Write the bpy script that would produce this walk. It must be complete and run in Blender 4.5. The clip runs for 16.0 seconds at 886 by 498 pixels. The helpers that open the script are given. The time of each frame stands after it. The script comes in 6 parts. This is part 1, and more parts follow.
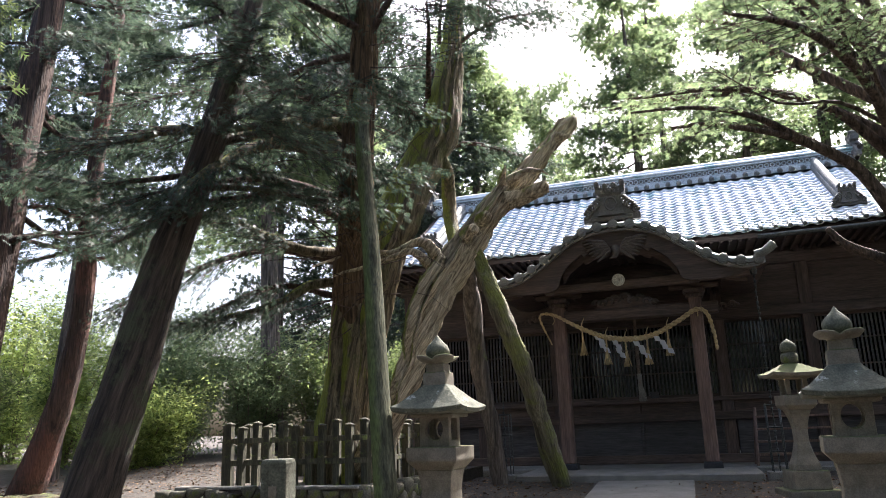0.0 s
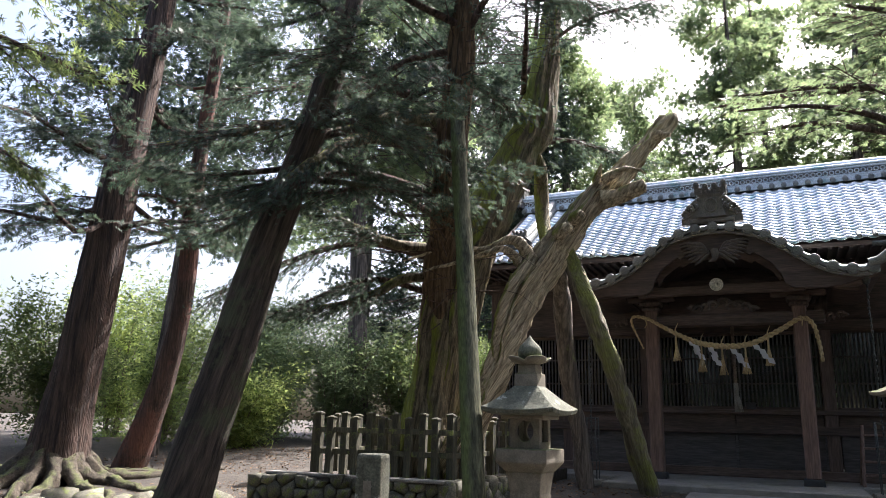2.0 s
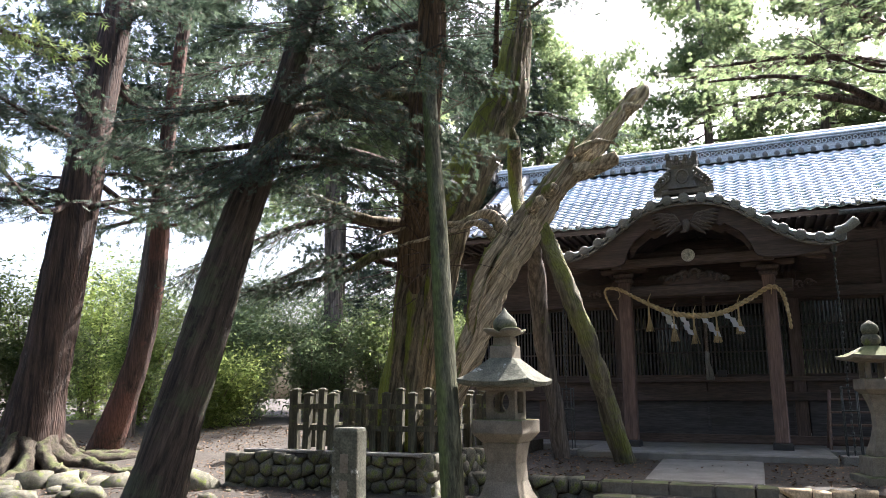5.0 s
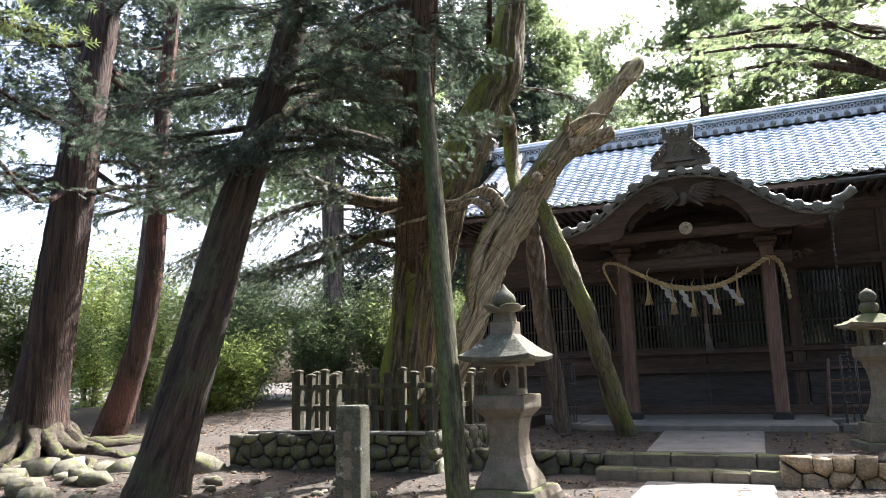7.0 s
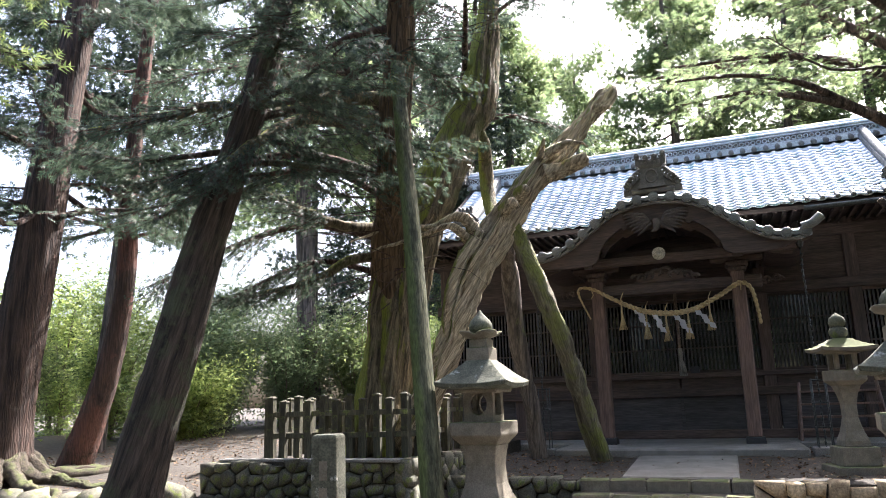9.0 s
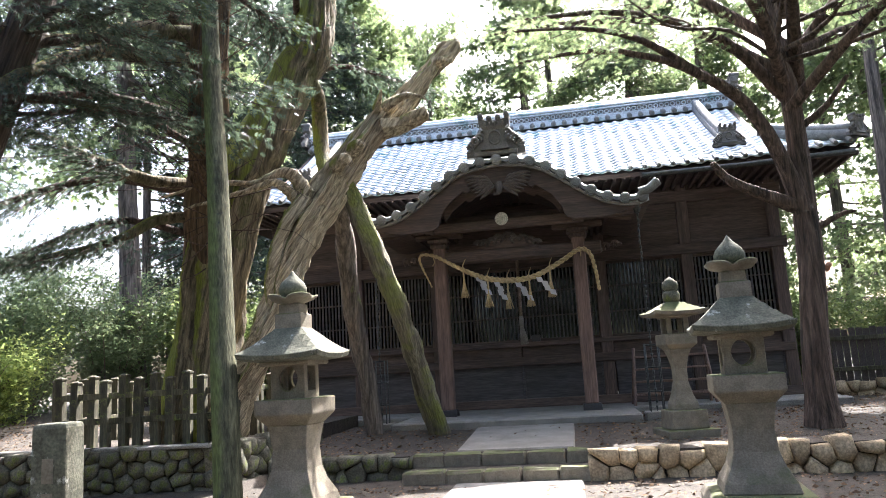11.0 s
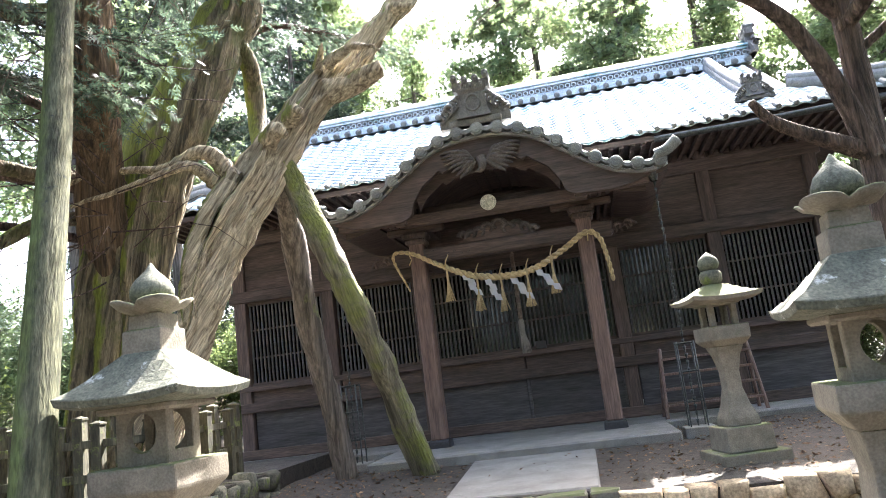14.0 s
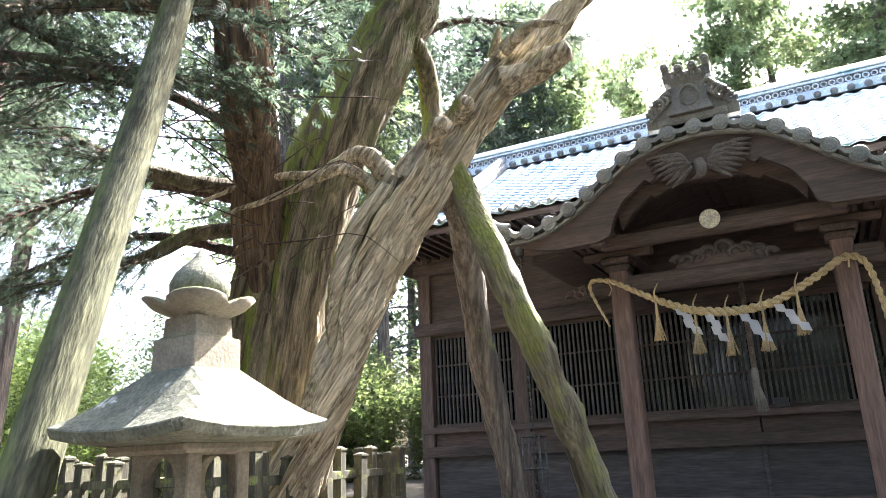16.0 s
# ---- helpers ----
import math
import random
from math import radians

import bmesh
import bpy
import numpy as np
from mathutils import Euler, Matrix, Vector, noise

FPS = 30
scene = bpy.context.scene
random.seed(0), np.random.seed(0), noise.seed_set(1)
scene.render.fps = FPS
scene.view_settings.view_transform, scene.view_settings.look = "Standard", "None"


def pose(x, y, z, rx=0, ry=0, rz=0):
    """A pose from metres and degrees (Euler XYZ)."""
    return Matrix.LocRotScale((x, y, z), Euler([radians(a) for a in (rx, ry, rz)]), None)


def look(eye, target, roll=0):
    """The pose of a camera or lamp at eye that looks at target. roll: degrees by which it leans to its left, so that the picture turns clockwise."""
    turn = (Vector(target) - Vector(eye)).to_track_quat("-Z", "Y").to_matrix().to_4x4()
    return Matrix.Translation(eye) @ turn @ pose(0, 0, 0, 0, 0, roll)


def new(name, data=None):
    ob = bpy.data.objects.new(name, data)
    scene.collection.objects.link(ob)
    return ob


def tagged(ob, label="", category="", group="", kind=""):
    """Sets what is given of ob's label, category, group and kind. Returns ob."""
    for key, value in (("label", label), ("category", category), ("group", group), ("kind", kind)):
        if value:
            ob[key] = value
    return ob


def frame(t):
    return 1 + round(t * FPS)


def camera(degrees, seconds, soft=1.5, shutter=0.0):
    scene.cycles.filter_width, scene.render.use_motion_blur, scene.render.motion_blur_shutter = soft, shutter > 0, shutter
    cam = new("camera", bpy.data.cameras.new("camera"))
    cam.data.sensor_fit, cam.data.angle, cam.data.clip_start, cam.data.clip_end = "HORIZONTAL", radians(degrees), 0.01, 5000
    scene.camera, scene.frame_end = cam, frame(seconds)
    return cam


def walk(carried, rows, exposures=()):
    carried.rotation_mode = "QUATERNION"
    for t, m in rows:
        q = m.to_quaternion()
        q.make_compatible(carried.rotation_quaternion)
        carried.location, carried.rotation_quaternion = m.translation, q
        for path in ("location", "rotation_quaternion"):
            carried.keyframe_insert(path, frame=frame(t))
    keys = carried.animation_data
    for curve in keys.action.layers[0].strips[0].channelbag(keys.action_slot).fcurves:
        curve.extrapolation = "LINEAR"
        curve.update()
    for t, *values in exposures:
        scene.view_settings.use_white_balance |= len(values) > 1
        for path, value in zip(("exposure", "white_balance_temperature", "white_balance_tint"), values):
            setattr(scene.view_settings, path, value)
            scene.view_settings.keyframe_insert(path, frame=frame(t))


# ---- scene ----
cam = camera(62.7, 16.0, soft=0.8)
PATH = [
    (0, (1.145, -15.131, 1.639), (0.534, -13.288, 2.117), -1.9),
    (0.5, (1.075, -15.156, 1.697), (0.392, -13.347, 2.207), -0.3),
    (1, (1.046, -15.165, 1.734), (0.317, -13.389, 2.293), 0.1),
    (1.5, (1.038, -15.153, 1.718), (0.248, -13.407, 2.292), 0.8),
    (2, (1.017, -15.124, 1.692), (0.19, -13.363, 2.157), 1.4),
    (2.5, (1.034, -15.131, 1.684), (0.195, -13.367, 2.112), 2.2),
    (3, (1.015, -15.101, 1.672), (0.197, -13.328, 2.103), 1.5),
    (3.5, (1.034, -15.128, 1.68), (0.229, -13.347, 2.104), 0.8),
    (4, (1.023, -15.108, 1.675), (0.237, -13.317, 2.094), 0.7),
    (6.5, (1.029, -15.099, 1.663), (0.268, -13.285, 2.025), -0.9),
    (7, (1.025, -15.097, 1.64), (0.255, -13.284, 1.99), -1.4),
    (7.5, (1.038, -15.106, 1.65), (0.257, -13.295, 1.983), -1.0),
    (8, (1.029, -15.118, 1.657), (0.255, -13.304, 1.99), -0.5),
    (8.5, (1.009, -15.113, 1.667), (0.264, -13.295, 2.042), -0.5),
    (9, (1.0, -15.1, 1.664), (0.302, -13.271, 2.076), -1.7),
    (9.5, (1.001, -14.992, 1.646), (0.423, -13.124, 2.066), -1.0),
    (10, (1.093, -14.714, 1.614), (0.612, -12.807, 1.976), -2.0),
    (12.5, (1.035, -12.827, 1.642), (0.874, -10.858, 1.956), -4.8),
    (13, (1.008, -12.386, 1.651), (0.799, -10.422, 1.968), -7.8),
    (13.5, (1.004, -11.977, 1.683), (0.785, -10.029, 2.076), -6.7),
    (14, (1.034, -11.512, 1.68), (0.703, -9.574, 2.048), -7.2),
    (14.5, (0.976, -11.07, 1.691), (0.495, -9.158, 2.026), -5.4),
    (15, (0.991, -10.629, 1.702), (0.295, -8.804, 2.134), -5.1),
    (15.5, (0.932, -10.198, 1.707), (0.093, -8.439, 2.157), -3.1),
    (16, (0.912, -9.793, 1.711), (0.04, -8.076, 2.249), -2.5),
]
walk(cam, [(t, look(eye, target, roll)) for t, eye, target, roll in PATH],
     [(0.0, 1.72, 6120, 15), (2.0, 1.55, 6120, 15), (4.0, 1.78, 6120, 15), (8.5, 2.02, 6120, 15), (12.5, 2.87, 6120, 14), (14.5, 3.28, 6120, 13), (16.0, 3.2, 6120, 13)])

# ---- world, sun, exposure ----
SUN_DIR = Vector((0.22, 0.61, 0.76)).normalized()
world = bpy.data.worlds.new("world")
scene.world = world
world.use_nodes = True
wt = world.node_tree
sky = wt.nodes.new("ShaderNodeTexSky")
sky.sky_type = "NISHITA"
sky.sun_disc = False
sky.sun_elevation = math.asin(SUN_DIR.z)
sky.sun_rotation = math.atan2(SUN_DIR.x, SUN_DIR.y)
sky.dust_density = 7.0
wt.links.new(sky.outputs[0], wt.nodes["Background"].inputs[0])
wt.nodes["Background"].inputs[1].default_value = 0.15
sun = new("sun", bpy.data.lights.new("sun", "SUN"))
sun.data.energy = 5.0
sun.data.angle = radians(0.5)
sun.data.color = (1.0, 0.95, 0.87)
sun.matrix_world = look(SUN_DIR * 60, (0, 0, 0))


# ---- materials ----
def material(name, c1, c2, scale=6.0, rough=0.8, bump=0.3, fine=40.0, metal=0.0, stretch=(1, 1, 1), c3=None, spot=0.62, spots=2.0, vary=0.15, spec=0.5, dist=0.01, axis=None, lo=0.32, hi=0.7, moss=None, grain=0.28):
    m = bpy.data.materials.new(name)
    m.use_nodes = True
    t = m.node_tree
    n, l = t.nodes, t.links
    b = n["Principled BSDF"]
    co = n.new("ShaderNodeTexCoord")
    mp = n.new("ShaderNodeMapping")
    mp.inputs["Scale"].default_value = stretch
    if axis:
        turn = n.new("ShaderNodeMapping")
        turn.inputs["Rotation"].default_value = Vector(axis).rotation_difference(Vector((0, 0, 1))).to_euler()
        l.new(co.outputs["Object"], turn.inputs[0])
        l.new(turn.outputs[0], mp.inputs[0])
    else:
        l.new(co.outputs["Object"], mp.inputs[0])
    a = n.new("ShaderNodeTexNoise")
    a.inputs["Scale"].default_value = scale
    a.inputs["Detail"].default_value = 8
    a.inputs["Roughness"].default_value = 0.65
    f = n.new("ShaderNodeTexNoise")
    f.inputs["Scale"].default_value = fine
    f.inputs["Detail"].default_value = 5
    for q in (a, f):
        l.new(mp.outputs[0], q.inputs["Vector"])
    r = n.new("ShaderNodeValToRGB")
    r.color_ramp.elements[0].position, r.color_ramp.elements[1].position = lo, hi
    r.color_ramp.elements[0].color, r.color_ramp.elements[1].color = (*c1, 1), (*c2, 1)
    l.new(a.outputs[0], r.inputs[0])
    col = r.outputs[0]
    if c3:
        s = n.new("ShaderNodeTexNoise")
        s.inputs["Scale"].default_value = spots
        s.inputs["Detail"].default_value = 9
        s.inputs["Roughness"].default_value = 0.7
        l.new(co.outputs["Object"], s.inputs["Vector"])
        k = n.new("ShaderNodeValToRGB")
        k.color_ramp.elements[0].position, k.color_ramp.elements[1].position = spot, spot + 0.08
        l.new(s.outputs[0], k.inputs[0])
        x = n.new("ShaderNodeMix")
        x.data_type = "RGBA"
        l.new(k.outputs[0], x.inputs[0])
        l.new(col, x.inputs[6])
        x.inputs[7].default_value = (*c3, 1)
        col = x.outputs[2]
    if moss:
        colour, side, level = moss
        gn = n.new("ShaderNodeNewGeometry")
        dt = n.new("ShaderNodeVectorMath")
        dt.operation = "DOT_PRODUCT"
        dt.inputs[1].default_value = Vector(side).normalized()
        l.new(gn.outputs["Normal"], dt.inputs[0])
        mn = n.new("ShaderNodeTexNoise")
        mn.inputs["Scale"].default_value = 2.6
        mn.inputs["Detail"].default_value = 9
        mn.inputs["Roughness"].default_value = 0.72
        l.new(co.outputs["Object"], mn.inputs["Vector"])
        ma = n.new("ShaderNodeMath")
        ma.operation = "MULTIPLY_ADD"
        ma.inputs[1].default_value = 1.9
        l.new(mn.outputs[0], ma.inputs[0])
        l.new(dt.outputs["Value"], ma.inputs[2])
        mk = n.new("ShaderNodeValToRGB")
        mk.color_ramp.elements[0].position, mk.color_ramp.elements[1].position = level / 3, level / 3 + 0.13
        dv = n.new("ShaderNodeMath")
        dv.operation = "DIVIDE"
        dv.inputs[1].default_value = 3.0
        l.new(ma.outputs[0], dv.inputs[0])
        l.new(dv.outputs[0], mk.inputs[0])
        xm = n.new("ShaderNodeMix")
        xm.data_type = "RGBA"
        l.new(mk.outputs[0], xm.inputs[0])
        l.new(col, xm.inputs[6])
        xm.inputs[7].default_value = (*colour, 1)
        col = xm.outputs[2]
    if vary:
        inf = n.new("ShaderNodeObjectInfo")
        mr = n.new("ShaderNodeMapRange")
        mr.inputs[3].default_value, mr.inputs[4].default_value = 1 - vary, 1 + vary
        l.new(inf.outputs["Random"], mr.inputs[0])
        geo = n.new("ShaderNodeNewGeometry")
        mr2 = n.new("ShaderNodeMapRange")
        mr2.inputs[3].default_value, mr2.inputs[4].default_value = 1 - vary, 1 + vary
        l.new(geo.outputs["Random Per Island"], mr2.inputs[0])
        mu = n.new("ShaderNodeMath")
        mu.operation = "MULTIPLY"
        l.new(mr.outputs[0], mu.inputs[0])
        l.new(mr2.outputs[0], mu.inputs[1])
        hs = n.new("ShaderNodeHueSaturation")
        l.new(mu.outputs[0], hs.inputs["Value"])
        l.new(col, hs.inputs["Color"])
        col = hs.outputs[0]
    if grain:
        gm = n.new("ShaderNodeMapRange")
        gm.inputs[1].default_value, gm.inputs[2].default_value = 0.36, 0.64
        gm.inputs[3].default_value, gm.inputs[4].default_value = 1 - grain, 1 + grain
        l.new(f.outputs[0], gm.inputs[0])
        gh = n.new("ShaderNodeHueSaturation")
        l.new(gm.outputs[0], gh.inputs["Value"])
        l.new(col, gh.inputs["Color"])
        col = gh.outputs[0]
    l.new(col, b.inputs["Base Color"])
    rr = n.new("ShaderNodeMapRange")
    rr.inputs[3].default_value, rr.inputs[4].default_value = max(0.03, rough - 0.12), min(1, rough + min(0.12, rough * 0.5))
    l.new(f.outputs[0], rr.inputs[0])
    l.new(rr.outputs[0], b.inputs["Roughness"])
    b.inputs["Metallic"].default_value = metal
    b.inputs["Specular IOR Level"].default_value = spec
    if bump:
        ad = n.new("ShaderNodeMath")
        ad.operation = "ADD"
        l.new(a.outputs[0], ad.inputs[0])
        l.new(f.outputs[0], ad.inputs[1])
        bp = n.new("ShaderNodeBump")
        bp.inputs["Strength"].default_value = bump
        bp.inputs["Distance"].default_value = dist
        l.new(ad.outputs[0], bp.inputs["Height"])
        l.new(bp.outputs[0], b.inputs["Normal"])
    return m


def leaf_material(name, dark, light, thin=0.45, glow=1.9):
    m = bpy.data.materials.new(name)
    m.use_nodes = True
    t = m.node_tree
    n, l = t.nodes, t.links
    b = n["Principled BSDF"]
    geo = n.new("ShaderNodeNewGeometry")
    co = n.new("ShaderNodeTexCoord")
    no = n.new("ShaderNodeTexNoise")
    no.inputs["Scale"].default_value = 0.7
    l.new(co.outputs["Object"], no.inputs["Vector"])
    av = n.new("ShaderNodeMath")
    av.operation = "MULTIPLY_ADD"
    av.inputs[1].default_value = 0.6
    l.new(geo.outputs["Random Per Island"], av.inputs[0])
    sc = n.new("ShaderNodeMath")
    sc.operation = "MULTIPLY"
    sc.inputs[1].default_value = 0.5
    l.new(no.outputs[0], sc.inputs[0])
    l.new(sc.outputs[0], av.inputs[2])
    r = n.new("ShaderNodeValToRGB")
    r.color_ramp.elements[0].color, r.color_ramp.elements[1].color = (*dark, 1), (*light, 1)
    r.color_ramp.elements[0].position, r.color_ramp.elements[1].position = 0.15, 0.85
    l.new(av.outputs[0], r.inputs[0])
    l.new(r.outputs[0], b.inputs["Base Color"])
    b.inputs["Roughness"].default_value = 0.5
    b.inputs["Specular IOR Level"].default_value = 0.4
    tr = n.new("ShaderNodeBsdfTranslucent")
    hs = n.new("ShaderNodeHueSaturation")
    hs.inputs["Saturation"].default_value = 1.05
    hs.inputs["Value"].default_value = glow
    l.new(r.outputs[0], hs.inputs["Color"])
    l.new(hs.outputs[0], tr.inputs[0])
    mx = n.new("ShaderNodeMixShader")
    mx.inputs[0].default_value = thin
    l.new(b.outputs[0], mx.inputs[1])
    l.new(tr.outputs[0], mx.inputs[2])
    l.new(mx.outputs[0], n["Material Output"].inputs[0])
    return m


M_SOIL = material("soil", (0.043, 0.036, 0.029), (0.09, 0.075, 0.057), 2.6, 0.95, 0.6, 55, c3=(0.032, 0.025, 0.02), spots=11, spot=0.52, vary=0, dist=0.03)
M_LITTER = material("litter", (0.10, 0.055, 0.03), (0.28, 0.18, 0.10), 8, 0.9, 0.1, vary=0.4)
M_CONC = material("concrete", (0.17, 0.16, 0.145), (0.29, 0.275, 0.25), 3, 0.9, 0.15, 90, c3=(0.22, 0.2, 0.17), spots=3, vary=0.05)
M_STONE = material("lantern_stone", (0.165, 0.146, 0.112), (0.30, 0.265, 0.205), 6, 0.95, 0.3, 70, grain=0.14, spec=0.25, c3=(0.17, 0.175, 0.11), spots=3.5, spot=0.6, vary=0.05, moss=((0.12, 0.135, 0.062), (0.0, -0.35, 1.0), 1.52))
M_LICHEN = material("lichened_stone", (0.08, 0.085, 0.06), (0.18, 0.18, 0.13), 11, 0.92, 0.45, 60, c3=(0.46, 0.47, 0.42), spots=6, spot=0.585, vary=0.05)
M_WALLSTONE = material("wall_stone", (0.27, 0.205, 0.125), (0.56, 0.44, 0.28), 7, 0.92, 0.4, 40, c3=(0.21, 0.21, 0.10), spots=2.4, spot=0.62, vary=0.3)
M_MOSS = material("mossy_stone", (0.068, 0.068, 0.046), (0.20, 0.185, 0.14), 7, 0.95, 0.6, 50, c3=(0.14, 0.165, 0.045), spots=4, spot=0.54, vary=0.3)
M_WOOD = material("old_timber", (0.05, 0.037, 0.032), (0.135, 0.094, 0.079), 9, 0.75, 0.3, 50, stretch=(1, 1, 0.1), vary=0.2)
M_WOODX = material("old_timber_beam", (0.05, 0.038, 0.033), (0.138, 0.097, 0.081), 9, 0.75, 0.3, 50, stretch=(0.1, 1, 1), vary=0.2)
M_PILLAR = material("pillar_timber", (0.13, 0.082, 0.066), (0.23, 0.15, 0.12), 9, 0.7, 0.2, 60, stretch=(1, 1, 0.08), vary=0.1)
M_PANEL = material("dark_panel", (0.045, 0.042, 0.043), (0.105, 0.097, 0.098), 9, 0.7, 0.2, 50, stretch=(0.1, 1, 1), vary=0.15)
M_CARVE = material("carved_timber", (0.055, 0.046, 0.042), (0.135, 0.112, 0.10), 5, 0.8, 0.3, 60, vary=0.1)
M_TILE = material("roof_tile", (0.44, 0.475, 0.49), (0.70, 0.73, 0.735), 3, 0.40, 0.05, 60, metal=0.8, c3=(0.24, 0.36, 0.36), spots=2.0, spot=0.54, vary=0.2, spec=1.0)
M_CAP = material("cap_tile", (0.13, 0.135, 0.13), (0.27, 0.275, 0.26), 6, 0.5, 0.2, 60, c3=(0.24, 0.25, 0.235), spots=5, spot=0.62, vary=0.25)
M_TILEDK = material("ornament_tile", (0.10, 0.095, 0.085), (0.2, 0.19, 0.17), 6, 0.6, 0.3, 60, c3=(0.3, 0.3, 0.27), spots=8, spot=0.64, vary=0.15)
M_BARK = material("reddish_bark", (0.022, 0.015, 0.012), (0.15, 0.095, 0.073), 13, 0.92, 1.0, 50, stretch=(1, 1, 0.07), c3=(0.17, 0.14, 0.115), spots=2.2, spot=0.62, vary=0.2, dist=0.06, lo=0.36, hi=0.66)
M_RBARK = material("furrowed_red_brown_bark", (0.032, 0.022, 0.017), (0.21, 0.145, 0.11), 14, 0.92, 1.0, 50, stretch=(1, 1, 0.07), c3=(0.2, 0.17, 0.14), spots=2.2, spot=0.6, vary=0.1, dist=0.06, lo=0.36, hi=0.66)
M_REDBARK = material("stripped_red_bark", (0.035, 0.022, 0.018), (0.14, 0.085, 0.065), 13, 0.9, 1.0, 50, stretch=(1, 1, 0.07), c3=(0.16, 0.075, 0.056), spots=1.0, spot=0.5, vary=0.1, dist=0.05, lo=0.36, hi=0.66)
M_MOSSBARK = material("mossy_bark", (0.03, 0.024, 0.019), (0.155, 0.115, 0.088), 13, 0.92, 1.0, 50, stretch=(1, 1, 0.07), c3=(0.10, 0.105, 0.06), spots=1.5, spot=0.52, vary=0.1, dist=0.06, axis=(0.25, 0.13, 0.96), lo=0.36, hi=0.66)
M_BARKG = material("grey_bark", (0.04, 0.033, 0.028), (0.24, 0.20, 0.17), 12, 0.92, 1.0, 50, stretch=(1, 1, 0.08), c3=(0.10, 0.13, 0.05), spots=1.4, spot=0.62, vary=0.15, dist=0.05, lo=0.36, hi=0.66)
M_SNAG = material("bleached_wood", (0.13, 0.092, 0.052), (0.70, 0.59, 0.40), 24, 0.8, 0.8, 60, stretch=(1, 1, 0.03), c3=(0.36, 0.29, 0.19), spots=0.9, spot=0.56, vary=0.05, dist=0.05, axis=(0.50, 0.24, 0.83), lo=0.36, hi=0.62, moss=((0.22, 0.24, 0.05), (-0.8, -0.3, 0.2), 1.44))
M_OLD = material("old_trunk_bark", (0.04, 0.032, 0.02), (0.30, 0.245, 0.15), 15, 0.9, 1.0, 45, stretch=(1, 1, 0.07), c3=(0.12, 0.12, 0.05), spots=0.9, spot=0.53, vary=0.05, dist=0.06, axis=(0.14, 0.1, 0.98), lo=0.36, hi=0.64, moss=((0.24, 0.27, 0.045), (-0.8, -0.4, 0.3), 1.18))
M_REDSTEM = material("reddish_stem_bark", (0.04, 0.026, 0.015), (0.23, 0.15, 0.085), 15, 0.9, 1.0, 45, stretch=(1, 1, 0.07), c3=(0.17, 0.13, 0.09), spots=1.2, spot=0.57, vary=0.05, dist=0.06, axis=(0.2, -0.3, 0.93), lo=0.36, hi=0.64)
M_PROP = material("mossy_log", (0.06, 0.052, 0.035), (0.24, 0.22, 0.15), 11, 0.9, 1.0, 45, stretch=(1, 1, 0.1), c3=(0.17, 0.18, 0.065), spots=1.1, spot=0.50, vary=0.1, dist=0.035, axis=(-0.15, -0.4, 0.9), lo=0.36, hi=0.66, moss=((0.19, 0.205, 0.05), (0.2, -0.8, 0.5), 1.50))
M_GREYLOG = material("grey_log", (0.055, 0.046, 0.038), (0.24, 0.20, 0.165), 11, 0.9, 1.0, 45, stretch=(1, 1, 0.08), c3=(0.17, 0.20, 0.07), spots=1.1, spot=0.62, vary=0.1, dist=0.04, lo=0.36, hi=0.66)
M_POLE = material("weathered_pole", (0.04, 0.042, 0.026), (0.125, 0.125, 0.075), 12, 0.92, 0.8, 55, stretch=(1, 1, 0.2), c3=(0.026, 0.03, 0.036), spots=5.0, spot=0.60, vary=0.05, dist=0.02, axis=(-0.22, 0.38, 0.9), lo=0.38, hi=0.64, spec=0.15, moss=((0.10, 0.12, 0.045), (-0.6, -0.6, 0.1), 1.45))
M_FENCE = material("mossy_fence_wood", (0.042, 0.038, 0.026), (0.145, 0.135, 0.085), 8, 0.9, 0.5, 50, stretch=(1, 1, 0.2), c3=(0.17, 0.20, 0.06), spots=5, spot=0.55, vary=0.2)
M_ROPE = material("straw_rope", (0.42, 0.31, 0.16), (0.66, 0.52, 0.30), 20, 0.9, 0.5, 160, vary=0.1)
M_PAPER = material("white_paper", (0.80, 0.80, 0.84), (0.86, 0.86, 0.9), 8, 0.8, 0.0, vary=0.02, grain=0.02)
M_METAL = material("dark_metal", (0.055, 0.06, 0.06), (0.12, 0.125, 0.12), 10, 0.5, 0.1, metal=0.8, vary=0.1)
M_ENAMEL = material("white_enamel", (0.72, 0.7, 0.62), (0.8, 0.78, 0.7), 8, 0.5, 0.05, vary=0)
M_PANE = material("dark_window_glass", (0.008, 0.008, 0.009), (0.012, 0.012, 0.013), 3, 0.13, 0.0, vary=0, spec=0.6, grain=0)
M_BLACK = material("black_iron", (0.02, 0.02, 0.024), (0.04, 0.04, 0.045), 8, 0.5, 0.1, vary=0)
M_LEAF = leaf_material("cypress_leaf", (0.027, 0.045, 0.032), (0.088, 0.115, 0.075), 0.4)
# lightened so that the haze over distant crowns is in the colour
M_LEAFB = leaf_material("bright_leaf", (0.075, 0.11, 0.055), (0.175, 0.21, 0.11), 0.62, 2.2)
M_LEAFY = leaf_material("shrub_leaf", (0.05, 0.08, 0.03), (0.25, 0.285, 0.105), 0.72, 2.7)
M_ROOT = material("mossy_root", (0.035, 0.028, 0.02), (0.15, 0.12, 0.085), 12, 0.95, 1.0, 50, c3=(0.09, 0.095, 0.04), spots=3, spot=0.55, vary=0.1, dist=0.04, moss=((0.13, 0.15, 0.05), (0, -0.2, 1.0), 1.7))
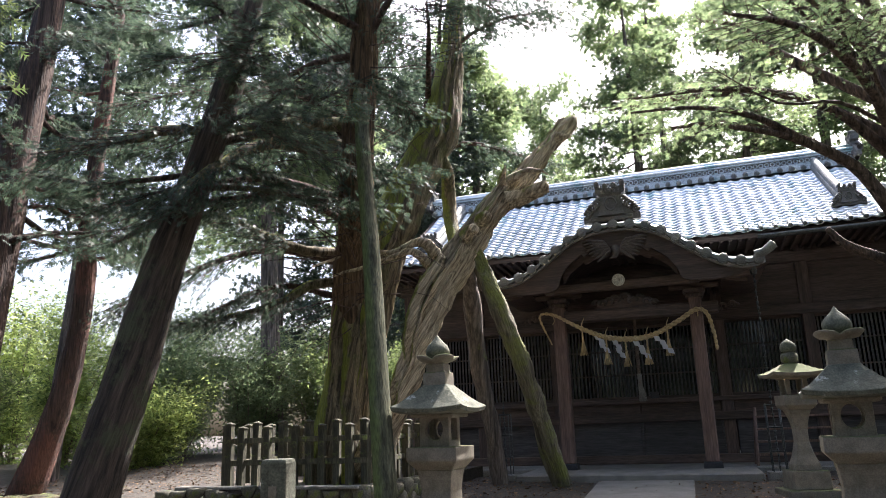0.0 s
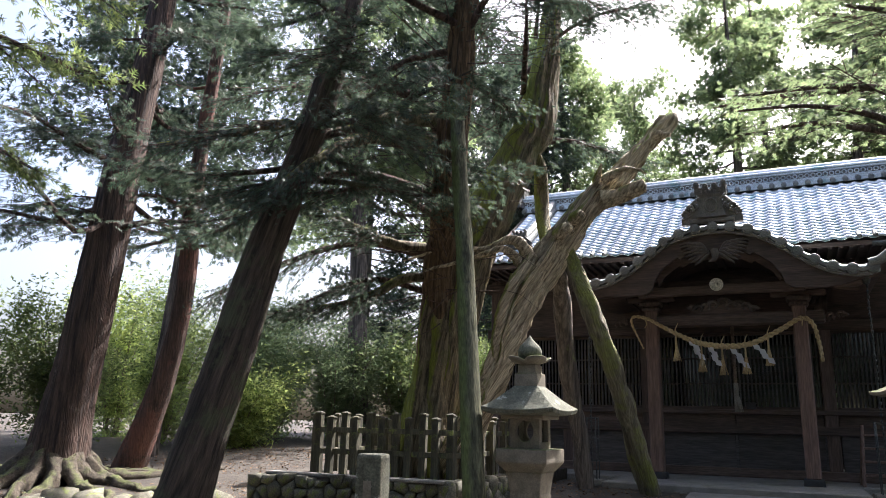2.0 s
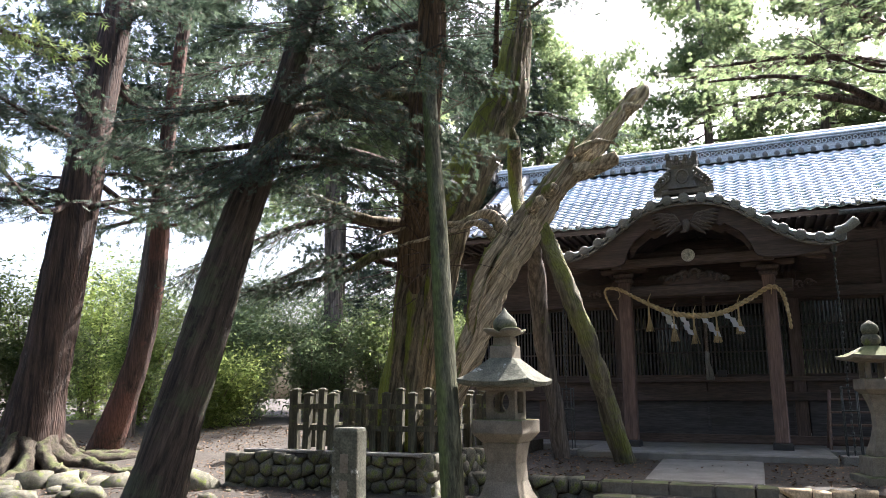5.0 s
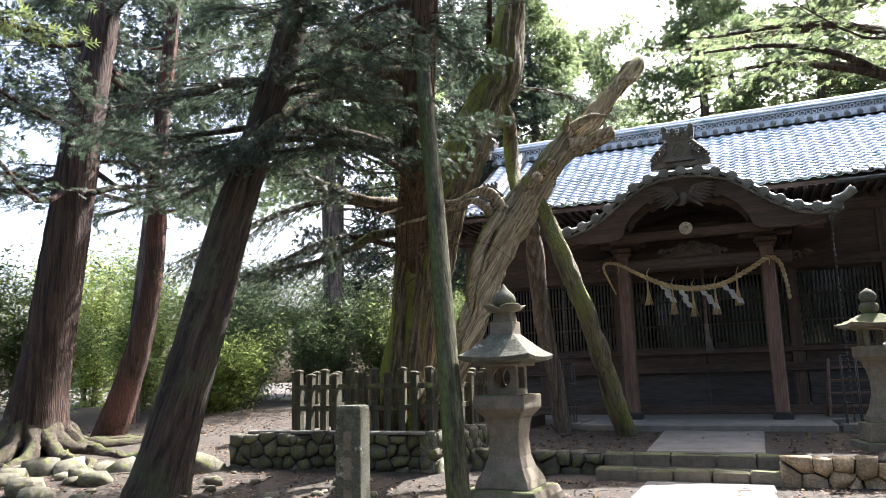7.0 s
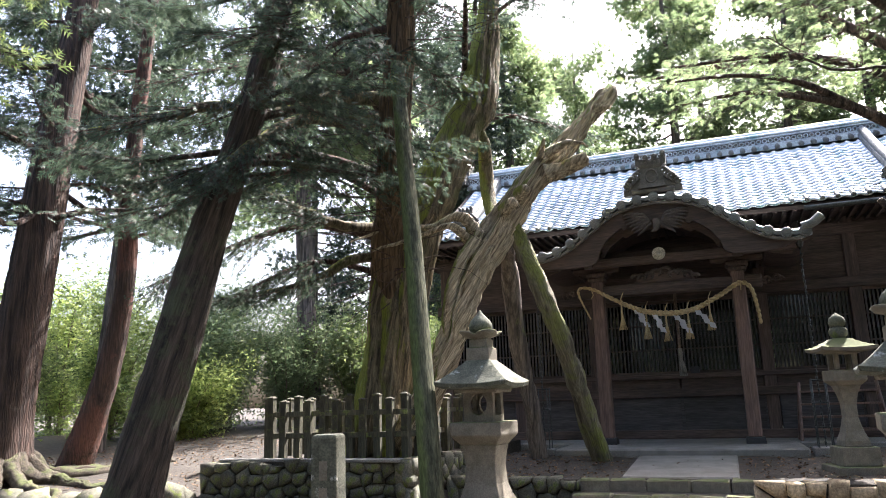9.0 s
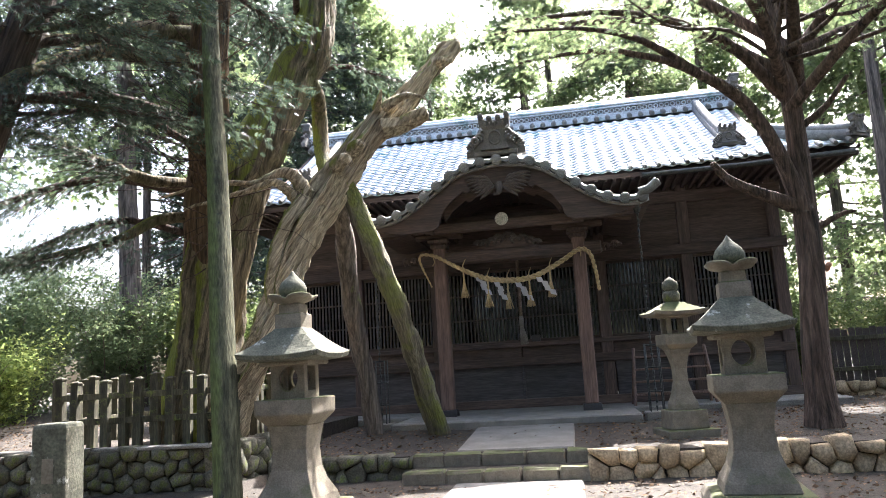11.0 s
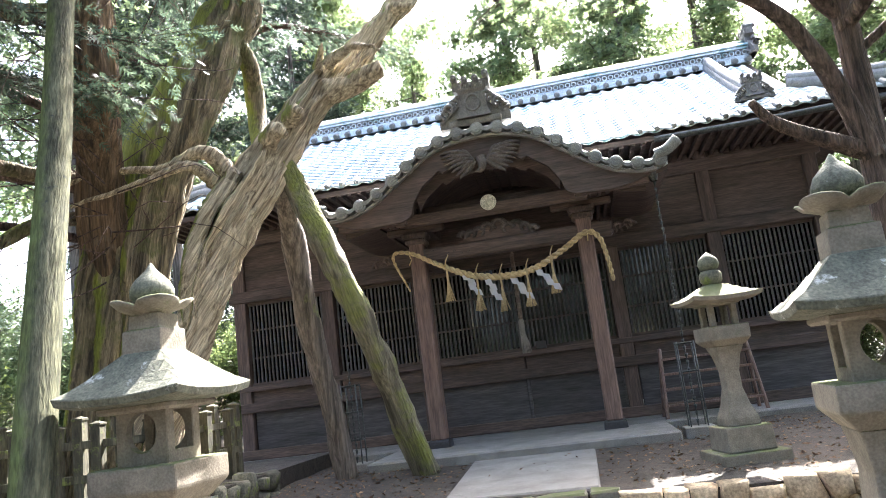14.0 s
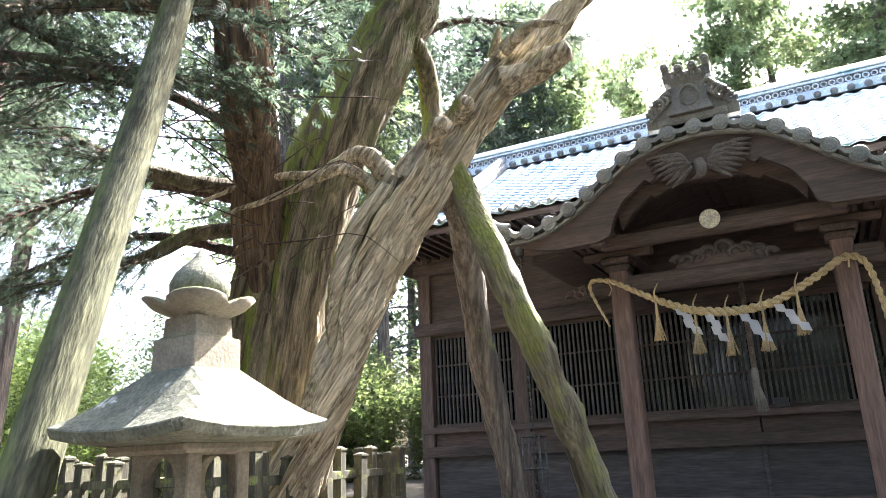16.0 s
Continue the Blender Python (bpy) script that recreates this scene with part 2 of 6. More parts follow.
M_LEAFM = leaf_material("mid_green_leaf", (0.05, 0.075, 0.03), (0.15, 0.18, 0.07), 0.6, 2.1)
M_TWIG = material("dry_twig", (0.10, 0.07, 0.055), (0.24, 0.18, 0.14), 8, 0.9, 0.3, vary=0.1)


# ---- mesh helpers ----
def mesh_of(name, verts, faces, mats, smooth=False):
    me = bpy.data.meshes.new(name)
    me.from_pydata([tuple(v) for v in verts], [], [tuple(f) for f in faces])
    for m in (mats if isinstance(mats, (list, tuple)) else [mats]):
        me.materials.append(m)
    if smooth:
        me.polygons.foreach_set("use_smooth", [True] * len(me.polygons))
    me.update()
    return me


def np_mesh(name, verts, faces, mat, smooth=False):
    """verts (n,3), faces (m,k) arrays"""
    me = bpy.data.meshes.new(name)
    k = faces.shape[1]
    me.vertices.add(len(verts))
    me.vertices.foreach_set("co", verts.astype(np.float32).ravel())
    me.loops.add(faces.size)
    me.loops.foreach_set("vertex_index", faces.astype(np.int32).ravel())
    me.polygons.add(len(faces))
    me.polygons.foreach_set("loop_start", np.arange(0, faces.size, k, dtype=np.int32))
    me.polygons.foreach_set("loop_total", np.full(len(faces), k, dtype=np.int32))
    if smooth:
        me.polygons.foreach_set("use_smooth", np.ones(len(faces), dtype=bool))
    me.materials.append(mat)
    me.update(calc_edges=True)
    return me


def part(name, data, mat=None, parent=None, label=""):
    """Link a bmesh or a mesh as one object under its parent."""
    if isinstance(data, bmesh.types.BMesh):
        me = bpy.data.meshes.new(name)
        data.to_mesh(me)
        data.free()
        me.materials.append(mat)
    else:
        me = data
    ob = new(name, me)
    if parent is not None:
        ob.parent = parent
    return tagged(ob, label=label)


def thing(name, label, category, at=(0, 0, 0), rz=0, group="", kind=""):
    ob = new(name)
    ob.empty_display_size = 0.2
    ob.matrix_basis = pose(*at, 0, 0, rz)
    return tagged(ob, label, category, group, kind)


def box(bm, x0, x1, y0, y1, z0, z1, bevel=0.0, m=None):
    vs = [bm.verts.new(p) for p in ((x0, y0, z0), (x1, y0, z0), (x1, y1, z0), (x0, y1, z0), (x0, y0, z1), (x1, y0, z1), (x1, y1, z1), (x0, y1, z1))]
    fs = [bm.faces.new([vs[i] for i in f]) for f in ((0, 3, 2, 1), (4, 5, 6, 7), (0, 1, 5, 4), (1, 2, 6, 5), (2, 3, 7, 6), (3, 0, 4, 7))]
    if bevel:
        es = list({e for f in fs for e in f.edges})
        out = bmesh.ops.bevel(bm, geom=es, offset=bevel, segments=1, affect="EDGES")
        vs = list({v for f in out["faces"] for v in f.verts} | {v for v in vs if v.is_valid})
    if m is not None:
        bmesh.ops.transform(bm, matrix=m, verts=vs)
    return bm


def boxed(*args, **kw):
    return box(bmesh.new(), *args, **kw)


def tube_arrays(path, radii, segs=10, rough=0.0, seed=0, flute=0.0, twist=0.0, cap=True):
    """A round bar along a path with uneven girth."""
    P = np.array(path, float)
    R = np.array(radii, float)
    T = np.gradient(P, axis=0)
    T /= np.linalg.norm(T, axis=1)[:, None]
    up = np.array((0.31, 0.87, 0.11)) if abs(T[0][1]) < 0.8 else np.array((0.9, 0.1, 0.3))
    A = np.cross(T, up)
    A /= np.linalg.norm(A, axis=1)[:, None]
    B = np.cross(T, A)
    th = np.linspace(0, 2 * np.pi, segs, endpoint=False)
    rng = np.random.RandomState(seed)
    n = len(P)
    rad = np.repeat(R[:, None], segs, 1)
    if rough or flute:
        s = np.concatenate([[0], np.cumsum(np.linalg.norm(np.diff(P, axis=0), axis=1))])
        for k in range(2, 9 if segs < 30 else 19):
            ph, tw, am = rng.rand() * 6.28, rng.randn() * (0.12 if segs == 36 else 0.25) + twist, rng.rand()
            rad *= 1 + flute * am / (k ** 0.75) * np.cos(k * th[None, :] + ph + tw * s[:, None])
        lump = rng.randn(n, segs) * 0.5 + np.repeat(rng.randn(n, 1), segs, 1) * 0.5
        rad *= 1 + rough * lump
    V = P[:, None, :] + rad[:, :, None] * (np.cos(th)[None, :, None] * A[:, None, :] + np.sin(th)[None, :, None] * B[:, None, :])
    V = V.reshape(-1, 3)
    i = np.arange(n - 1)[:, None] * segs
    j = np.arange(segs)[None, :]
    j2 = (j + 1) % segs
    F = np.stack([i + j, i + j2, i + segs + j2, i + segs + j], -1).reshape(-1, 4)
    if cap:
        c = len(V)
        V = np.vstack([V, P[-1:] + T[-1:] * R[-1] * 0.3])
        top = (n - 1) * segs
        jj = np.arange(segs)
        F = np.vstack([F, np.stack([top + jj, top + (jj + 1) % segs, np.full(segs, c), np.full(segs, c)], -1)])
    return V, F


def join_arrays(items):
    vs, fs, o = [], [], 0
    for v, f in items:
        vs.append(v)
        fs.append(f + o)
        o += len(v)
    return np.vstack(vs), np.vstack(fs)


def quad_mesh(name, V, F, mat, smooth=True):
    """Quads, of which some repeat their last corner (triangles)."""
    tri = F[:, 2] == F[:, 3]
    me = bpy.data.meshes.new(name)
    me.vertices.add(len(V))
    me.vertices.foreach_set("co", V.astype(np.float32).ravel())
    cnt = np.where(tri, 3, 4).astype(np.int32)
    keep = np.ones(F.shape, bool)
    keep[tri, 3] = False
    loops = F[keep].astype(np.int32)
    me.loops.add(len(loops))
    me.loops.foreach_set("vertex_index", loops)
    me.polygons.add(len(F))
    me.polygons.foreach_set("loop_start", np.concatenate([[0], np.cumsum(cnt)[:-1]]).astype(np.int32))
    me.polygons.foreach_set("loop_total", cnt)
    if smooth:
        me.polygons.foreach_set("use_smooth", np.ones(len(F), dtype=bool))
    me.materials.append(mat)
    me.update(calc_edges=True)
    return me


def smooth_path(pts, n):
    """Catmull-Rom through the points (any number of columns)."""
    p = np.array(pts, float)
    p = np.vstack([2 * p[0] - p[1], p, 2 * p[-1] - p[-2]])
    m = len(p) - 3
    out = []
    for q in np.linspace(0, m - 1e-6, n):
        i = int(q)
        u = q - i
        a, b, c, d = p[i:i + 4]
        out.append(0.5 * (2 * b + (c - a) * u + (2 * a - 5 * b + 4 * c - d) * u * u + (3 * b - a - 3 * c + d) * u ** 3))
    return np.array(out)


def limb(pts, segs=10, n=0, rough=0.04, flute=0.0, seed=0, twist=0.0):
    """pts: rows of x, y, z, radius"""
    q = smooth_path(pts, n or 6 * len(pts))
    return tube_arrays(q[:, :3], np.maximum(q[:, 3], 0.003), segs, rough, seed, flute, twist)


# flat spray of scale leaves, along +x, one unit long
def spray_template(pairs, droop=0.15):
    v, f = [], []

    def blade(x, y, ang, length, w):
        c, s = math.cos(ang), math.sin(ang)
        o = len(v)
        for a, b in ((length * 0.1, w), (length, 0), (length * 0.1, -w)):
            px, py = x + a * c - b * s, y + a * s + b * c
            v.append((px, py, -droop * px * px - 0.1 * abs(py)))
        f.append((o, o + 1, o + 2))
    for k in range(pairs):
        x = 0.08 + 0.75 * k / pairs
        ln = 0.46 * (1 - 0.55 * k / pairs)
        blade(x, 0, 0.80, ln, 0.062)
        blade(x + 0.05, 0, -0.80, ln, 0.062)
    blade(0.1, 0, 0, 0.9, 0.055)
    return np.array(v), np.array(f)


def small_leaf_template():
    return np.array([(0, 0.2, 0.03), (1, 0, -0.12), (0.1, -0.25, 0.03)]), np.array([(0, 1, 2)])


def leaf_template():
    v = np.array([(0, 0, 0), (0.45, 0.27, 0.05), (1, 0, -0.12), (0.45, -0.27, 0.05)])
    return v, np.array([(0, 1, 2, 3)])


def scatter(template, pos, direction, size, rng, flat=0.5):
    """Copies of a template at pos, along direction, its face about level (flat 1) or any way (flat 0)."""
    tv, tf = template
    n = len(pos)
    d = direction / np.maximum(np.linalg.norm(direction, axis=1), 1e-6)[:, None]
    up = np.tile(np.array((0.0, 0.0, 1.0)), (n, 1)) * flat + rng.randn(n, 3) * (1.05 - flat)
    s = np.cross(up, d)
    s /= np.maximum(np.linalg.norm(s, axis=1), 1e-6)[:, None]
    u = np.cross(d, s)
    V = pos[:, None, :] + size[:, None, None] * (tv[None, :, 0:1] * d[:, None, :] + tv[None, :, 1:2] * s[:, None, :] + tv[None, :, 2:3] * u[:, None, :])
    F = tf[None] + (np.arange(n) * len(tv))[:, None, None]
    return V.reshape(-1, 3), F.reshape(-1, tf.shape[1])


SPRAY = spray_template(3)
LEAF = leaf_template()
SMALL_LEAF = small_leaf_template()


# ---- ground ----
def slope_height(x, y):
    s = (x - 1) * -0.44 + (y + 15) * 0.87
    return 0.2 + 0.055 * np.clip(s - 9, 0, 15)


def terrace_front(x):
    return np.where(x > 1.15, -4.45 + 0.02 * (x - 1.2), -3.95)


def ground_height(x, y):
    x, y = np.asarray(x, float), np.asarray(y, float)
    left = slope_height(x, y)
    g = np.where(x < -3.2, left, 0.2)
    inner = (x > -3.2) & (y > terrace_front(x))
    stairs = (x > -1.15) & (x < 1.15) & (y < -3.95)
    g = np.where(inner & ~stairs, 0.48 + 0.14 * np.clip((y + 3.9) / 2.3, 0, 1), g)
    return g


def build_ground():
    xs = np.unique(np.concatenate([np.arange(-24, 14, 0.26), [-3.22, -3.18, -1.17, -1.13, 1.13, 1.17], np.linspace(14, 60, 24), np.linspace(-24, -80, 24), [-500, -200, 200, 500]]))
    ys = np.unique(np.concatenate([np.arange(-20, 12, 0.26), [-3.97, -3.93], np.linspace(12, 60, 24), np.linspace(-20, -60, 16), [-500, -200, 200, 500]]))
    X, Y = np.meshgrid(xs, ys)
    Z = ground_height(X, Y)
    rng = np.random.RandomState(4)
    for k in range(14):
        a, b, p = rng.randn() * 1.6, rng.randn() * 1.6, rng.rand() * 6
        Z = Z + 0.006 * np.sin(a * X + b * Y + p)
    V = np.stack([X, Y, Z], -1).reshape(-1, 3)
    w = len(xs)
    i, j = np.meshgrid(np.arange(len(ys) - 1), np.arange(w - 1), indexing="ij")
    F = np.stack([i * w + j, i * w + j + 1, (i + 1) * w + j + 1, (i + 1) * w + j], -1).reshape(-1, 4)
    ob = new("ground", np_mesh("ground", V, F, M_SOIL, True))
    tagged(ob, "brown forest soil strewn with needles and leaves", "ground", kind="structure")


build_ground()


# ---- paving, steps and stone walls ----
def structure(name, bm, mat, label, category):
    return tagged(part(name, bm, mat), label, category, kind="structure")


rng = np.random.RandomState(7)
structure("pavement", boxed(-0.62, 1.0, -1.17, 1.17, -0.16, 0.0, 0.02, pose(0, -2.67, 0.585, 3.0, 0, 0)), M_CONC, "grey concrete slab leading to the shrine porch", "slab")
structure("pavement_path", boxed(-0.5, 1.08, -9.2, -4.72, 0.05, 0.225, 0.02), M_CONC, "pale concrete path slab crossed by tree shadows", "path")
structure("porch_platform", boxed(-2.12, 2.12, -1.5, 0.3, 0.3, 0.75, 0.025), M_CONC, "grey concrete platform under the porch", "platform")
structure("hall_platform", boxed(-5.95, 5.95, 0.302, 7.8, 0.3, 0.748, 0.025), M_CONC, "grey concrete plinth under the hall", "platform")


def kerb_stone(seed, w, d, h):
    r = np.random.RandomState(seed)
    bm = boxed(-w / 2, w / 2, -d / 2, d / 2, 0, h, 0.025)
    for v in bm.verts:
        v.co += Vector(r.randn(3) * 0.008)
    return bm


def stone_steps():
    for z0, z1, y0, y1, label in ((0.30, 0.505, -4.06, -3.85, "upper step of dressed stone blocks"), (0.10, 0.36, -4.70, -4.05, "lower step of rough stone blocks with leaf litter")):
        st = thing("stone_step", label, "step", (0, (y0 + y1) / 2, z0), kind="structure")
        x, k = -1.2, 0
        while x < 1.12:
            w = min(0.42 + 0.2 * rng.rand(), 1.2 - x)
            p = part("block", kerb_stone(int(z0 * 100) + k, w - 0.012, 0.24 if z0 < 0.2 else y1 - y0, z1 - z0), M_STONE, st)
            p.location = (x + w / 2, -(y1 - y0) / 2 + 0.12 if z0 < 0.2 else 0, 0.01 * rng.rand())
            x += w
            k += 1
        if z0 < 0.2:
            part("tread", boxed(-1.15, 1.15, -(y1 - y0) / 2 + 0.2, (y1 - y0) / 2, 0.02, z1 - z0 - 0.02), M_SOIL, st)


stone_steps()


def stone_mesh(seed, mat):
    r = np.random.RandomState(seed)
    bm = bmesh.new()
    bmesh.ops.create_cube(bm, size=1)
    bmesh.ops.subdivide_edges(bm, edges=bm.edges[:], cuts=1, use_grid_fill=True)
    for v in bm.verts:
        c = v.co * 2
        q = (abs(c.x) ** 3 + abs(c.y) ** 3 + abs(c.z) ** 3) ** (1 / 3)
        v.co = c / q * 0.5 * (1 + 0.09 * r.randn())
    me = bpy.data.meshes.new("stone")
    bm.to_mesh(me)
    bm.free()
    me.materials.append(mat)
    me.polygons.foreach_set("use_smooth", [True] * len(me.polygons))
    return me


STONES = {m.name: [stone_mesh(k, m) for k in range(9)] for m in (M_MOSS,)}


def cell_polygon(k, seeds, x0, x1, z0, z1):
    """The part of the wall face that lies nearest to seed k."""
    poly = [np.array(p) for p in ((x0, z0), (x1, z0), (x1, z1), (x0, z1))]
    c = seeds[k]
    for j, o in enumerate(seeds):
        if j == k or abs(o[0] - c[0]) > 1.2:
            continue
        m, d = (o + c) / 2, o - c
        out = []
        for p, q in zip(poly, poly[1:] + poly[:1]):
            a, b = np.dot(p - m, d), np.dot(q - m, d)
            if a <= 0:
                out.append(p)
            if (a < 0 < b) or (b < 0 < a):
                out.append(p + (q - p) * a / (a - b))
        poly = out
        if len(poly) < 3:
            return []
    return poly


def wall_stone(poly, mat, r):
    """A squared boulder with a domed, chipped face."""
    c = sum(poly) / len(poly)
    n = len(poly)
    bulge = 0.05 + 0.05 * r.rand()
    bm = bmesh.new()
    rings = []
    for y, k in ((0.2, 0.95), (0.05, 0.985), (-0.015, 0.955), (-bulge * 0.8, 0.74)):
        ring = []
        for p in poly:
            q = c + (p - c) * k + r.randn(2) * 0.009
            ring.append(bm.verts.new((q[0] - c[0], y + 0.008 * r.randn(), q[1] - c[1])))
        rings.append(ring)
    for a, b in zip(rings, rings[1:]):
        for i in range(n):
            bm.faces.new((a[i], a[(i + 1) % n], b[(i + 1) % n], b[i]))
    t = bm.verts.new((0.03 * r.randn(), -bulge, 0.03 * r.randn()))
    for i in range(n):
        bm.faces.new((rings[-1][i], rings[-1][(i + 1) % n], t))
    bmesh.ops.recalc_face_normals(bm, faces=bm.faces[:])
    me = bpy.data.meshes.new("stone")
    bm.to_mesh(me)
    bm.free()
    me.materials.append(mat)
    me.polygons.foreach_set("use_smooth", [True] * len(me.polygons))
    return me, c


def stone_wall(name, label, a, b, z0, z1, size, mat, seed, depth=0.34):
    """Random masonry from a to b (plan), its face to the right-hand side of that line."""
    r = np.random.RandomState(seed)
    a, b = np.array(a, float), np.array(b, float)
    L, H = np.linalg.norm(b - a), z1 - z0
    ang = math.degrees(math.atan2(b[1] - a[1], b[0] - a[0]))
    w = thing(name, label, "wall", (a[0], a[1], z0), ang, kind="structure")
    part("core", boxed(0, L, 0.08, depth + 0.1, -0.25, H - 0.03), M_SOIL, w)
    rows = max(1, round(H / size))
    seeds = []
    for k in range(rows):
        for i in range(int(L / (size * 1.15)) + 1):
            seeds.append(np.array(((i + 0.5 * (k % 2) + 0.3 + 0.8 * (r.rand() - 0.5)) * size * 1.15, (k + 0.5 + 0.7 * (r.rand() - 0.5)) * H / rows)))
    for k in range(len(seeds)):
        top = H + 0.03 * r.randn()
        poly = cell_polygon(k, seeds, -0.04, L + 0.04, -0.1, top)
        if len(poly) < 3 or np.ptp([p[0] for p in poly]) < 0.06:
            continue
        me, c = wall_stone(poly, mat, r)
        st = new("stone", me)
        st.parent = w
        st.location = (c[0], 0.05 + 0.02 * r.randn(), c[1])
    return w


stone_wall("retaining_wall_right", "low retaining wall of squarish warm-grey stones", (1.2, -4.72), (8.5, -4.45), 0.12, 0.56, 0.22, M_WALLSTONE, 3)
stone_wall("retaining_wall_left", "low mossy stone kerb beside the steps", (-3.2, -4.15), (-1.22, -4.15), 0.16, 0.53, 0.21, M_MOSS, 5)
stone_wall("mound_wall", "mossy rubble wall round the raised tree bed", (-6.75, -5.56), (-3.35, -5.22), 0.16, 0.86, 0.19, M_MOSS, 8)
stone_wall("mound_wall_side", "mossy rubble side wall of the tree bed", (-3.35, -5.22), (-3.18, -2.0), 0.16, 0.86, 0.22, M_MOSS, 9)


def boulder_row():
    r = np.random.RandomState(11)
    g = thing("boulder_row", "row of low mossy boulders along the slope", "boulders", (-9.6, -7.0, 0.25), 25, kind="structure")
    x = 0.0
    while x < 3.2:
        k = 0.34 + 0.28 * r.rand()
        st = new("boulder", STONES[M_MOSS.name][r.randint(9)])
        st.parent = g
        st.matrix_basis = pose(x, 0.1 * r.randn(), 0.02 + 0.05 * r.rand(), 20 * r.randn(), 15 * r.randn(), 360 * r.rand()) @ Matrix.Diagonal((k * 1.2, k, k * 0.85, 1))
        x += k * 0.85


boulder_row()


def loose_boulders():
    r = np.random.RandomState(15)
    for i in range(18):
        x, y = -10.6 + 4.0 * r.rand(), -8.9 + 1.9 * r.rand()
        k = 0.16 + 0.27 * r.rand()
        st = new("boulder", STONES[M_MOSS.name][i % 9])
        st.matrix_basis = pose(x, y, float(ground_height(x, y)) + k * 0.12, 15 * r.randn(), 12 * r.randn(), 360 * r.rand()) @ Matrix.Diagonal((k * 1.25, k, k * 0.75, 1))
        tagged(st, "grey mossy boulder half sunk in the soil", "boulder", "boulders below the tree roots")


loose_boulders()


def mound_top():
    bm = bmesh.new()
    pts = [(-6.7, -5.28), (-3.4, -5.05), (-3.25, -2.0), (-3.25, 0.3), (-7.6, 0.3)]
    top = [bm.verts.new((x, y, 0.84)) for x, y in pts]
    low = [bm.verts.new((x, y, 0.2)) for x, y in pts]
    bm.faces.new(top)
    for i in range(5):
        bm.faces.new((low[i], low[(i + 1) % 5], top[(i + 1) % 5], top[i]))
    structure("mound", bm, M_SOIL, "raised bed of bare soil round the old tree", "mound")
    structure("mound_coping", boxed(-6.6, -3.5, -5.33, -5.10, 0.84, 0.885, 0.01, pose(0, 0, 0)), M_CONC, "narrow pale kerb along the top of the tree bed", "kerb")


mound_top()


# ---- stone lanterns ----
def ring_loft(bm, sections, segs=4, turn=math.pi / 4, cap=True):
    """Stacked regular polygons: rows of z, half width across flats."""
    rings = []
    for z, w in sections:
        k = w / math.cos(math.pi / segs)
        rings.append([bm.verts.new((k * math.cos(turn + 2 * math.pi * i / segs), k * math.sin(turn + 2 * math.pi * i / segs), z)) for i in range(segs)])
    for a, b in zip(rings, rings[1:]):
        for i in range(segs):
            bm.faces.new((a[i], a[(i + 1) % segs], b[(i + 1) % segs], b[i]))
    if cap:
        bm.faces.new(rings[0][::-1])
        bm.faces.new(rings[-1])
    return bm


def soften(ob, width=0.012, seg=2):
    m = ob.modifiers.new("soft", "BEVEL")
    m.width, m.segments, m.limit_method, m.angle_limit = width, seg, "ANGLE", radians(30)
    return ob


def lantern_roof(half, rise, top, thick, lift):
    """Square hipped cap with curved slopes and lifted corners."""
    n = 12
    bm = bmesh.new()
    grid = {}
    for i in range(n + 1):
        for j in range(n + 1):
            u, v = 2 * i / n - 1, 2 * j / n - 1
            d = max(abs(u), abs(v))
            h = rise * (1 - max(0, d - top) / (1 - top)) ** 1.12
            c = min(abs(u), abs(v))
            h += lift * (c ** 2.5) * d ** 3
            grid[i, j] = bm.verts.new((u * half, v * half, h))
    low = {}
    for i in range(n + 1):
        for j in range(n + 1):
            u, v = 2 * i / n - 1, 2 * j / n - 1
            d, c = max(abs(u), abs(v)), min(abs(u), abs(v))
            low[i, j] = bm.verts.new((u * half * 0.97, v * half * 0.97, -thick + lift * (c ** 2.5) * d ** 3 * 0.9 - 0.035 * (1 - d)))
    for i in range(n):
        for j in range(n):
            bm.faces.new((grid[i, j], grid[i + 1, j], grid[i + 1, j + 1], grid[i, j + 1]))
            bm.faces.new((low[i, j], low[i, j + 1], low[i + 1, j + 1], low[i + 1, j]))
    for i in range(n):
        bm.faces.new((grid[i, 0], low[i, 0], low[i + 1, 0], grid[i + 1, 0]))
        bm.faces.new((grid[i + 1, n], low[i + 1, n], low[i, n], grid[i, n]))
        bm.faces.new((grid[0, i + 1], low[0, i + 1], low[0, i], grid[0, i]))
        bm.faces.new((grid[n, i], low[n, i], low[n, i + 1], grid[n, i + 1]))
    return bm


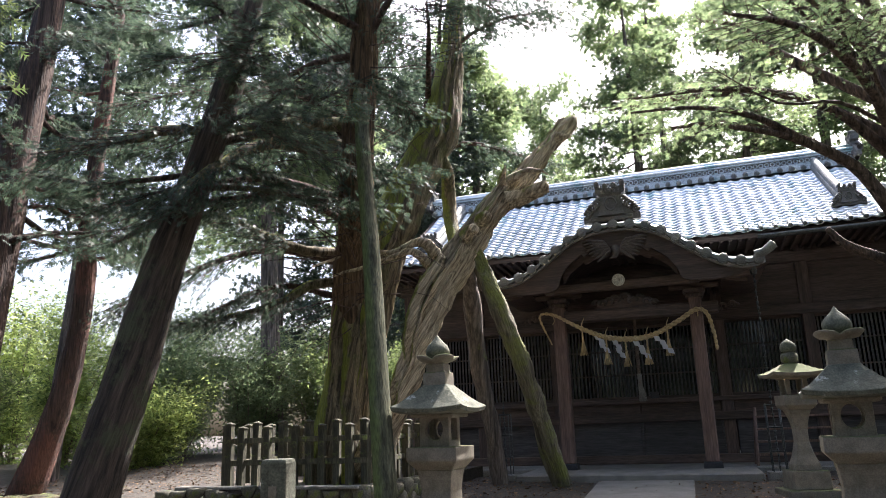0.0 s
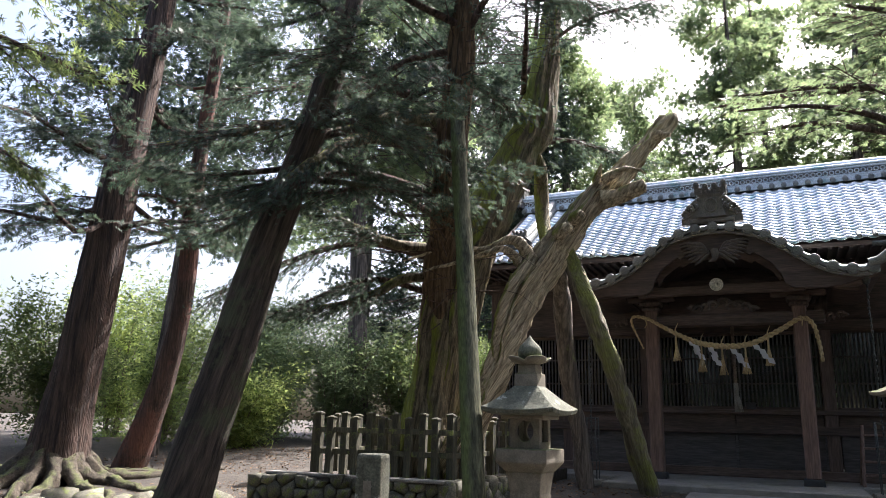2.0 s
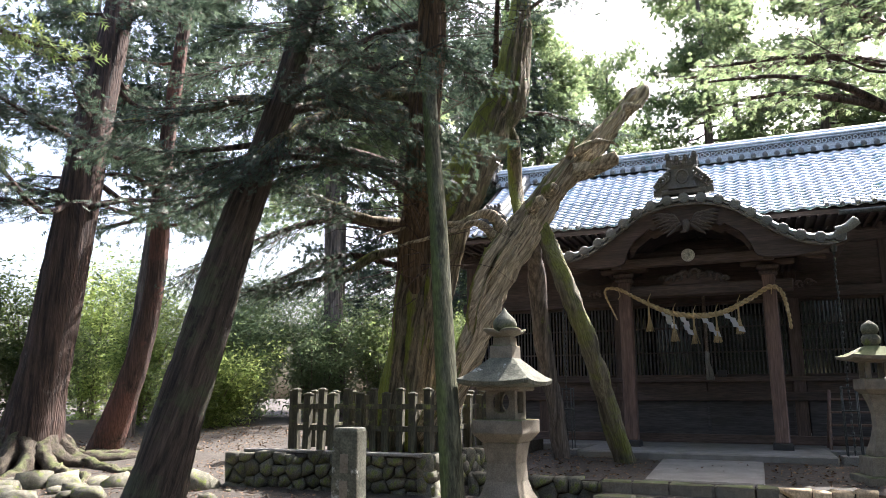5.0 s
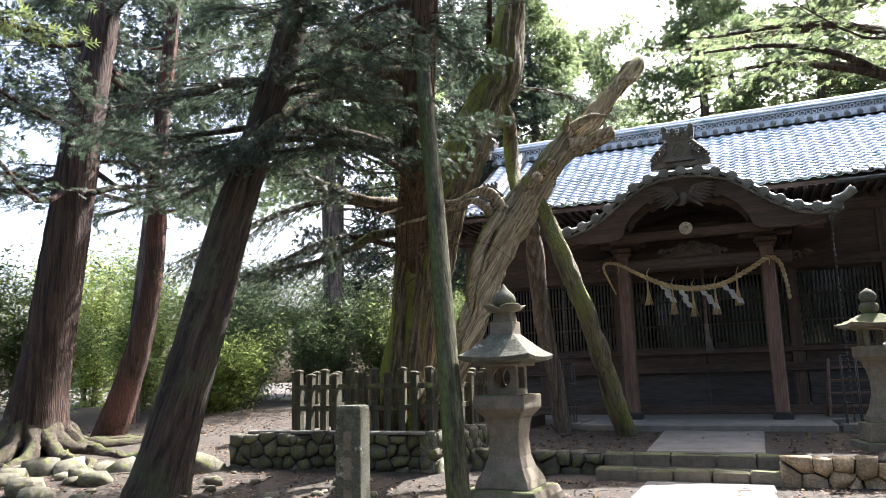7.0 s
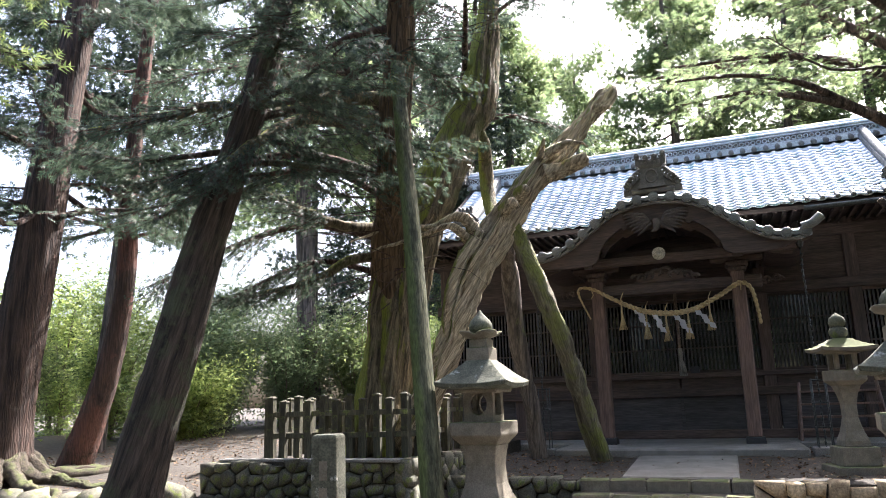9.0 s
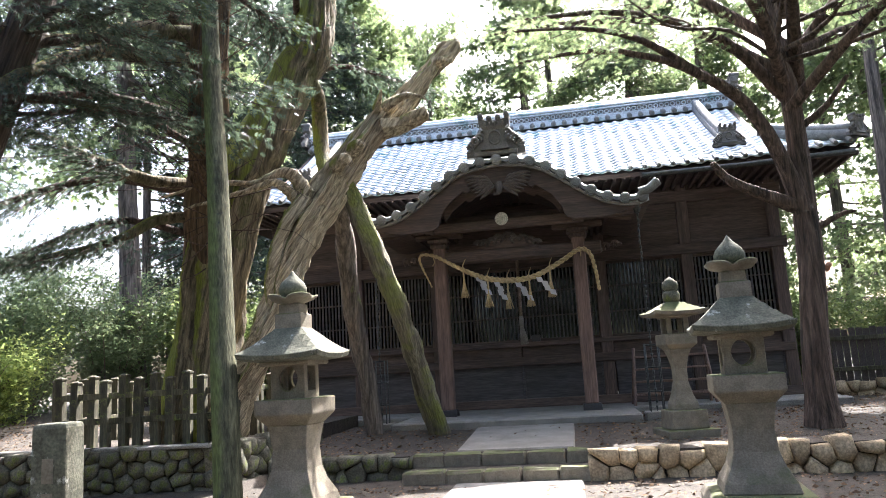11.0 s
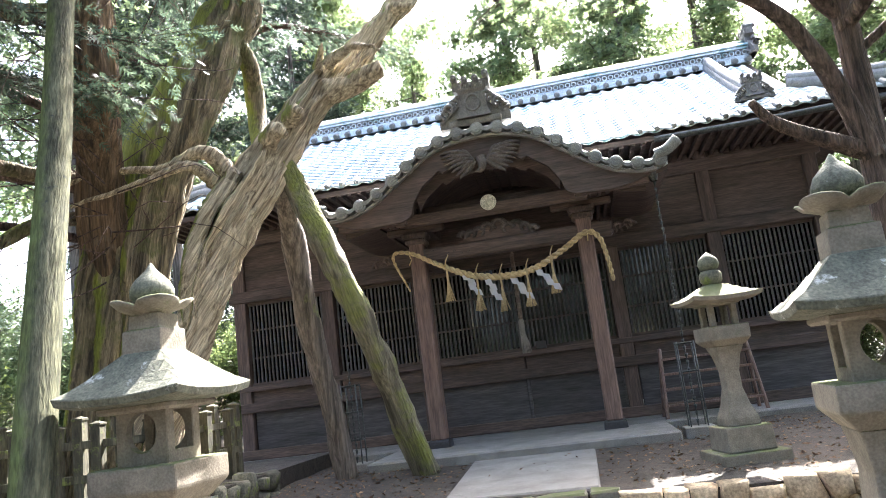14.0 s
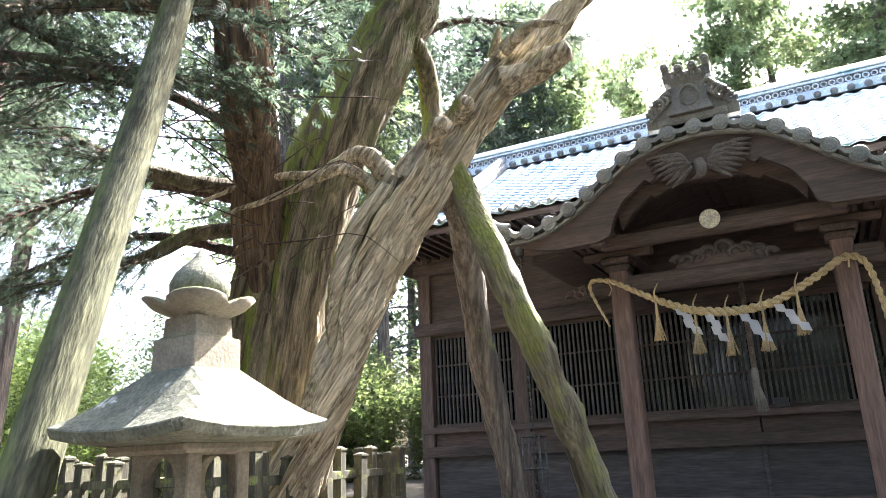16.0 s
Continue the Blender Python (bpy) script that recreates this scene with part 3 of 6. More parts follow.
def fire_box(half, height, hole, square_sides=True, arch=True):
    """Hollow stone box: round windows on two faces, square ones on the two others."""
    bm = bmesh.new()
    t = half * 0.32

    def face(m, rounded):
        n = 24
        outer, inner = [], []
        for i in range(n):
            a = 2 * math.pi * i / n
            c, s = math.cos(a), math.sin(a)
            k = 1 / max(abs(c), abs(s))
            outer.append((c * k * half, s * k * height / 2))
            if rounded:
                inner.append((c * hole, s * hole * 1.12))
            else:
                inner.append((c * k * hole * 0.92, s * k * hole * 1.15))
        rings = []
        for pts, y in ((outer, -half), (inner, -half), (inner, -half + t)):
            rings.append([bm.verts.new(m @ Vector((x, y, z + height / 2))) for x, z in pts])
        for a, b in zip(rings, rings[1:]):
            for i in range(n):
                bm.faces.new((a[i], a[(i + 1) % n], b[(i + 1) % n], b[i]))
        back = [bm.verts.new(m @ Vector((x * (1 - t / half), -half + t, z + height / 2))) for x, z in outer]
        for i in range(n):
            bm.faces.new((rings[2][i], rings[2][(i + 1) % n], back[(i + 1) % n], back[i]))
    for k in range(4):
        face(pose(0, 0, 0, 0, 0, 90 * k), k % 2 == 0)
    bmesh.ops.remove_doubles(bm, verts=bm.verts[:], dist=0.001)
    return bm


def lathe(profile, segs=20):
    bm = bmesh.new()
    rings = []
    for r, z in profile:
        if r < 1e-4:
            rings.append([bm.verts.new((0, 0, z))])
        else:
            rings.append([bm.verts.new((r * math.cos(2 * math.pi * i / segs), r * math.sin(2 * math.pi * i / segs), z)) for i in range(segs)])
    for a, b in zip(rings, rings[1:]):
        for i in range(segs):
            j = (i + 1) % segs
            if len(a) == 1 and len(b) == 1:
                continue
            if len(a) == 1:
                bm.faces.new((a[0], b[j], b[i]))
            elif len(b) == 1:
                bm.faces.new((a[i], a[j], b[0]))
            else:
                bm.faces.new((a[i], a[j], b[j], b[i]))
    for f in bm.faces:
        f.smooth = True
    return bm


def lotus(r, h):
    """Four upturned petals carved from a block."""
    bm = bmesh.new()
    n = 32
    rings = []
    for z, k in ((0, 0.44), (0.2, 0.48), (0.5, 0.86), (0.9, 1.04), (1.0, 1.0), (0.85, 0.62), (0.78, 0.45)):
        ring = []
        for i in range(n):
            a = 2 * math.pi * i / n
            lobe = abs(math.cos(2 * a)) ** 0.6
            kk = k * (1 - 0.24 * (1 - lobe) * min(1, z * 1.6))
            zz = z * h * (0.55 + 0.45 * lobe if z > 0.4 else 1)
            ring.append(bm.verts.new((kk * r * math.cos(a), kk * r * math.sin(a), zz)))
        rings.append(ring)
    for a, b in zip(rings, rings[1:]):
        for i in range(n):
            bm.faces.new((a[i], a[(i + 1) % n], b[(i + 1) % n], b[i]))
    bm.faces.new(rings[-1])
    for f in bm.faces:
        f.smooth = True
    return bm


def big_lantern(x, y, turn, label):
    g = thing("stone_lantern", label, "stone lantern", (x, y, 0.2), turn, group="pair of large stone lanterns")
    soften(part("base", ring_loft(bmesh.new(), [(-0.15, 0.43), (0.22, 0.43), (0.30, 0.39)]), M_STONE, g, "mossy stone base"), 0.02)
    soften(part("shaft", ring_loft(bmesh.new(), [(0.30, 0.30), (0.38, 0.28), (0.50, 0.215), (0.62, 0.178), (0.80, 0.165), (0.95, 0.185), (1.015, 0.20)]), M_STONE, g, "flared stone shaft"), 0.012)
    soften(part("platform", ring_loft(bmesh.new(), [(1.012, 0.20), (1.10, 0.275), (1.11, 0.283), (1.25, 0.283)]), M_STONE, g), 0.015)
    fb = part("fire_box", fire_box(0.168, 0.36, 0.098), M_STONE, g, "hollow stone fire box with round windows")
    fb.location = (0, 0, 1.25)
    soften(fb, 0.006, 1)
    part("block", boxed(-0.245, 0.245, -0.245, 0.245, 1.55, 1.60, 0.015), M_STONE, g)
    r = soften(part("roof", lantern_roof(0.405, 0.265, 0.30, 0.045, 0.032), M_LICHEN, g, "lichen-spotted stone cap with lifted corners"), 0.005, 1)
    r.location = (0, 0, 1.645)
    soften(part("plinth", ring_loft(bmesh.new(), [(1.88, 0.132), (2.03, 0.13), (2.035, 0.105), (2.125, 0.10)]), M_STONE, g), 0.008)
    lo = part("lotus", lotus(0.235, 0.105), M_STONE, g)
    lo.matrix_basis = pose(0, 0, 2.115, 0, 0, 45)
    j = part("jewel", lathe([(0.05, 2.185), (0.10, 2.20), (0.13, 2.235), (0.132, 2.28), (0.108, 2.33), (0.068, 2.37), (0.034, 2.405), (0.012, 2.44), (0, 2.452)]), M_LICHEN, g, "onion-shaped stone finial")
    return g


big_lantern(-1.50, -7.46, -3.0, "grey stone lantern with a lichen-spotted cap and mossy foot")
big_lantern(2.50, -7.38, -5.0, "grey stone lantern with a pale lichen cap beside the steps")


def small_lantern(x, y, turn):
    g = thing("small_stone_lantern", "slim mossy stone lantern with an onion finial", "stone lantern", (x, y, 0.46), turn)
    soften(part("plinth", ring_loft(bmesh.new(), [(-0.05, 0.36), (0.16, 0.36)]), M_STONE, g), 0.015)
    soften(part("base", ring_loft(bmesh.new(), [(0.16, 0.26), (0.42, 0.25)]), M_STONE, g), 0.015)
    soften(part("shaft", ring_loft(bmesh.new(), [(0.42, 0.175), (0.50, 0.168), (0.64, 0.12), (0.82, 0.085), (1.0, 0.085), (1.16, 0.115), (1.27, 0.155)]), M_STONE, g, "waisted mossy stone shaft"), 0.01)
    soften(part("platform", ring_loft(bmesh.new(), [(1.27, 0.16), (1.34, 0.228), (1.49, 0.228)]), M_STONE, g), 0.012)
    for sx in (-1, 1):
        for sy in (-1, 1):
            part("post", boxed(sx * 0.125 - 0.032, sx * 0.125 + 0.032, sy * 0.125 - 0.032, sy * 0.125 + 0.032, 1.49, 1.75, 0.008), M_STONE, g)
    part("block", boxed(-0.19, 0.19, -0.19, 0.19, 1.72, 1.765, 0.01), M_STONE, g)
    r = soften(part("roof", lantern_roof(0.385, 0.16, 0.25, 0.045, 0.03), M_STONE, g, "thin mossy stone cap"), 0.004, 1)
    r.location = (0, 0, 1.80)
    part("neck", lathe([(0.09, 1.96), (0.12, 2.0), (0.125, 2.07), (0.10, 2.11), (0.06, 2.12)]), M_MOSS, g)
    part("jewel", lathe([(0.05, 2.11), (0.10, 2.14), (0.118, 2.19), (0.10, 2.25), (0.055, 2.29), (0.015, 2.32), (0, 2.33)]), M_LICHEN, g, "onion-shaped finial")
    return g


small_lantern(2.56, -2.98, 12.0)


def stone_post():
    bm = ring_loft(bmesh.new(), [(-0.2, 0.105), (0.4, 0.10), (1.235, 0.096), (1.262, 0.088)])
    g = thing("stone_post", "square grey granite marker post with worn top", "stone post", (-1.74, -10.35, 0.2), 8)
    soften(part("shaft", bm, M_LICHEN, g), 0.012)
    for k, (a, b) in enumerate(((0.55, 0.68), (0.75, 0.9), (0.95, 1.08))):
        part("inscription", boxed(-0.03, 0.03, -0.104, -0.098, a, b), M_STONE, g, "worn carved characters")


stone_post()


# ---- fence round the old tree ----
def fence_run(name, label, a, b, z, n, h, mat, group, w=0.085):
    a, b = np.array(a, float), np.array(b, float)
    L = np.linalg.norm(b - a)
    f = thing(name, label, "fence", (a[0], a[1], z), math.degrees(math.atan2(b[1] - a[1], b[0] - a[0])), group=group)
    bm = bmesh.new()
    ring_loft(bm, [(-0.05, w / 2), (h - 0.05, w / 2), (h - 0.045, w / 2 + 0.008), (h - 0.025, w / 2 + 0.008), (h, 0.012)])
    me = bpy.data.meshes.new("post")
    bm.to_mesh(me)
    bm.free()
    me.materials.append(mat)
    r = np.random.RandomState(n)
    for i in range(n):
        p = new("post", me)
        p.parent = f
        hh = 1.0 if i % 2 == 0 else 0.93
        p.matrix_basis = pose(i * L / (n - 1), (-0.03 if i % 2 else 0.03), 0, r.randn() * 0.8, r.randn() * 0.8, r.randn() * 3) @ Matrix.Diagonal((1, 1, hh, 1))
    for zz in (0.32, 0.66):
        part("rail", boxed(-0.05, L + 0.05, -0.028, 0.028, h * zz, h * zz + 0.085, 0.006), mat, f)


G = "fence round the old tree"
fence_run("wooden_fence", "mossy weathered wooden picket fence with capped posts", (-6.03, -4.75), (-3.72, -4.6), 0.84, 11, 1.0, M_FENCE, G, 0.105)
fence_run("wooden_fence", "mossy weathered wooden picket fence with capped posts", (-3.72, -4.45), (-3.72, -2.05), 0.84, 9, 0.98, M_FENCE, G, 0.105)
fence_run("wooden_fence", "mossy weathered wooden picket fence with capped posts", (-6.15, -4.6), (-6.15, -1.95), 0.84, 9, 0.98, M_FENCE, G, 0.105)
fence_run("wooden_fence", "mossy weathered wooden picket fence with capped posts", (-6.15, -1.95), (-3.80, -1.95), 0.84, 9, 0.98, M_FENCE, G, 0.105)


# ---- shrine hall ----
HALL = thing("shrine_hall", "old dark timber shrine hall with grey tiles and arched gable", "shrine", (0, 0, 0.75))
Z0 = 0.75


def hall_part(name, bm, mat, parent=HALL, label=""):
    """Meshes given in world coordinates."""
    ob = part(name, bm, mat, parent, label)
    if parent is HALL:
        ob.location = (0, 0, -Z0)
    return ob


def bar(name, x0, x1, y0, y1, z0, z1, mat, label="", bevel=0.012, parent=HALL):
    return hall_part(name, boxed(x0, x1, y0, y1, z0, z1, bevel), mat, parent, label)


WALL_Y = 1.86
POSTS = (-5.4, -3.6, -1.8, 1.8, 3.6, 5.4)
for x in POSTS:
    bar("post", x - 0.12, x + 0.12, WALL_Y - 0.12, WALL_Y + 0.12, 0.80, 5.45, M_WOOD)
    bar("post", x - 0.12, x + 0.12, 6.6 - 0.12, 6.6 + 0.12, 0.80, 5.45, M_WOOD)
bar("sill_beam", -5.6, 5.6, WALL_Y - 0.16, WALL_Y + 0.16, 0.75, 0.93, M_WOODX)
bar("rail_beam", -5.5, 5.5, WALL_Y - 0.15, WALL_Y + 0.05, 1.62, 1.80, M_WOODX)
bar("rail_beam", -5.5, 5.5, WALL_Y - 0.14, WALL_Y + 0.05, 2.02, 2.12, M_WOODX)
bar("lintel_beam", -5.6, 5.6, WALL_Y - 0.15, WALL_Y + 0.08, 3.74, 3.96, M_WOODX)
bar("upper_beam", -5.6, 5.6, WALL_Y - 0.13, WALL_Y + 0.1, 4.86, 5.1, M_WOODX)
bar("upper_wall", -5.35, 5.35, WALL_Y - 0.02, WALL_Y + 0.04, 3.9, 5.5, M_WOODX, "dark board wall above the lattices")
bar("side_wall", -5.43, -5.37, WALL_Y, 6.6, 0.8, 5.5, M_WOOD)
bar("side_wall", 5.37, 5.43, WALL_Y, 6.6, 0.8, 5.5, M_WOOD)
bar("floor", -5.35, 5.35, WALL_Y + 0.1, 6.55, 1.5, 1.6, M_WOODX)
bar("ceiling", -5.35, 5.35, WALL_Y + 0.1, 6.55, 4.9, 4.95, M_WOODX)
bar("back_wall", -5.35, 5.35, 6.57, 6.63, 3.3, 5.5, M_WOODX)
bar("back_wall", -5.35, 5.35, 6.57, 6.63, 0.8, 2.3, M_WOODX)
bar("back_wall", -5.35, 0.2, 6.57, 6.63, 2.3, 3.3, M_WOODX)
bar("back_wall", 2.6, 5.35, 6.57, 6.63, 2.3, 3.3, M_WOODX)
for k in range(12):
    bar("back_slat", 0.2 + 0.2 * k, 0.2 + 0.2 * k + 0.172, 6.57, 6.63, 2.3, 3.3, M_WOOD)
for z in (2.52, 2.74, 2.96, 3.18):
    bar("back_rail", 0.2, 2.6, 6.55, 6.57, z - 0.055, z + 0.055, M_WOODX)


def lattice_bay(x0, x1, y, z0, z1, n, rails):
    w = part("lattice_window", boxed(x0, x1, y - 0.03, y + 0.03, z0, z0 + 0.06), M_WOODX, HALL, "dark timber lattice window")
    w.location = (0, 0, -Z0)
    part("frame", boxed(x0, x1, y - 0.03, y + 0.03, z1 - 0.06, z1), M_WOODX, w)
    me = bpy.data.meshes.new("slat")
    bm = boxed(-0.016, 0.016, -0.02, 0.02, z0 + 0.05, z1 - 0.05)
    bm.to_mesh(me)
    bm.free()
    me.materials.append(M_PANEL)
    for i in range(n):
        s = new("slat", me)
        s.parent = w
        s.location = (x0 + (i + 0.5) * (x1 - x0) / n, y, 0)
    part("pane", boxed(x0 + 0.01, x1 - 0.01, y + 0.055, y + 0.06, z0 + 0.02, z1 - 0.02), M_PANE, w, "dark glass behind the slats")
    for k in range(rails):
        z = z0 + (k + 1) * (z1 - z0) / (rails + 1)
        part("rail", boxed(x0, x1, y + 0.01, y + 0.035, z - 0.015, z + 0.015), M_WOODX, w)


for a, b in zip(POSTS, POSTS[1:]):
    n = 2 if b - a > 2 else 1
    for k in range(n):
        x0 = a + 0.12 + k * (b - a - 0.24) / n
        x1 = a + 0.12 + (k + 1) * (b - a - 0.24) / n
        lattice_bay(x0 + 0.01, x1 - 0.01, WALL_Y, 2.12, 3.74, 20 if n == 1 else 21, 2)
        for xa, xb in ((x0, x1),):
            bar("panel", xa + 0.02, xb - 0.02, WALL_Y - 0.03, WALL_Y + 0.01, 0.90, 1.66, M_PANEL)
            bar("panel", xa + 0.01, xb - 0.01, WALL_Y - 0.04, WALL_Y + 0.01, 1.79, 2.04, M_WOODX)
            bar("stile", xb - 0.035, xb + 0.035, WALL_Y - 0.07, WALL_Y, 0.92, 1.64, M_PANEL)

# porch pillars, beams and brackets
for x in (-1.35, 1.35):
    p = bar("porch_pillar", x - 0.125, x + 0.125, -0.125, 0.125, 0.86, 4.02, M_PILLAR, "square reddish-brown timber porch pillar", 0.025)
    sh = hall_part("pillar_shoe", ring_loft(bmesh.new(), [(0.75, 0.175), (0.85, 0.165), (0.87, 0.15)]), M_BLACK, HALL, "black pillar shoe")
    sh.location = (x, 0, -Z0)
    for z, w, h in ((3.98, 0.17, 0.10), (4.08, 0.21, 0.10)):
        bar("bearing_block", x - w, x + w, -w, w, z, z + h, M_WOOD, bevel=0.03)
    bar("bracket_arm", x - 0.48, x + 0.48, -0.08, 0.08, 4.18, 4.30, M_WOODX, bevel=0.03)
    for dx in (-0.38, 0, 0.38):
        bar("bearing_block", x + dx - 0.09, x + dx + 0.09, -0.10, 0.10, 4.30, 4.40, M_WOOD, bevel=0.02)
    bar("tie_beam", x - 0.10, x + 0.10, 0.13, WALL_Y, 3.75, 4.02, M_WOOD, bevel=0.03)
    bar("eave_beam", x - 0.1, x + 0.1, -1.05, WALL_Y, 4.40, 4.56, M_WOOD, bevel=0.02)
bar("porch_beam", -1.78, 1.78, -0.115, 0.115, 3.66, 3.90, M_WOODX, "carved rainbow beam between the pillars", 0.03)
bar("porch_purlin", -2.35, 2.35, -0.10, 0.10, 4.42, 4.58, M_WOODX, bevel=0.02)
bar("arch_beam", -1.5, 1.5, -0.36, -0.2, 4.24, 4.44, M_WOODX, bevel=0.03)


def pieces(name, items, mat, parent):
    for v, f in items:
        part(name, quad_mesh(name, v, f, mat), None, parent)


def scroll_relief(name, cx, y, cz, w, h, lobes, mat, label, seed):
    """Pierced carving built of overlapping curled lobes."""
    r = np.random.RandomState(seed)
    items = []
    for i in range(lobes):
        u = (i + 0.5) / lobes * 2 - 1
        ang = np.linspace(0, 4.4, 12)
        rad = np.linspace(h * 0.30, h * 0.06, 12) * (1 - 0.45 * abs(u))
        sx = np.sign(u) if abs(u) > 0.05 else 1
        px = cx + u * w / 2 + sx * rad * np.cos(ang)
        pz = cz + (0.5 - abs(u)) * h * 0.35 + rad * np.sin(ang) + 0.03 * r.randn()
        py = y + 0.015 * r.randn() + 0 * ang
        items.append(tube_arrays(np.stack([px, py, pz], -1), np.linspace(h * 0.11, h * 0.05, 12), 7))
    ob = tagged(new(name), label)
    ob.parent = HALL
    ob.location = (0, 0, -Z0)
    pieces("scroll", items, mat, ob)
    return ob


scroll_relief("frog_leg_strut", 0, -0.04, 4.02, 1.25, 0.46, 9, M_CARVE, "carved frog-leg strut", 3)
for sx in (-1, 1):
    scroll_relief("beam_scroll", sx * 0.85, -0.125, 3.76, 0.8, 0.10, 7, M_CARVE, "carved scroll on the beam", 5)
    scroll_relief("beam_end", sx * 1.95, -0.02, 3.76, 0.34, 0.3, 5, M_WOOD, "carved beam end", 6)


def bird_relief():
    """Carved bird with spread wings under the gable's peak."""
    g = new("gable_carving")
    g.parent = HALL
    g.location = (0, 0, -Z0)
    tagged(g, "grey carved wooden bird with spread wings")
    for sx in (-1, 1):
        items = []
        for layer, (n, ln) in enumerate(((8, 0.50), (6, 0.34), (5, 0.20))):
            for i in range(n):
                u = i / (n - 1)
                ang = -0.75 + 1.05 * u
                k = np.linspace(0, 1, 6)
                px = sx * (0.07 + 0.06 * u + k * ln * math.cos(ang) * (0.75 + 0.25 * u))
                pz = 4.86 + 0.07 * u + k * ln * math.sin(ang) * 0.6 + 0.10 * np.sin(k * 2.6) * u
                items.append(tube_arrays(np.stack([px, np.full(6, -1.165 - 0.016 * layer), pz], -1), np.array((0.02, 0.032, 0.036, 0.034, 0.026, 0.012)), 6))
        pieces("feather", items, M_CARVE, g)
    neck = smooth_path([(0, -1.17, 4.92, 0.075), (0.02, -1.2, 4.82, 0.07), (0.0, -1.22, 4.74, 0.05), (-0.05, -1.22, 4.71, 0.03), (-0.10, -1.22, 4.70, 0.008)], 14)
    V, F = tube_arrays(neck[:, :3], neck[:, 3], 9)
    part("neck", quad_mesh("neck", V, F, M_CARVE), None, g)


bird_relief()

# porch gable: outline of the tiled edge
K_PTS = [(0.0, 5.47), (0.4, 5.43), (0.8, 5.30), (1.2, 5.03), (1.55, 4.78), (1.9, 4.60), (2.2, 4.53), (2.45, 4.53), (2.66, 4.60)]
K_CURVE = smooth_path(K_PTS, 60)


def kz(x):
    return np.interp(np.abs(x), K_CURVE[:, 0], K_CURVE[:, 1])


def profile_slab(top, bottom, y0, y1, xs):
    """Solid between two curves over x, from y0 to y1."""
    bm = bmesh.new()
    rows = []
    for x in xs:
        rows.append([bm.verts.new((x, y, z)) for y, z in ((y0, bottom(x)), (y0, top(x)), (y1, top(x)), (y1, bottom(x)))])
    for a, b in zip(rows, rows[1:]):
        for i in range(4):
            j = (i + 1) % 4
            bm.faces.new((a[i], b[i], b[j], a[j]))
    bm.faces.new(rows[0])
    bm.faces.new(rows[-1][::-1])
    bmesh.ops.recalc_face_normals(bm, faces=bm.faces[:])
    return bm


hall_part("strut_plate", profile_slab(lambda x: 3.93 + 0.24 * max(0.0, 1 - (x / 0.6) ** 2) ** 0.7, lambda x: 3.90, -0.03, 0.03, np.linspace(-0.6, 0.6, 25)), M_WOODX)
XS = np.linspace(-2.62, 2.62, 81)
hall_part("porch_roof", profile_slab(lambda x: kz(x) - 0.07, lambda x: kz(x) - 0.22, -1.12, 2.2, XS), M_TILE, HALL, "curved tiled porch roof")
hall_part("porch_ceiling", profile_slab(lambda x: kz(x) - 0.222, lambda x: kz(x) - 0.27, -1.08, 1.8, XS), M_WOODX, HALL, "dark boarded soffit")
hall_part("gable_fillet", profile_slab(lambda x: kz(x) - 0.195, lambda x: kz(x) - 0.235, -1.2, -1.1, np.linspace(-2.45, 2.45, 71)), M_CONC, HALL, "pale plaster fillet under the tiles")


LOW_PTS = [(0.0, 4.95), (0.45, 4.90), (0.60, 4.80), (0.66, 4.85), (0.95, 4.64), (1.10, 4.42), (1.16, 4.22), (1.30, 4.16), (1.8, 4.14), (2.1, 4.18), (2.45, 4.30)]


def barge_low(x):
    return float(np.interp(abs(x), [p[0] for p in LOW_PTS], [p[1] for p in LOW_PTS]))


hall_part("barge_board", profile_slab(lambda x: kz(x) - 0.235, barge_low, -1.12, -1.02, np.linspace(-2.42, 2.42, 161)), M_WOODX, HALL, "dark curved barge board of the gable")
hall_part("inner_arch", profile_slab(lambda x: kz(x) - 0.27, lambda x: barge_low(x) - 0.10 if abs(x) < 1.1 else kz(x) - 0.42, -0.8, -0.72, np.linspace(-2.3, 2.3, 91)), M_WOODX)
for sx in (-1, 1):
    bar("gable_bracket", sx * 1.36 - 0.09, sx * 1.36 + 0.09, -1.06, -0.9, 4.12, 4.62, M_WOODX, bevel=0.02)
    bar("eave_beam", min(sx * 1.3, sx * 2.35), max(sx * 1.3, sx * 2.35), -1.04, -0.92, 4.15, 4.30, M_WOODX, bevel=0.02)
    for k in range(7):
        bar("rafter", sx * (1.55 + 0.12 * k) - 0.028, sx * (1.55 + 0.12 * k) + 0.028, -1.0, 1.8, 4.30, 4.36, M_WOOD, bevel=0)

# gable edge tiles: a pan under each round cap
cap_bm = lathe([(0, -0.012), (0.066, -0.012), (0.074, -0.003), (0.094, 0.0), (0.103, 0.012), (0.103, 0.30), (0, 0.30)], 16)
cap_me = bpy.data.meshes.new("cap_tile")
cap_bm.to_mesh(cap_me)
cap_bm.free()
cap_me.materials.append(M_CAP)
cap_me.polygons.foreach_set("use_smooth", [False] * len(cap_me.polygons))
seg = np.concatenate([[0], np.cumsum(np.hypot(np.diff(XS), np.diff(kz(XS))))])
for s in np.linspace(0.12, seg[-1] - 0.12, 19):
    x = float(np.interp(s, seg, XS))
    t = math.degrees(math.atan2(float(kz(x + 0.02) - kz(x - 0.02)), 0.04))
    c = new("cap_tile", cap_me)
    c.parent = HALL
    c.matrix_basis = pose(x, -1.24, float(kz(x)) - 0.115 - Z0, 0, -t, 0) @ pose(0, 0, 0, -90, 0, 0)
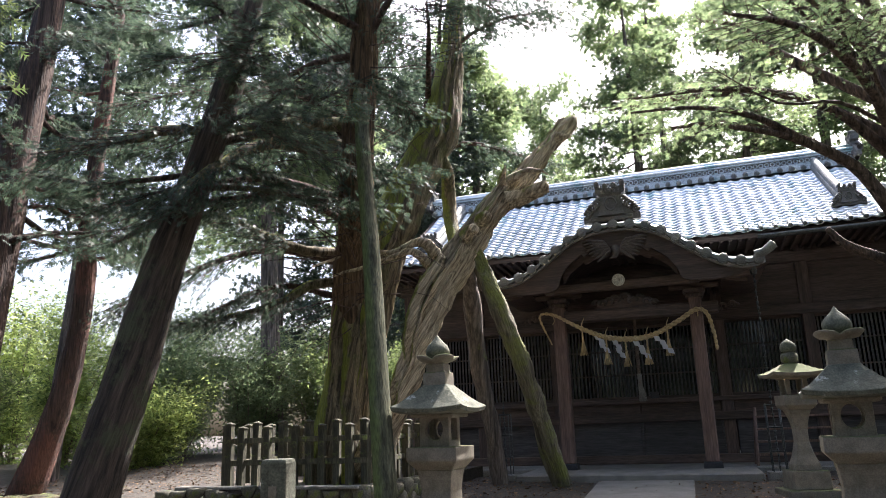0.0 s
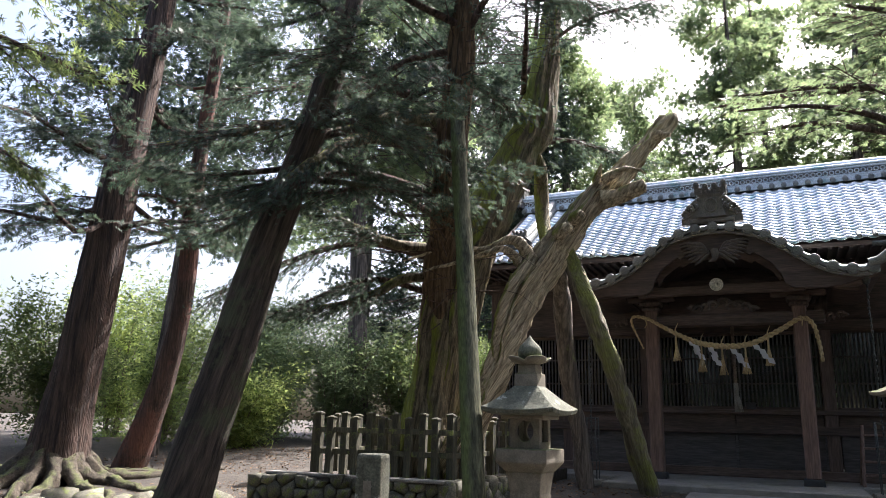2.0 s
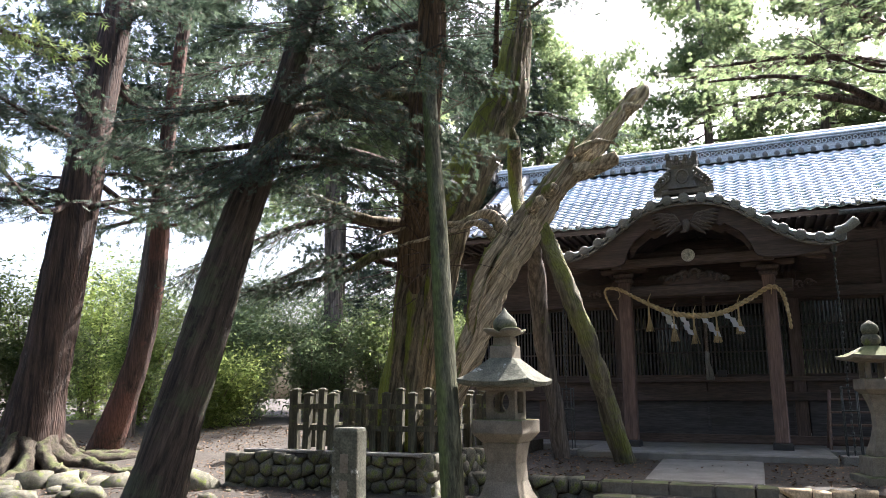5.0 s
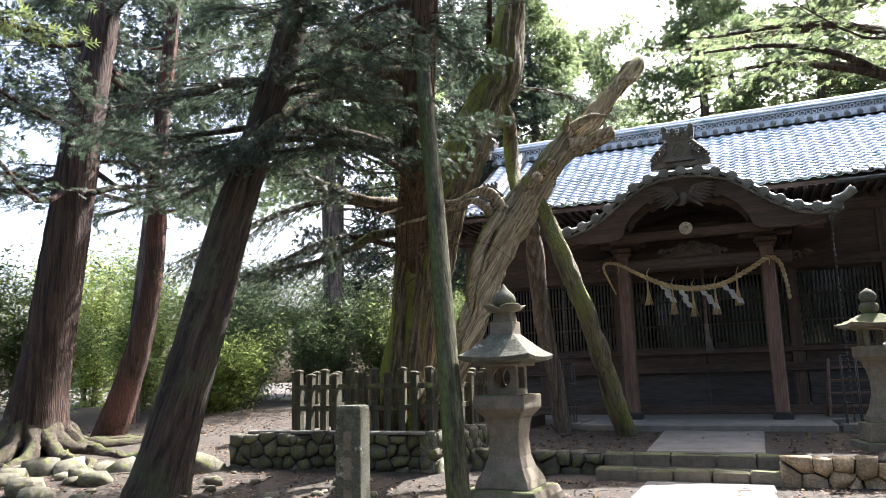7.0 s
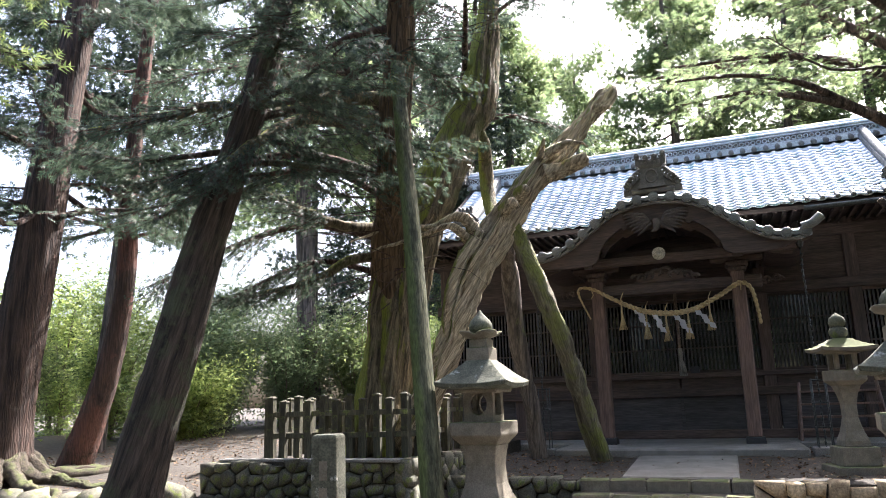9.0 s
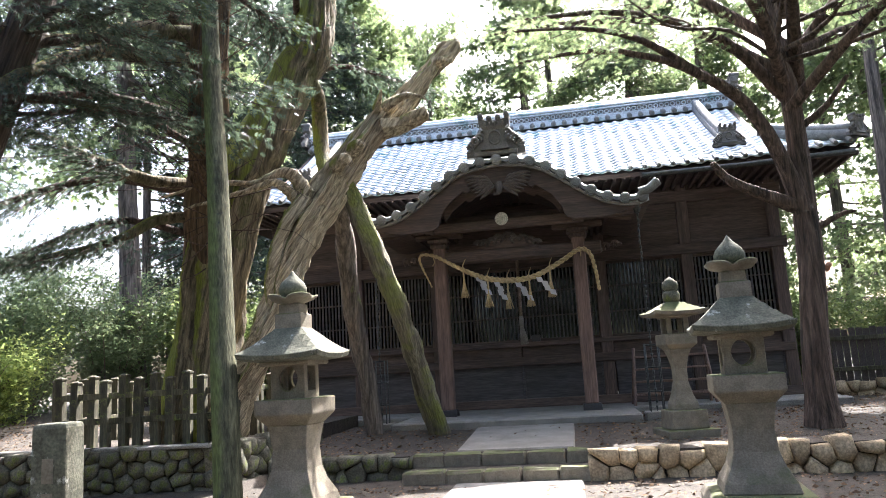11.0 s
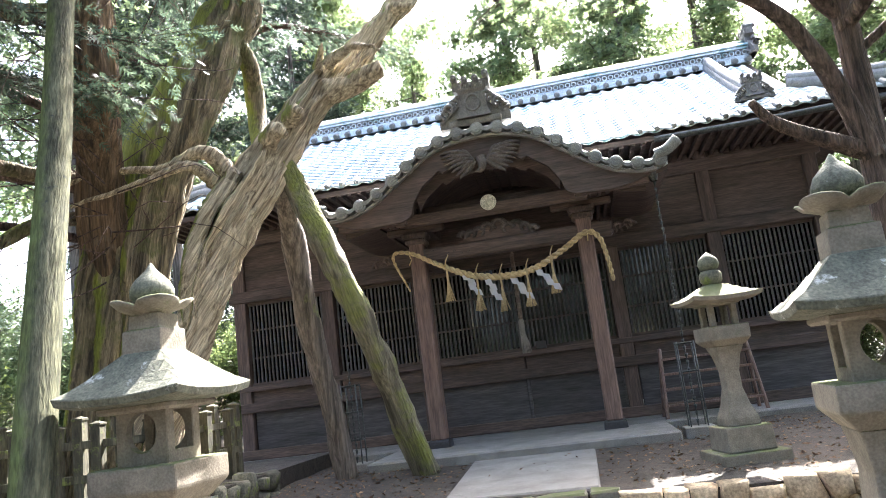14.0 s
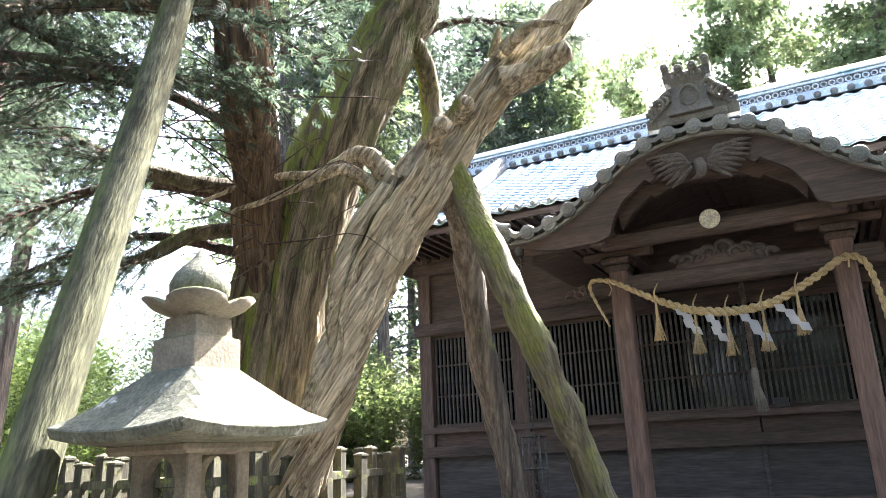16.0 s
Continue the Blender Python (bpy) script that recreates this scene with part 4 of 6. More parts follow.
for s0 in np.linspace(0.12, seg[-1] - 0.12, 19)[:-1]:
    ss = np.linspace(s0 + 0.05, s0 + (seg[-1] - 0.24) / 18 - 0.05, 5)
    xx = np.interp(ss, seg, XS)
    bm = bmesh.new()
    rows = []
    for i, x in enumerate(xx):
        d = -0.045 * math.sin(math.pi * i / 4)
        rows.append([bm.verts.new((x, y, float(kz(x)) - 0.06 + d + dz)) for y, dz in ((-1.25, -0.06), (-1.25, 0), (-0.95, 0), (-0.95, -0.06))])
    for a, b in zip(rows, rows[1:]):
        for i in range(4):
            bm.faces.new((a[i], b[i], b[(i + 1) % 4], a[(i + 1) % 4]))
    hall_part("pan_tile", bm, M_CAP)
# long roll tiles over the porch roof, parallel to its edge
for y in np.arange(-0.86, 1.8, 0.27):
    pts = np.stack([XS, np.full(len(XS), y), kz(XS) - 0.05], -1)
    V, F = tube_arrays(pts, np.full(len(XS), 0.07), 8)
    ob = part("roll_tile", quad_mesh("roll_tile", V, F, M_TILE), None, HALL)
    ob.location = (0, 0, -Z0)
for sx in (-1, 1):
    q = smooth_path([(sx * 2.45, -1.22, 4.50, 0.075), (sx * 2.62, -1.24, 4.54, 0.08), (sx * 2.78, -1.26, 4.66, 0.085)], 10)
    V, F = tube_arrays(q[:, :3], q[:, 3], 14)
    ob = part("corner_roll_tile", quad_mesh("corner_roll_tile", V, F, M_CAP), None, HALL)
    ob.location = (0, 0, -Z0)


def ridge_ornament(name, at, s, label, seed, yaw=0):
    """Ogre tile: stepped base, panel with a ring, three roll ends on top, curled wings."""
    o = new(name)
    o.parent = HALL
    o.matrix_basis = pose(at[0], at[1], at[2] - Z0, 0, 0, yaw) @ Matrix.Diagonal((s * 0.86, s, s * 1.05, 1))
    bm = bmesh.new()
    box(bm, -0.42, 0.42, -0.08, 0.10, 0, 0.09, 0.02)
    ob = part("foot", bm, M_TILEDK, o)
    bm = ring_loft(bmesh.new(), [(0.09, 0.27), (0.2, 0.22), (0.42, 0.20), (0.46, 0.24), (0.50, 0.24)])
    bmesh.ops.scale(bm, vec=(1, 0.45, 1), verts=bm.verts[:])
    part("panel", bm, M_TILEDK, o)
    V, F = tube_arrays(np.array([(0.11 * math.cos(a), -0.10, 0.28 + 0.11 * math.sin(a)) for a in np.linspace(0, 2 * math.pi, 18)]), np.full(18, 0.018), 6)
    part("ring", quad_mesh("ring", V, F, M_TILEDK), None, o)
    part("crown_plate", profile_slab(lambda x: 0.56 + 0.55 * x * x, lambda x: 0.47, -0.09, 0.09, np.linspace(-0.29, 0.29, 15)), M_TILEDK, o)
    for dx in (-0.25, -0.085, 0.085, 0.25):
        bm = lathe([(0, 0), (0.02, 0.0), (0.027, 0.014), (0.04, 0.0), (0.052, 0.008), (0.052, 0.25), (0, 0.25)], 12)
        c = part("roll_end", bm, M_TILEDK, o)
        c.matrix_basis = pose(dx, -0.14, 0.585 + 0.75 * dx * dx, -90, 0, 0)
    for dx in np.linspace(-0.17, 0.17, 5):
        part("boss", boxed(dx - 0.022, dx + 0.022, -0.125, -0.09, 0.485, 0.535, 0.008), M_TILEDK, o)
    r = np.random.RandomState(seed)
    for sx in (-1, 1):
        items = []
        for i in range(7):
            u = i / 6
            cx, cz, rr = sx * (0.22 + 0.30 * u), 0.33 - 0.22 * u, 0.10 * (1 - 0.35 * u)
            ang = np.linspace(0, 5, 12)
            k = np.linspace(1, 0.2, 12)
            items.append(tube_arrays(np.stack([cx + sx * rr * k * np.cos(ang + u), -0.06 + 0.02 * r.randn() + 0 * ang, cz + rr * k * np.sin(ang + u)], -1), np.linspace(0.034, 0.018, 12), 6))
        pieces("curl", items, M_TILEDK, o)
    part("shoulder", profile_slab(lambda x: 0.40 - 0.12 * abs(x) - 0.75 * x * x, lambda x: 0.0, -0.05, 0.06, np.linspace(-0.56, 0.56, 25)), M_TILEDK, o)
    tagged(o, label)
    return o


hall_o = ridge_ornament("ridge_ornament", (0, -1.12, 5.44), 1.12, "grey ogre tile crowning the porch gable", 3)

# main roof
EAVE_Y, EAVE_Z, RIDGE_Y, RIDGE_Z = 0.38, 5.33, 4.3, 7.72


def roof_z(x, y):
    u = np.clip((y - EAVE_Y) / (RIDGE_Y - EAVE_Y), 0, 1)
    return EAVE_Z + (RIDGE_Z - EAVE_Z) * (0.86 * u + 0.14 * u * u) + 0.13 * (np.abs(x) / 6.7) ** 5 * (1 - u)


def half_width(y):
    return 6.72 - min(max(y - EAVE_Y, 0), 1.25)


def roof_deck():
    bm = bmesh.new()
    ys = np.linspace(EAVE_Y, RIDGE_Y, 12)
    for sgn in (1, -1):
        rows = []
        for y in ys:
            w = half_width(y)
            yy = y if sgn > 0 else 2 * RIDGE_Y - y
            rows.append([bm.verts.new((x, yy, float(roof_z(x, y)) - 0.07)) for x in np.linspace(-w, w, 15)])
        for a, b in zip(rows, rows[1:]):
            for i in range(14):
                bm.faces.new((a[i], a[i + 1], b[i + 1], b[i]))
    for sx in (-1, 1):
        col = []
        for y in np.linspace(EAVE_Y, 2 * RIDGE_Y - EAVE_Y, 15):
            e = y if y < RIDGE_Y else 2 * RIDGE_Y - y
            top_y = min(e, EAVE_Y + 1.25)
            col.append((bm.verts.new((sx * 6.72, y, EAVE_Z + 0.06)), bm.verts.new((sx * (6.72 - top_y + EAVE_Y), y, float(roof_z(5.5, top_y)) - 0.07))))
        for a, b in zip(col, col[1:]):
            bm.faces.new((a[0], b[0], b[1], a[1]))
        g = [bm.verts.new((sx * 5.3, y, z)) for y, z in ((EAVE_Y + 1.2, 5.9), (2 * RIDGE_Y - EAVE_Y - 1.2, 5.9), (RIDGE_Y, RIDGE_Z - 0.05))]
        bm.faces.new(g)
    return hall_part("roof", bm, M_WOODX, HALL, "dark roof deck under grey pan tiles")


ROOF = roof_deck()


def tile_arrays():
    """One wave-shaped pan tile, 0.27 wide, nose at -y."""
    n = 8
    xs = np.linspace(-0.142, 0.142, n + 1)
    prof = 0.019 * np.sin((xs + 0.142) / 0.284 * 2 * np.pi + 0.6) + 0.006
    top0 = np.stack([xs, np.full(n + 1, -0.135), prof + 0.018], -1)
    top1 = np.stack([xs, np.full(n + 1, 0.150), prof], -1)
    low0 = np.stack([xs, np.full(n + 1, -0.135), prof - 0.016], -1)
    V = np.vstack([top0, top1, low0])
    i = np.arange(n)
    m = n + 1
    F = np.vstack([np.stack([i, i + 1, m + i + 1, m + i], -1), np.stack([2 * m + i, 2 * m + i + 1, i + 1, i], -1)])
    return V, F


TV, TF = tile_arrays()
tile_me = np_mesh("roof_tile", TV, TF, M_TILE, False)


def lay_tiles():
    items, count = [], 0
    cells = []
    rows = 19
    for k in range(rows):
        y = EAVE_Y - 0.02 + (k + 0.5) * (RIDGE_Y - 0.25 - EAVE_Y) / rows
        w = half_width(y) - 0.08
        for i in range(-25, 26):
            x = i * 0.27
            if abs(x) < w and not (abs(x) < 2.3 and roof_z(x, y) < kz(x) - 0.12 and y < 1.9):
                cells.append((x, y))
    near = sorted(cells, key=lambda c: (c[0] + 1.0) ** 2 * 0.4 + (c[1] - EAVE_Y) ** 2)[:300]
    near = set(near)
    for x, y in cells:
        z = float(roof_z(x, y))
        dzdy = float(roof_z(x, y + 0.05) - roof_z(x, y - 0.05)) / 0.1
        dzdx = float(roof_z(x + 0.05, y) - roof_z(x - 0.05, y)) / 0.1
        m = pose(x, y, z, math.degrees(math.atan(dzdy)) + rng.randn() * 0.7, -math.degrees(math.atan(dzdx)), 0)
        if (x, y) in near:
            t = new("roof_tile", tile_me)
            t.parent = ROOF
            t.matrix_basis = m
        else:
            M = np.array(m)
            items.append((TV @ M[:3, :3].T + M[:3, 3], TF))
    V, F = join_arrays(items)
    tagged(part("far_tiles", quad_mesh("far_tiles", V, F, M_TILE, False), None, ROOF, "grey wave-shaped roof tiles"), kind="stuff")
    # eave row of round-nosed tiles
    for i in range(-24, 25):
        x = i * 0.27
        if abs(x) < 2.35:
            continue
        e = new("eave_cap", cap_me)
        e.parent = ROOF
        e.matrix_basis = pose(x + 0.07, EAVE_Y - 0.10, float(roof_z(x, EAVE_Y)) + 0.0, -60, 0, 0) @ Matrix.Diagonal((0.42, 0.42, 0.8, 1))


lay_tiles()
# side skirts: plain rows
for sx in (-1, 1):
    items = []
    for k in range(6):
        for y in np.arange(EAVE_Y + 0.2 + 0.22 * k, 2 * RIDGE_Y - EAVE_Y - 0.2 - 0.22 * k, 0.27):
            x = 6.66 - 0.215 * (k + 0.4)
            z = EAVE_Z + 0.10 + (0.65 / 1.25) * (6.72 - x)
            M = np.array(pose(sx * x, y, z, 0, 0, sx * 90) @ pose(0, 0, 0, 25, 0, 0))
            items.append((TV @ M[:3, :3].T + M[:3, 3], TF))
    V, F = join_arrays(items)
    tagged(part("side_tiles", quad_mesh("side_tiles", V, F, M_TILE, False), None, ROOF), kind="stuff")


def ridge_stack():
    """Main ridge: flat courses, a band of ring tiles, a roll on top."""
    for z0, z1, w in ((7.60, 7.72, 0.26), (7.72, 7.80, 0.21), (7.94, 8.00, 0.19), (8.00, 8.06, 0.215)):
        bar("ridge_course", -5.5, 5.5, RIDGE_Y - w, RIDGE_Y + w, z0, z1, M_TILE, bevel=0.012)
    bar("ridge_band", -5.45, 5.45, RIDGE_Y - 0.15, RIDGE_Y + 0.15, 7.80, 7.94, M_TILEDK)
    items = []
    for x in np.arange(-5.4, 5.41, 0.135):
        a = np.linspace(0, 2 * np.pi, 10)
        items.append(tube_arrays(np.stack([x + 0.05 * np.cos(a), np.full(10, RIDGE_Y - 0.165), 7.87 + 0.05 * np.sin(a)], -1), np.full(10, 0.016), 5, cap=False))
    V, F = join_arrays(items)
    ob = part("ring_tiles", quad_mesh("ring_tiles", V, F, M_TILE), None, HALL, "band of ring-shaped ridge tiles")
    ob.location = (0, 0, -Z0)
    tagged(ob, kind="stuff")
    V, F = tube_arrays(np.array([(x, RIDGE_Y, 8.10) for x in np.linspace(-5.55, 5.55, 12)]), np.full(12, 0.10), 12)
    ob = part("ridge_roll", quad_mesh("ridge_roll", V, F, M_TILE), None, HALL)
    ob.location = (0, 0, -Z0)
    for i in range(-20, 21):
        e = new("ridge_cap", cap_me)
        e.parent = HALL
        e.matrix_basis = pose(i * 0.27, RIDGE_Y - 0.36, 7.62 - Z0, -65, 0, 0) @ Matrix.Diagonal((0.62, 0.62, 0.8, 1))
    for sx in (-1, 1):
        ridge_ornament("ridge_end_tile", (sx * 5.55, RIDGE_Y, 7.75), 1.0, "ogre tile at the ridge's end", 8, sx * 90)
        # descending ridge
        for dz, r0 in ((0.0, 0.13), (0.14, 0.10)):
            pts = np.array([(sx * 4.6, y, float(roof_z(4.6, y)) + 0.08 + dz) for y in np.linspace(1.35, 4.1, 8)])
            V, F = tube_arrays(pts, np.full(8, r0), 10)
            ob = part("descending_ridge", quad_mesh("descending_ridge", V, F, M_CAP), None, HALL)
            ob.location = (0, 0, -Z0)
        ridge_ornament("ridge_ornament", (sx * 4.6, 1.24, float(roof_z(4.6, 1.24)) + 0.02), 0.68, "ogre tile at the foot of the descending ridge", 9)
        for dz, r0 in ((0.0, 0.12), (0.12, 0.09)):
            pts = np.array([(sx * (5.35 + 1.35 * u), 1.72 - 1.36 * u, float(roof_z(5.35 + 1.35 * u, 1.72 - 1.36 * u)) + 0.08 + dz + 0.05 * u * u) for u in np.linspace(0, 1, 8)])
            V, F = tube_arrays(pts, np.full(8, r0), 10)
            # darker M_CAP here paints in the shade at the roof corner
            ob = part("hip_ridge", quad_mesh("hip_ridge", V, F, M_CAP), None, HALL)
            ob.location = (0, 0, -Z0)
        ridge_ornament("ridge_ornament", (sx * 6.72, 0.36, 5.52), 0.62, "ogre tile on the eave's corner", 10, sx * 35)


ridge_stack()
# eaves: fascia, soffit and rafters
bar("fascia", -6.7, 6.7, EAVE_Y + 0.02, EAVE_Y + 0.08, 5.18, 5.28, M_WOODX)
hall_part("soffit", boxed(-6.65, 6.65, EAVE_Y + 0.08, WALL_Y, 5.24, 5.27), M_WOODX, HALL, "dark boarded eaves")
raf_me = bpy.data.meshes.new("rafter")
bm = boxed(-0.03, 0.03, EAVE_Y + 0.05, WALL_Y, 5.155 - Z0, 5.235 - Z0)
bm.to_mesh(raf_me)
bm.free()
raf_me.materials.append(M_WOOD)
for i in range(-36, 37):
    rf = new("rafter", raf_me)
    rf.parent = HALL
    rf.location = (i * 0.182, 0, 0)


def rod(name, pts, r, mat, parent=None, segs=8, label=""):
    P = np.array(pts, float)
    V, F = tube_arrays(P, np.full(len(P), r), segs)
    return part(name, quad_mesh(name, V, F, mat), None, parent, label)


g = rod("gutter", [(2.7, EAVE_Y - 0.06, 5.17), (4.5, EAVE_Y - 0.06, 5.18), (6.6, EAVE_Y - 0.06, 5.24)], 0.055, M_METAL, HALL)
g.location = (0, 0, -Z0)


# ---- porch lamp ----
lamp = thing("porch_lamp", "round white enamel lamp dish with a bare bulb", "lamp", (-0.05, -0.40, 4.41))
c = part("dish", lathe([(0, 0), (0.06, 0.0), (0.11, 0.02), (0.128, 0.035), (0.128, 0.03), (0.10, 0.012), (0.05, -0.008), (0, -0.008)], 24), M_ENAMEL, lamp)
c.matrix_basis = pose(0, 0, 0, 90, 0, 0)
c = part("bulb", lathe([(0, 0), (0.025, 0.0), (0.03, 0.03), (0.04, 0.07), (0.03, 0.105), (0, 0.115)], 16), M_ENAMEL, lamp)
c.matrix_basis = pose(0, 0, -0.01, 90, 0, 0)


# ---- straw rope with tassels and paper streamers ----
ROPE_Y = -0.25
rope_ctrl = [(-1.55, ROPE_Y, 3.60, 0.020), (-1.72, ROPE_Y, 3.80, 0.026), (-1.45, ROPE_Y + 0.02, 3.84, 0.034), (-1.0, ROPE_Y - 0.03, 3.58, 0.042), (-0.5, ROPE_Y - 0.05, 3.33, 0.052), (0.0, ROPE_Y - 0.05, 3.235, 0.056), (0.5, ROPE_Y - 0.05, 3.28, 0.052), (1.0, ROPE_Y - 0.03, 3.52, 0.046), (1.36, ROPE_Y + 0.02, 3.73, 0.044), (1.55, ROPE_Y, 3.62, 0.038), (1.63, ROPE_Y, 3.25, 0.034), (1.66, ROPE_Y, 2.93, 0.030)]
rope_ctrl[0] = (-1.50, ROPE_Y, 3.22, 0.016)


def straw_rope():
    g = thing("straw_rope", "twisted straw rope hung between the porch pillars", "rope", (0, ROPE_Y, 3.2))
    q = smooth_path(rope_ctrl, 160)
    T = np.gradient(q[:, :3], axis=0)
    T /= np.linalg.norm(T, axis=1)[:, None]
    A = np.cross(T, np.array((0, 1.0, 0)))
    A /= np.linalg.norm(A, axis=1)[:, None]
    B = np.cross(T, A)
    s = np.concatenate([[0], np.cumsum(np.linalg.norm(np.diff(q[:, :3], axis=0), axis=1))])
    for k in range(2):
        ph = s * 2 * np.pi / 0.20 + k * np.pi
        r = q[:, 3:4] * 0.55
        P = q[:, :3] + r * (np.cos(ph)[:, None] * A + np.sin(ph)[:, None] * B)
        V, F = tube_arrays(P, q[:, 3] * 0.62, 8, 0.04, k)
        ob = part("strand", quad_mesh("strand", V, F, M_ROPE), None, g)
        ob.location = -g.location
    rod("tie", [(1.36, ROPE_Y - 0.08, 3.76), (1.38, ROPE_Y - 0.09, 3.66), (1.37, ROPE_Y - 0.08, 3.58)], 0.012, M_ROPE, g).location = -g.location
    rod("tie", [(-1.45, ROPE_Y - 0.08, 3.84), (-1.40, ROPE_Y - 0.09, 3.70), (-1.45, ROPE_Y - 0.08, 3.62)], 0.01, M_ROPE, g).location = -g.location


straw_rope()


def tassel(x, z, seed):
    r = np.random.RandomState(seed)
    g = thing("straw_tassel", "straw tassel hanging from the twisted rope", "tassel", (x, ROPE_Y - 0.06, z), group="tassels on the rope")
    q = smooth_path([(0.05, 0, 0.20, 0.006), (0.0, -0.05, 0.07, 0.012), (0, -0.02, -0.03, 0.014), (0.0, 0, -0.20, 0.020), (0.0, 0, -0.26, 0.022)], 14)
    V, F = tube_arrays(q[:, :3], q[:, 3], 7, 0.05, seed)
    part("cord", quad_mesh("cord", V, F, M_ROPE), None, g)
    items = []
    for i in range(34):
        a, k = r.rand() * 6.28, math.sqrt(r.rand())
        items.append(tube_arrays(np.array([(0.015 * k * math.cos(a), 0.015 * k * math.sin(a), -0.23), (0.04 * k * math.cos(a), 0.04 * k * math.sin(a), -0.37), (0.085 * k * math.cos(a) + 0.008 * r.randn(), 0.085 * k * math.sin(a), -0.53 - 0.02 * r.rand())]), np.array((0.008, 0.008, 0.006)), 4))
    V, F = join_arrays(items)
    part("straw_skirt", quad_mesh("straw_skirt", V, F, M_ROPE, False), None, g)


ROPE_LINE = smooth_path(rope_ctrl[3:9], 60)
for k, x in enumerate((-0.86, -0.40, -0.03, 0.38, 0.78)):
    tassel(x, float(np.interp(x, ROPE_LINE[:, 0], ROPE_LINE[:, 2])), k)


def paper_streamer(x, z, turn, lean):
    g = thing("paper_streamer", "white zigzag paper streamer on the straw rope", "paper streamer", (x, ROPE_Y - 0.07, z), turn, group="paper streamers on the rope")
    bm = bmesh.new()
    pz = 0.0
    for k in range(4):
        w, h = 0.115, 0.105
        x0, y = 0.05 * k * (0.5 + lean) + (0.022 if k % 2 else -0.012), -0.012 * (k % 2) - 0.01 * k
        vs = [bm.verts.new(p) for p in ((x0, y, pz), (x0 + w, y - 0.006, pz - 0.03), (x0 + w + 0.03, y - 0.012, pz - h - 0.03), (x0 + 0.03, y - 0.006, pz - h))]
        bm.faces.new(vs)
        pz -= h * 0.82
    bmesh.ops.solidify(bm, geom=bm.faces[:], thickness=0.002)
    part("paper", bm, M_PAPER, g)


for x, z, turn, lean in ((-0.63, 3.37, 10, 0.35), (-0.28, 3.24, -15, 0.2), (0.12, 3.20, 5, 0.55), (0.52, 3.27, -10, 0.9)):
    paper_streamer(x, z, turn, lean)


# ---- bell rope ----
def bell_rope():
    g = thing("bell_rope", "thick faded bell rope with a tufted end", "bell rope", (0.12, 0.55, 3.7))
    z = np.linspace(0.1, -1.12, 60)
    for k in range(3):
        a = z * 28 + k * 2.09
        V, F = tube_arrays(np.stack([0.018 * np.cos(a), 0.018 * np.sin(a), z], -1), np.full(60, 0.02), 6)
        part("strand", quad_mesh("strand", V, F, M_TWIG), None, g)
    c = part("wrap", lathe([(0.03, -1.36), (0.045, -1.35), (0.047, -1.14), (0.035, -1.10), (0, -1.09)], 12), M_CONC, g, "pale cloth wrapping")
    items = []
    r = np.random.RandomState(2)
    for i in range(30):
        a, k = r.rand() * 6.28, math.sqrt(r.rand())
        items.append(tube_arrays(np.array([(0.035 * k * math.cos(a), 0.035 * k * math.sin(a), -1.34), (0.06 * k * math.cos(a) + 0.02, 0.06 * k * math.sin(a), -1.5), (0.075 * k * math.cos(a) + 0.03, 0.075 * k * math.sin(a), -1.66)]), np.array((0.01, 0.01, 0.007)), 4))
    V, F = join_arrays(items)
    part("tuft", quad_mesh("tuft", V, F, M_CONC, False), None, g, "pale frayed tuft")


bell_rope()
ob_box = thing("offertory_plate", "small black box on the lattice rail", "box", (0.33, 1.66, 2.12))
part("shell", boxed(-0.09, 0.09, -0.03, 0.05, 0.0, 0.14, 0.008), M_BLACK, ob_box)


# ---- rain chains with their stands ----
def rain_chain(x):
    g = thing("rain_chain", "metal rain chain of small cups from the porch eave", "rain chain", (x, -1.02, 0.72), group="rain chains beside the porch")
    cup = bpy.data.meshes.new("cup")
    bm = lathe([(0.008, 0.0), (0.011, 0.005), (0.025, 0.06), (0.022, 0.06), (0.009, 0.012)], 8)
    bm.to_mesh(cup)
    bm.free()
    cup.materials.append(M_METAL)
    for i in range(35):
        c = new("cup", cup)
        c.parent = g
        c.location = (0.006 * math.sin(i), 0, 0.05 + i * 0.098)
    rod("link", [(0, 0, 0.02), (0, 0, 1.8), (0, 0, 3.55)], 0.007, M_METAL, g, 5)
    q = smooth_path([(0, 0, 3.45, 0.05), (0, 0, 3.6, 0.09), (0, 0, 3.72, 0.10)], 6)
    V, F = tube_arrays(q[:, :3], q[:, 3], 8)
    part("funnel", quad_mesh("funnel", V, F, M_METAL), None, g)
    for dx in (-0.11, 0.11):
        for dy in (-0.11, 0.11):
            rod("guard_bar", [(dx, dy, 0), (dx, dy, 0.6), (dx, dy, 1.15)], 0.012, M_METAL, g, 6)
    for z in (0.35, 0.75, 1.13):
        rod("guard_ring", [(-0.11, -0.11, z), (0.11, -0.11, z), (0.11, 0.11, z), (-0.11, 0.11, z), (-0.11, -0.11, z)], 0.012, M_METAL, g, 6)
    part("drain_box", boxed(-0.2, 0.2, -0.2, 0.2, -0.26, 0.02, 0.01), M_CONC, g)


rain_chain(-2.40)
rain_chain(2.40)


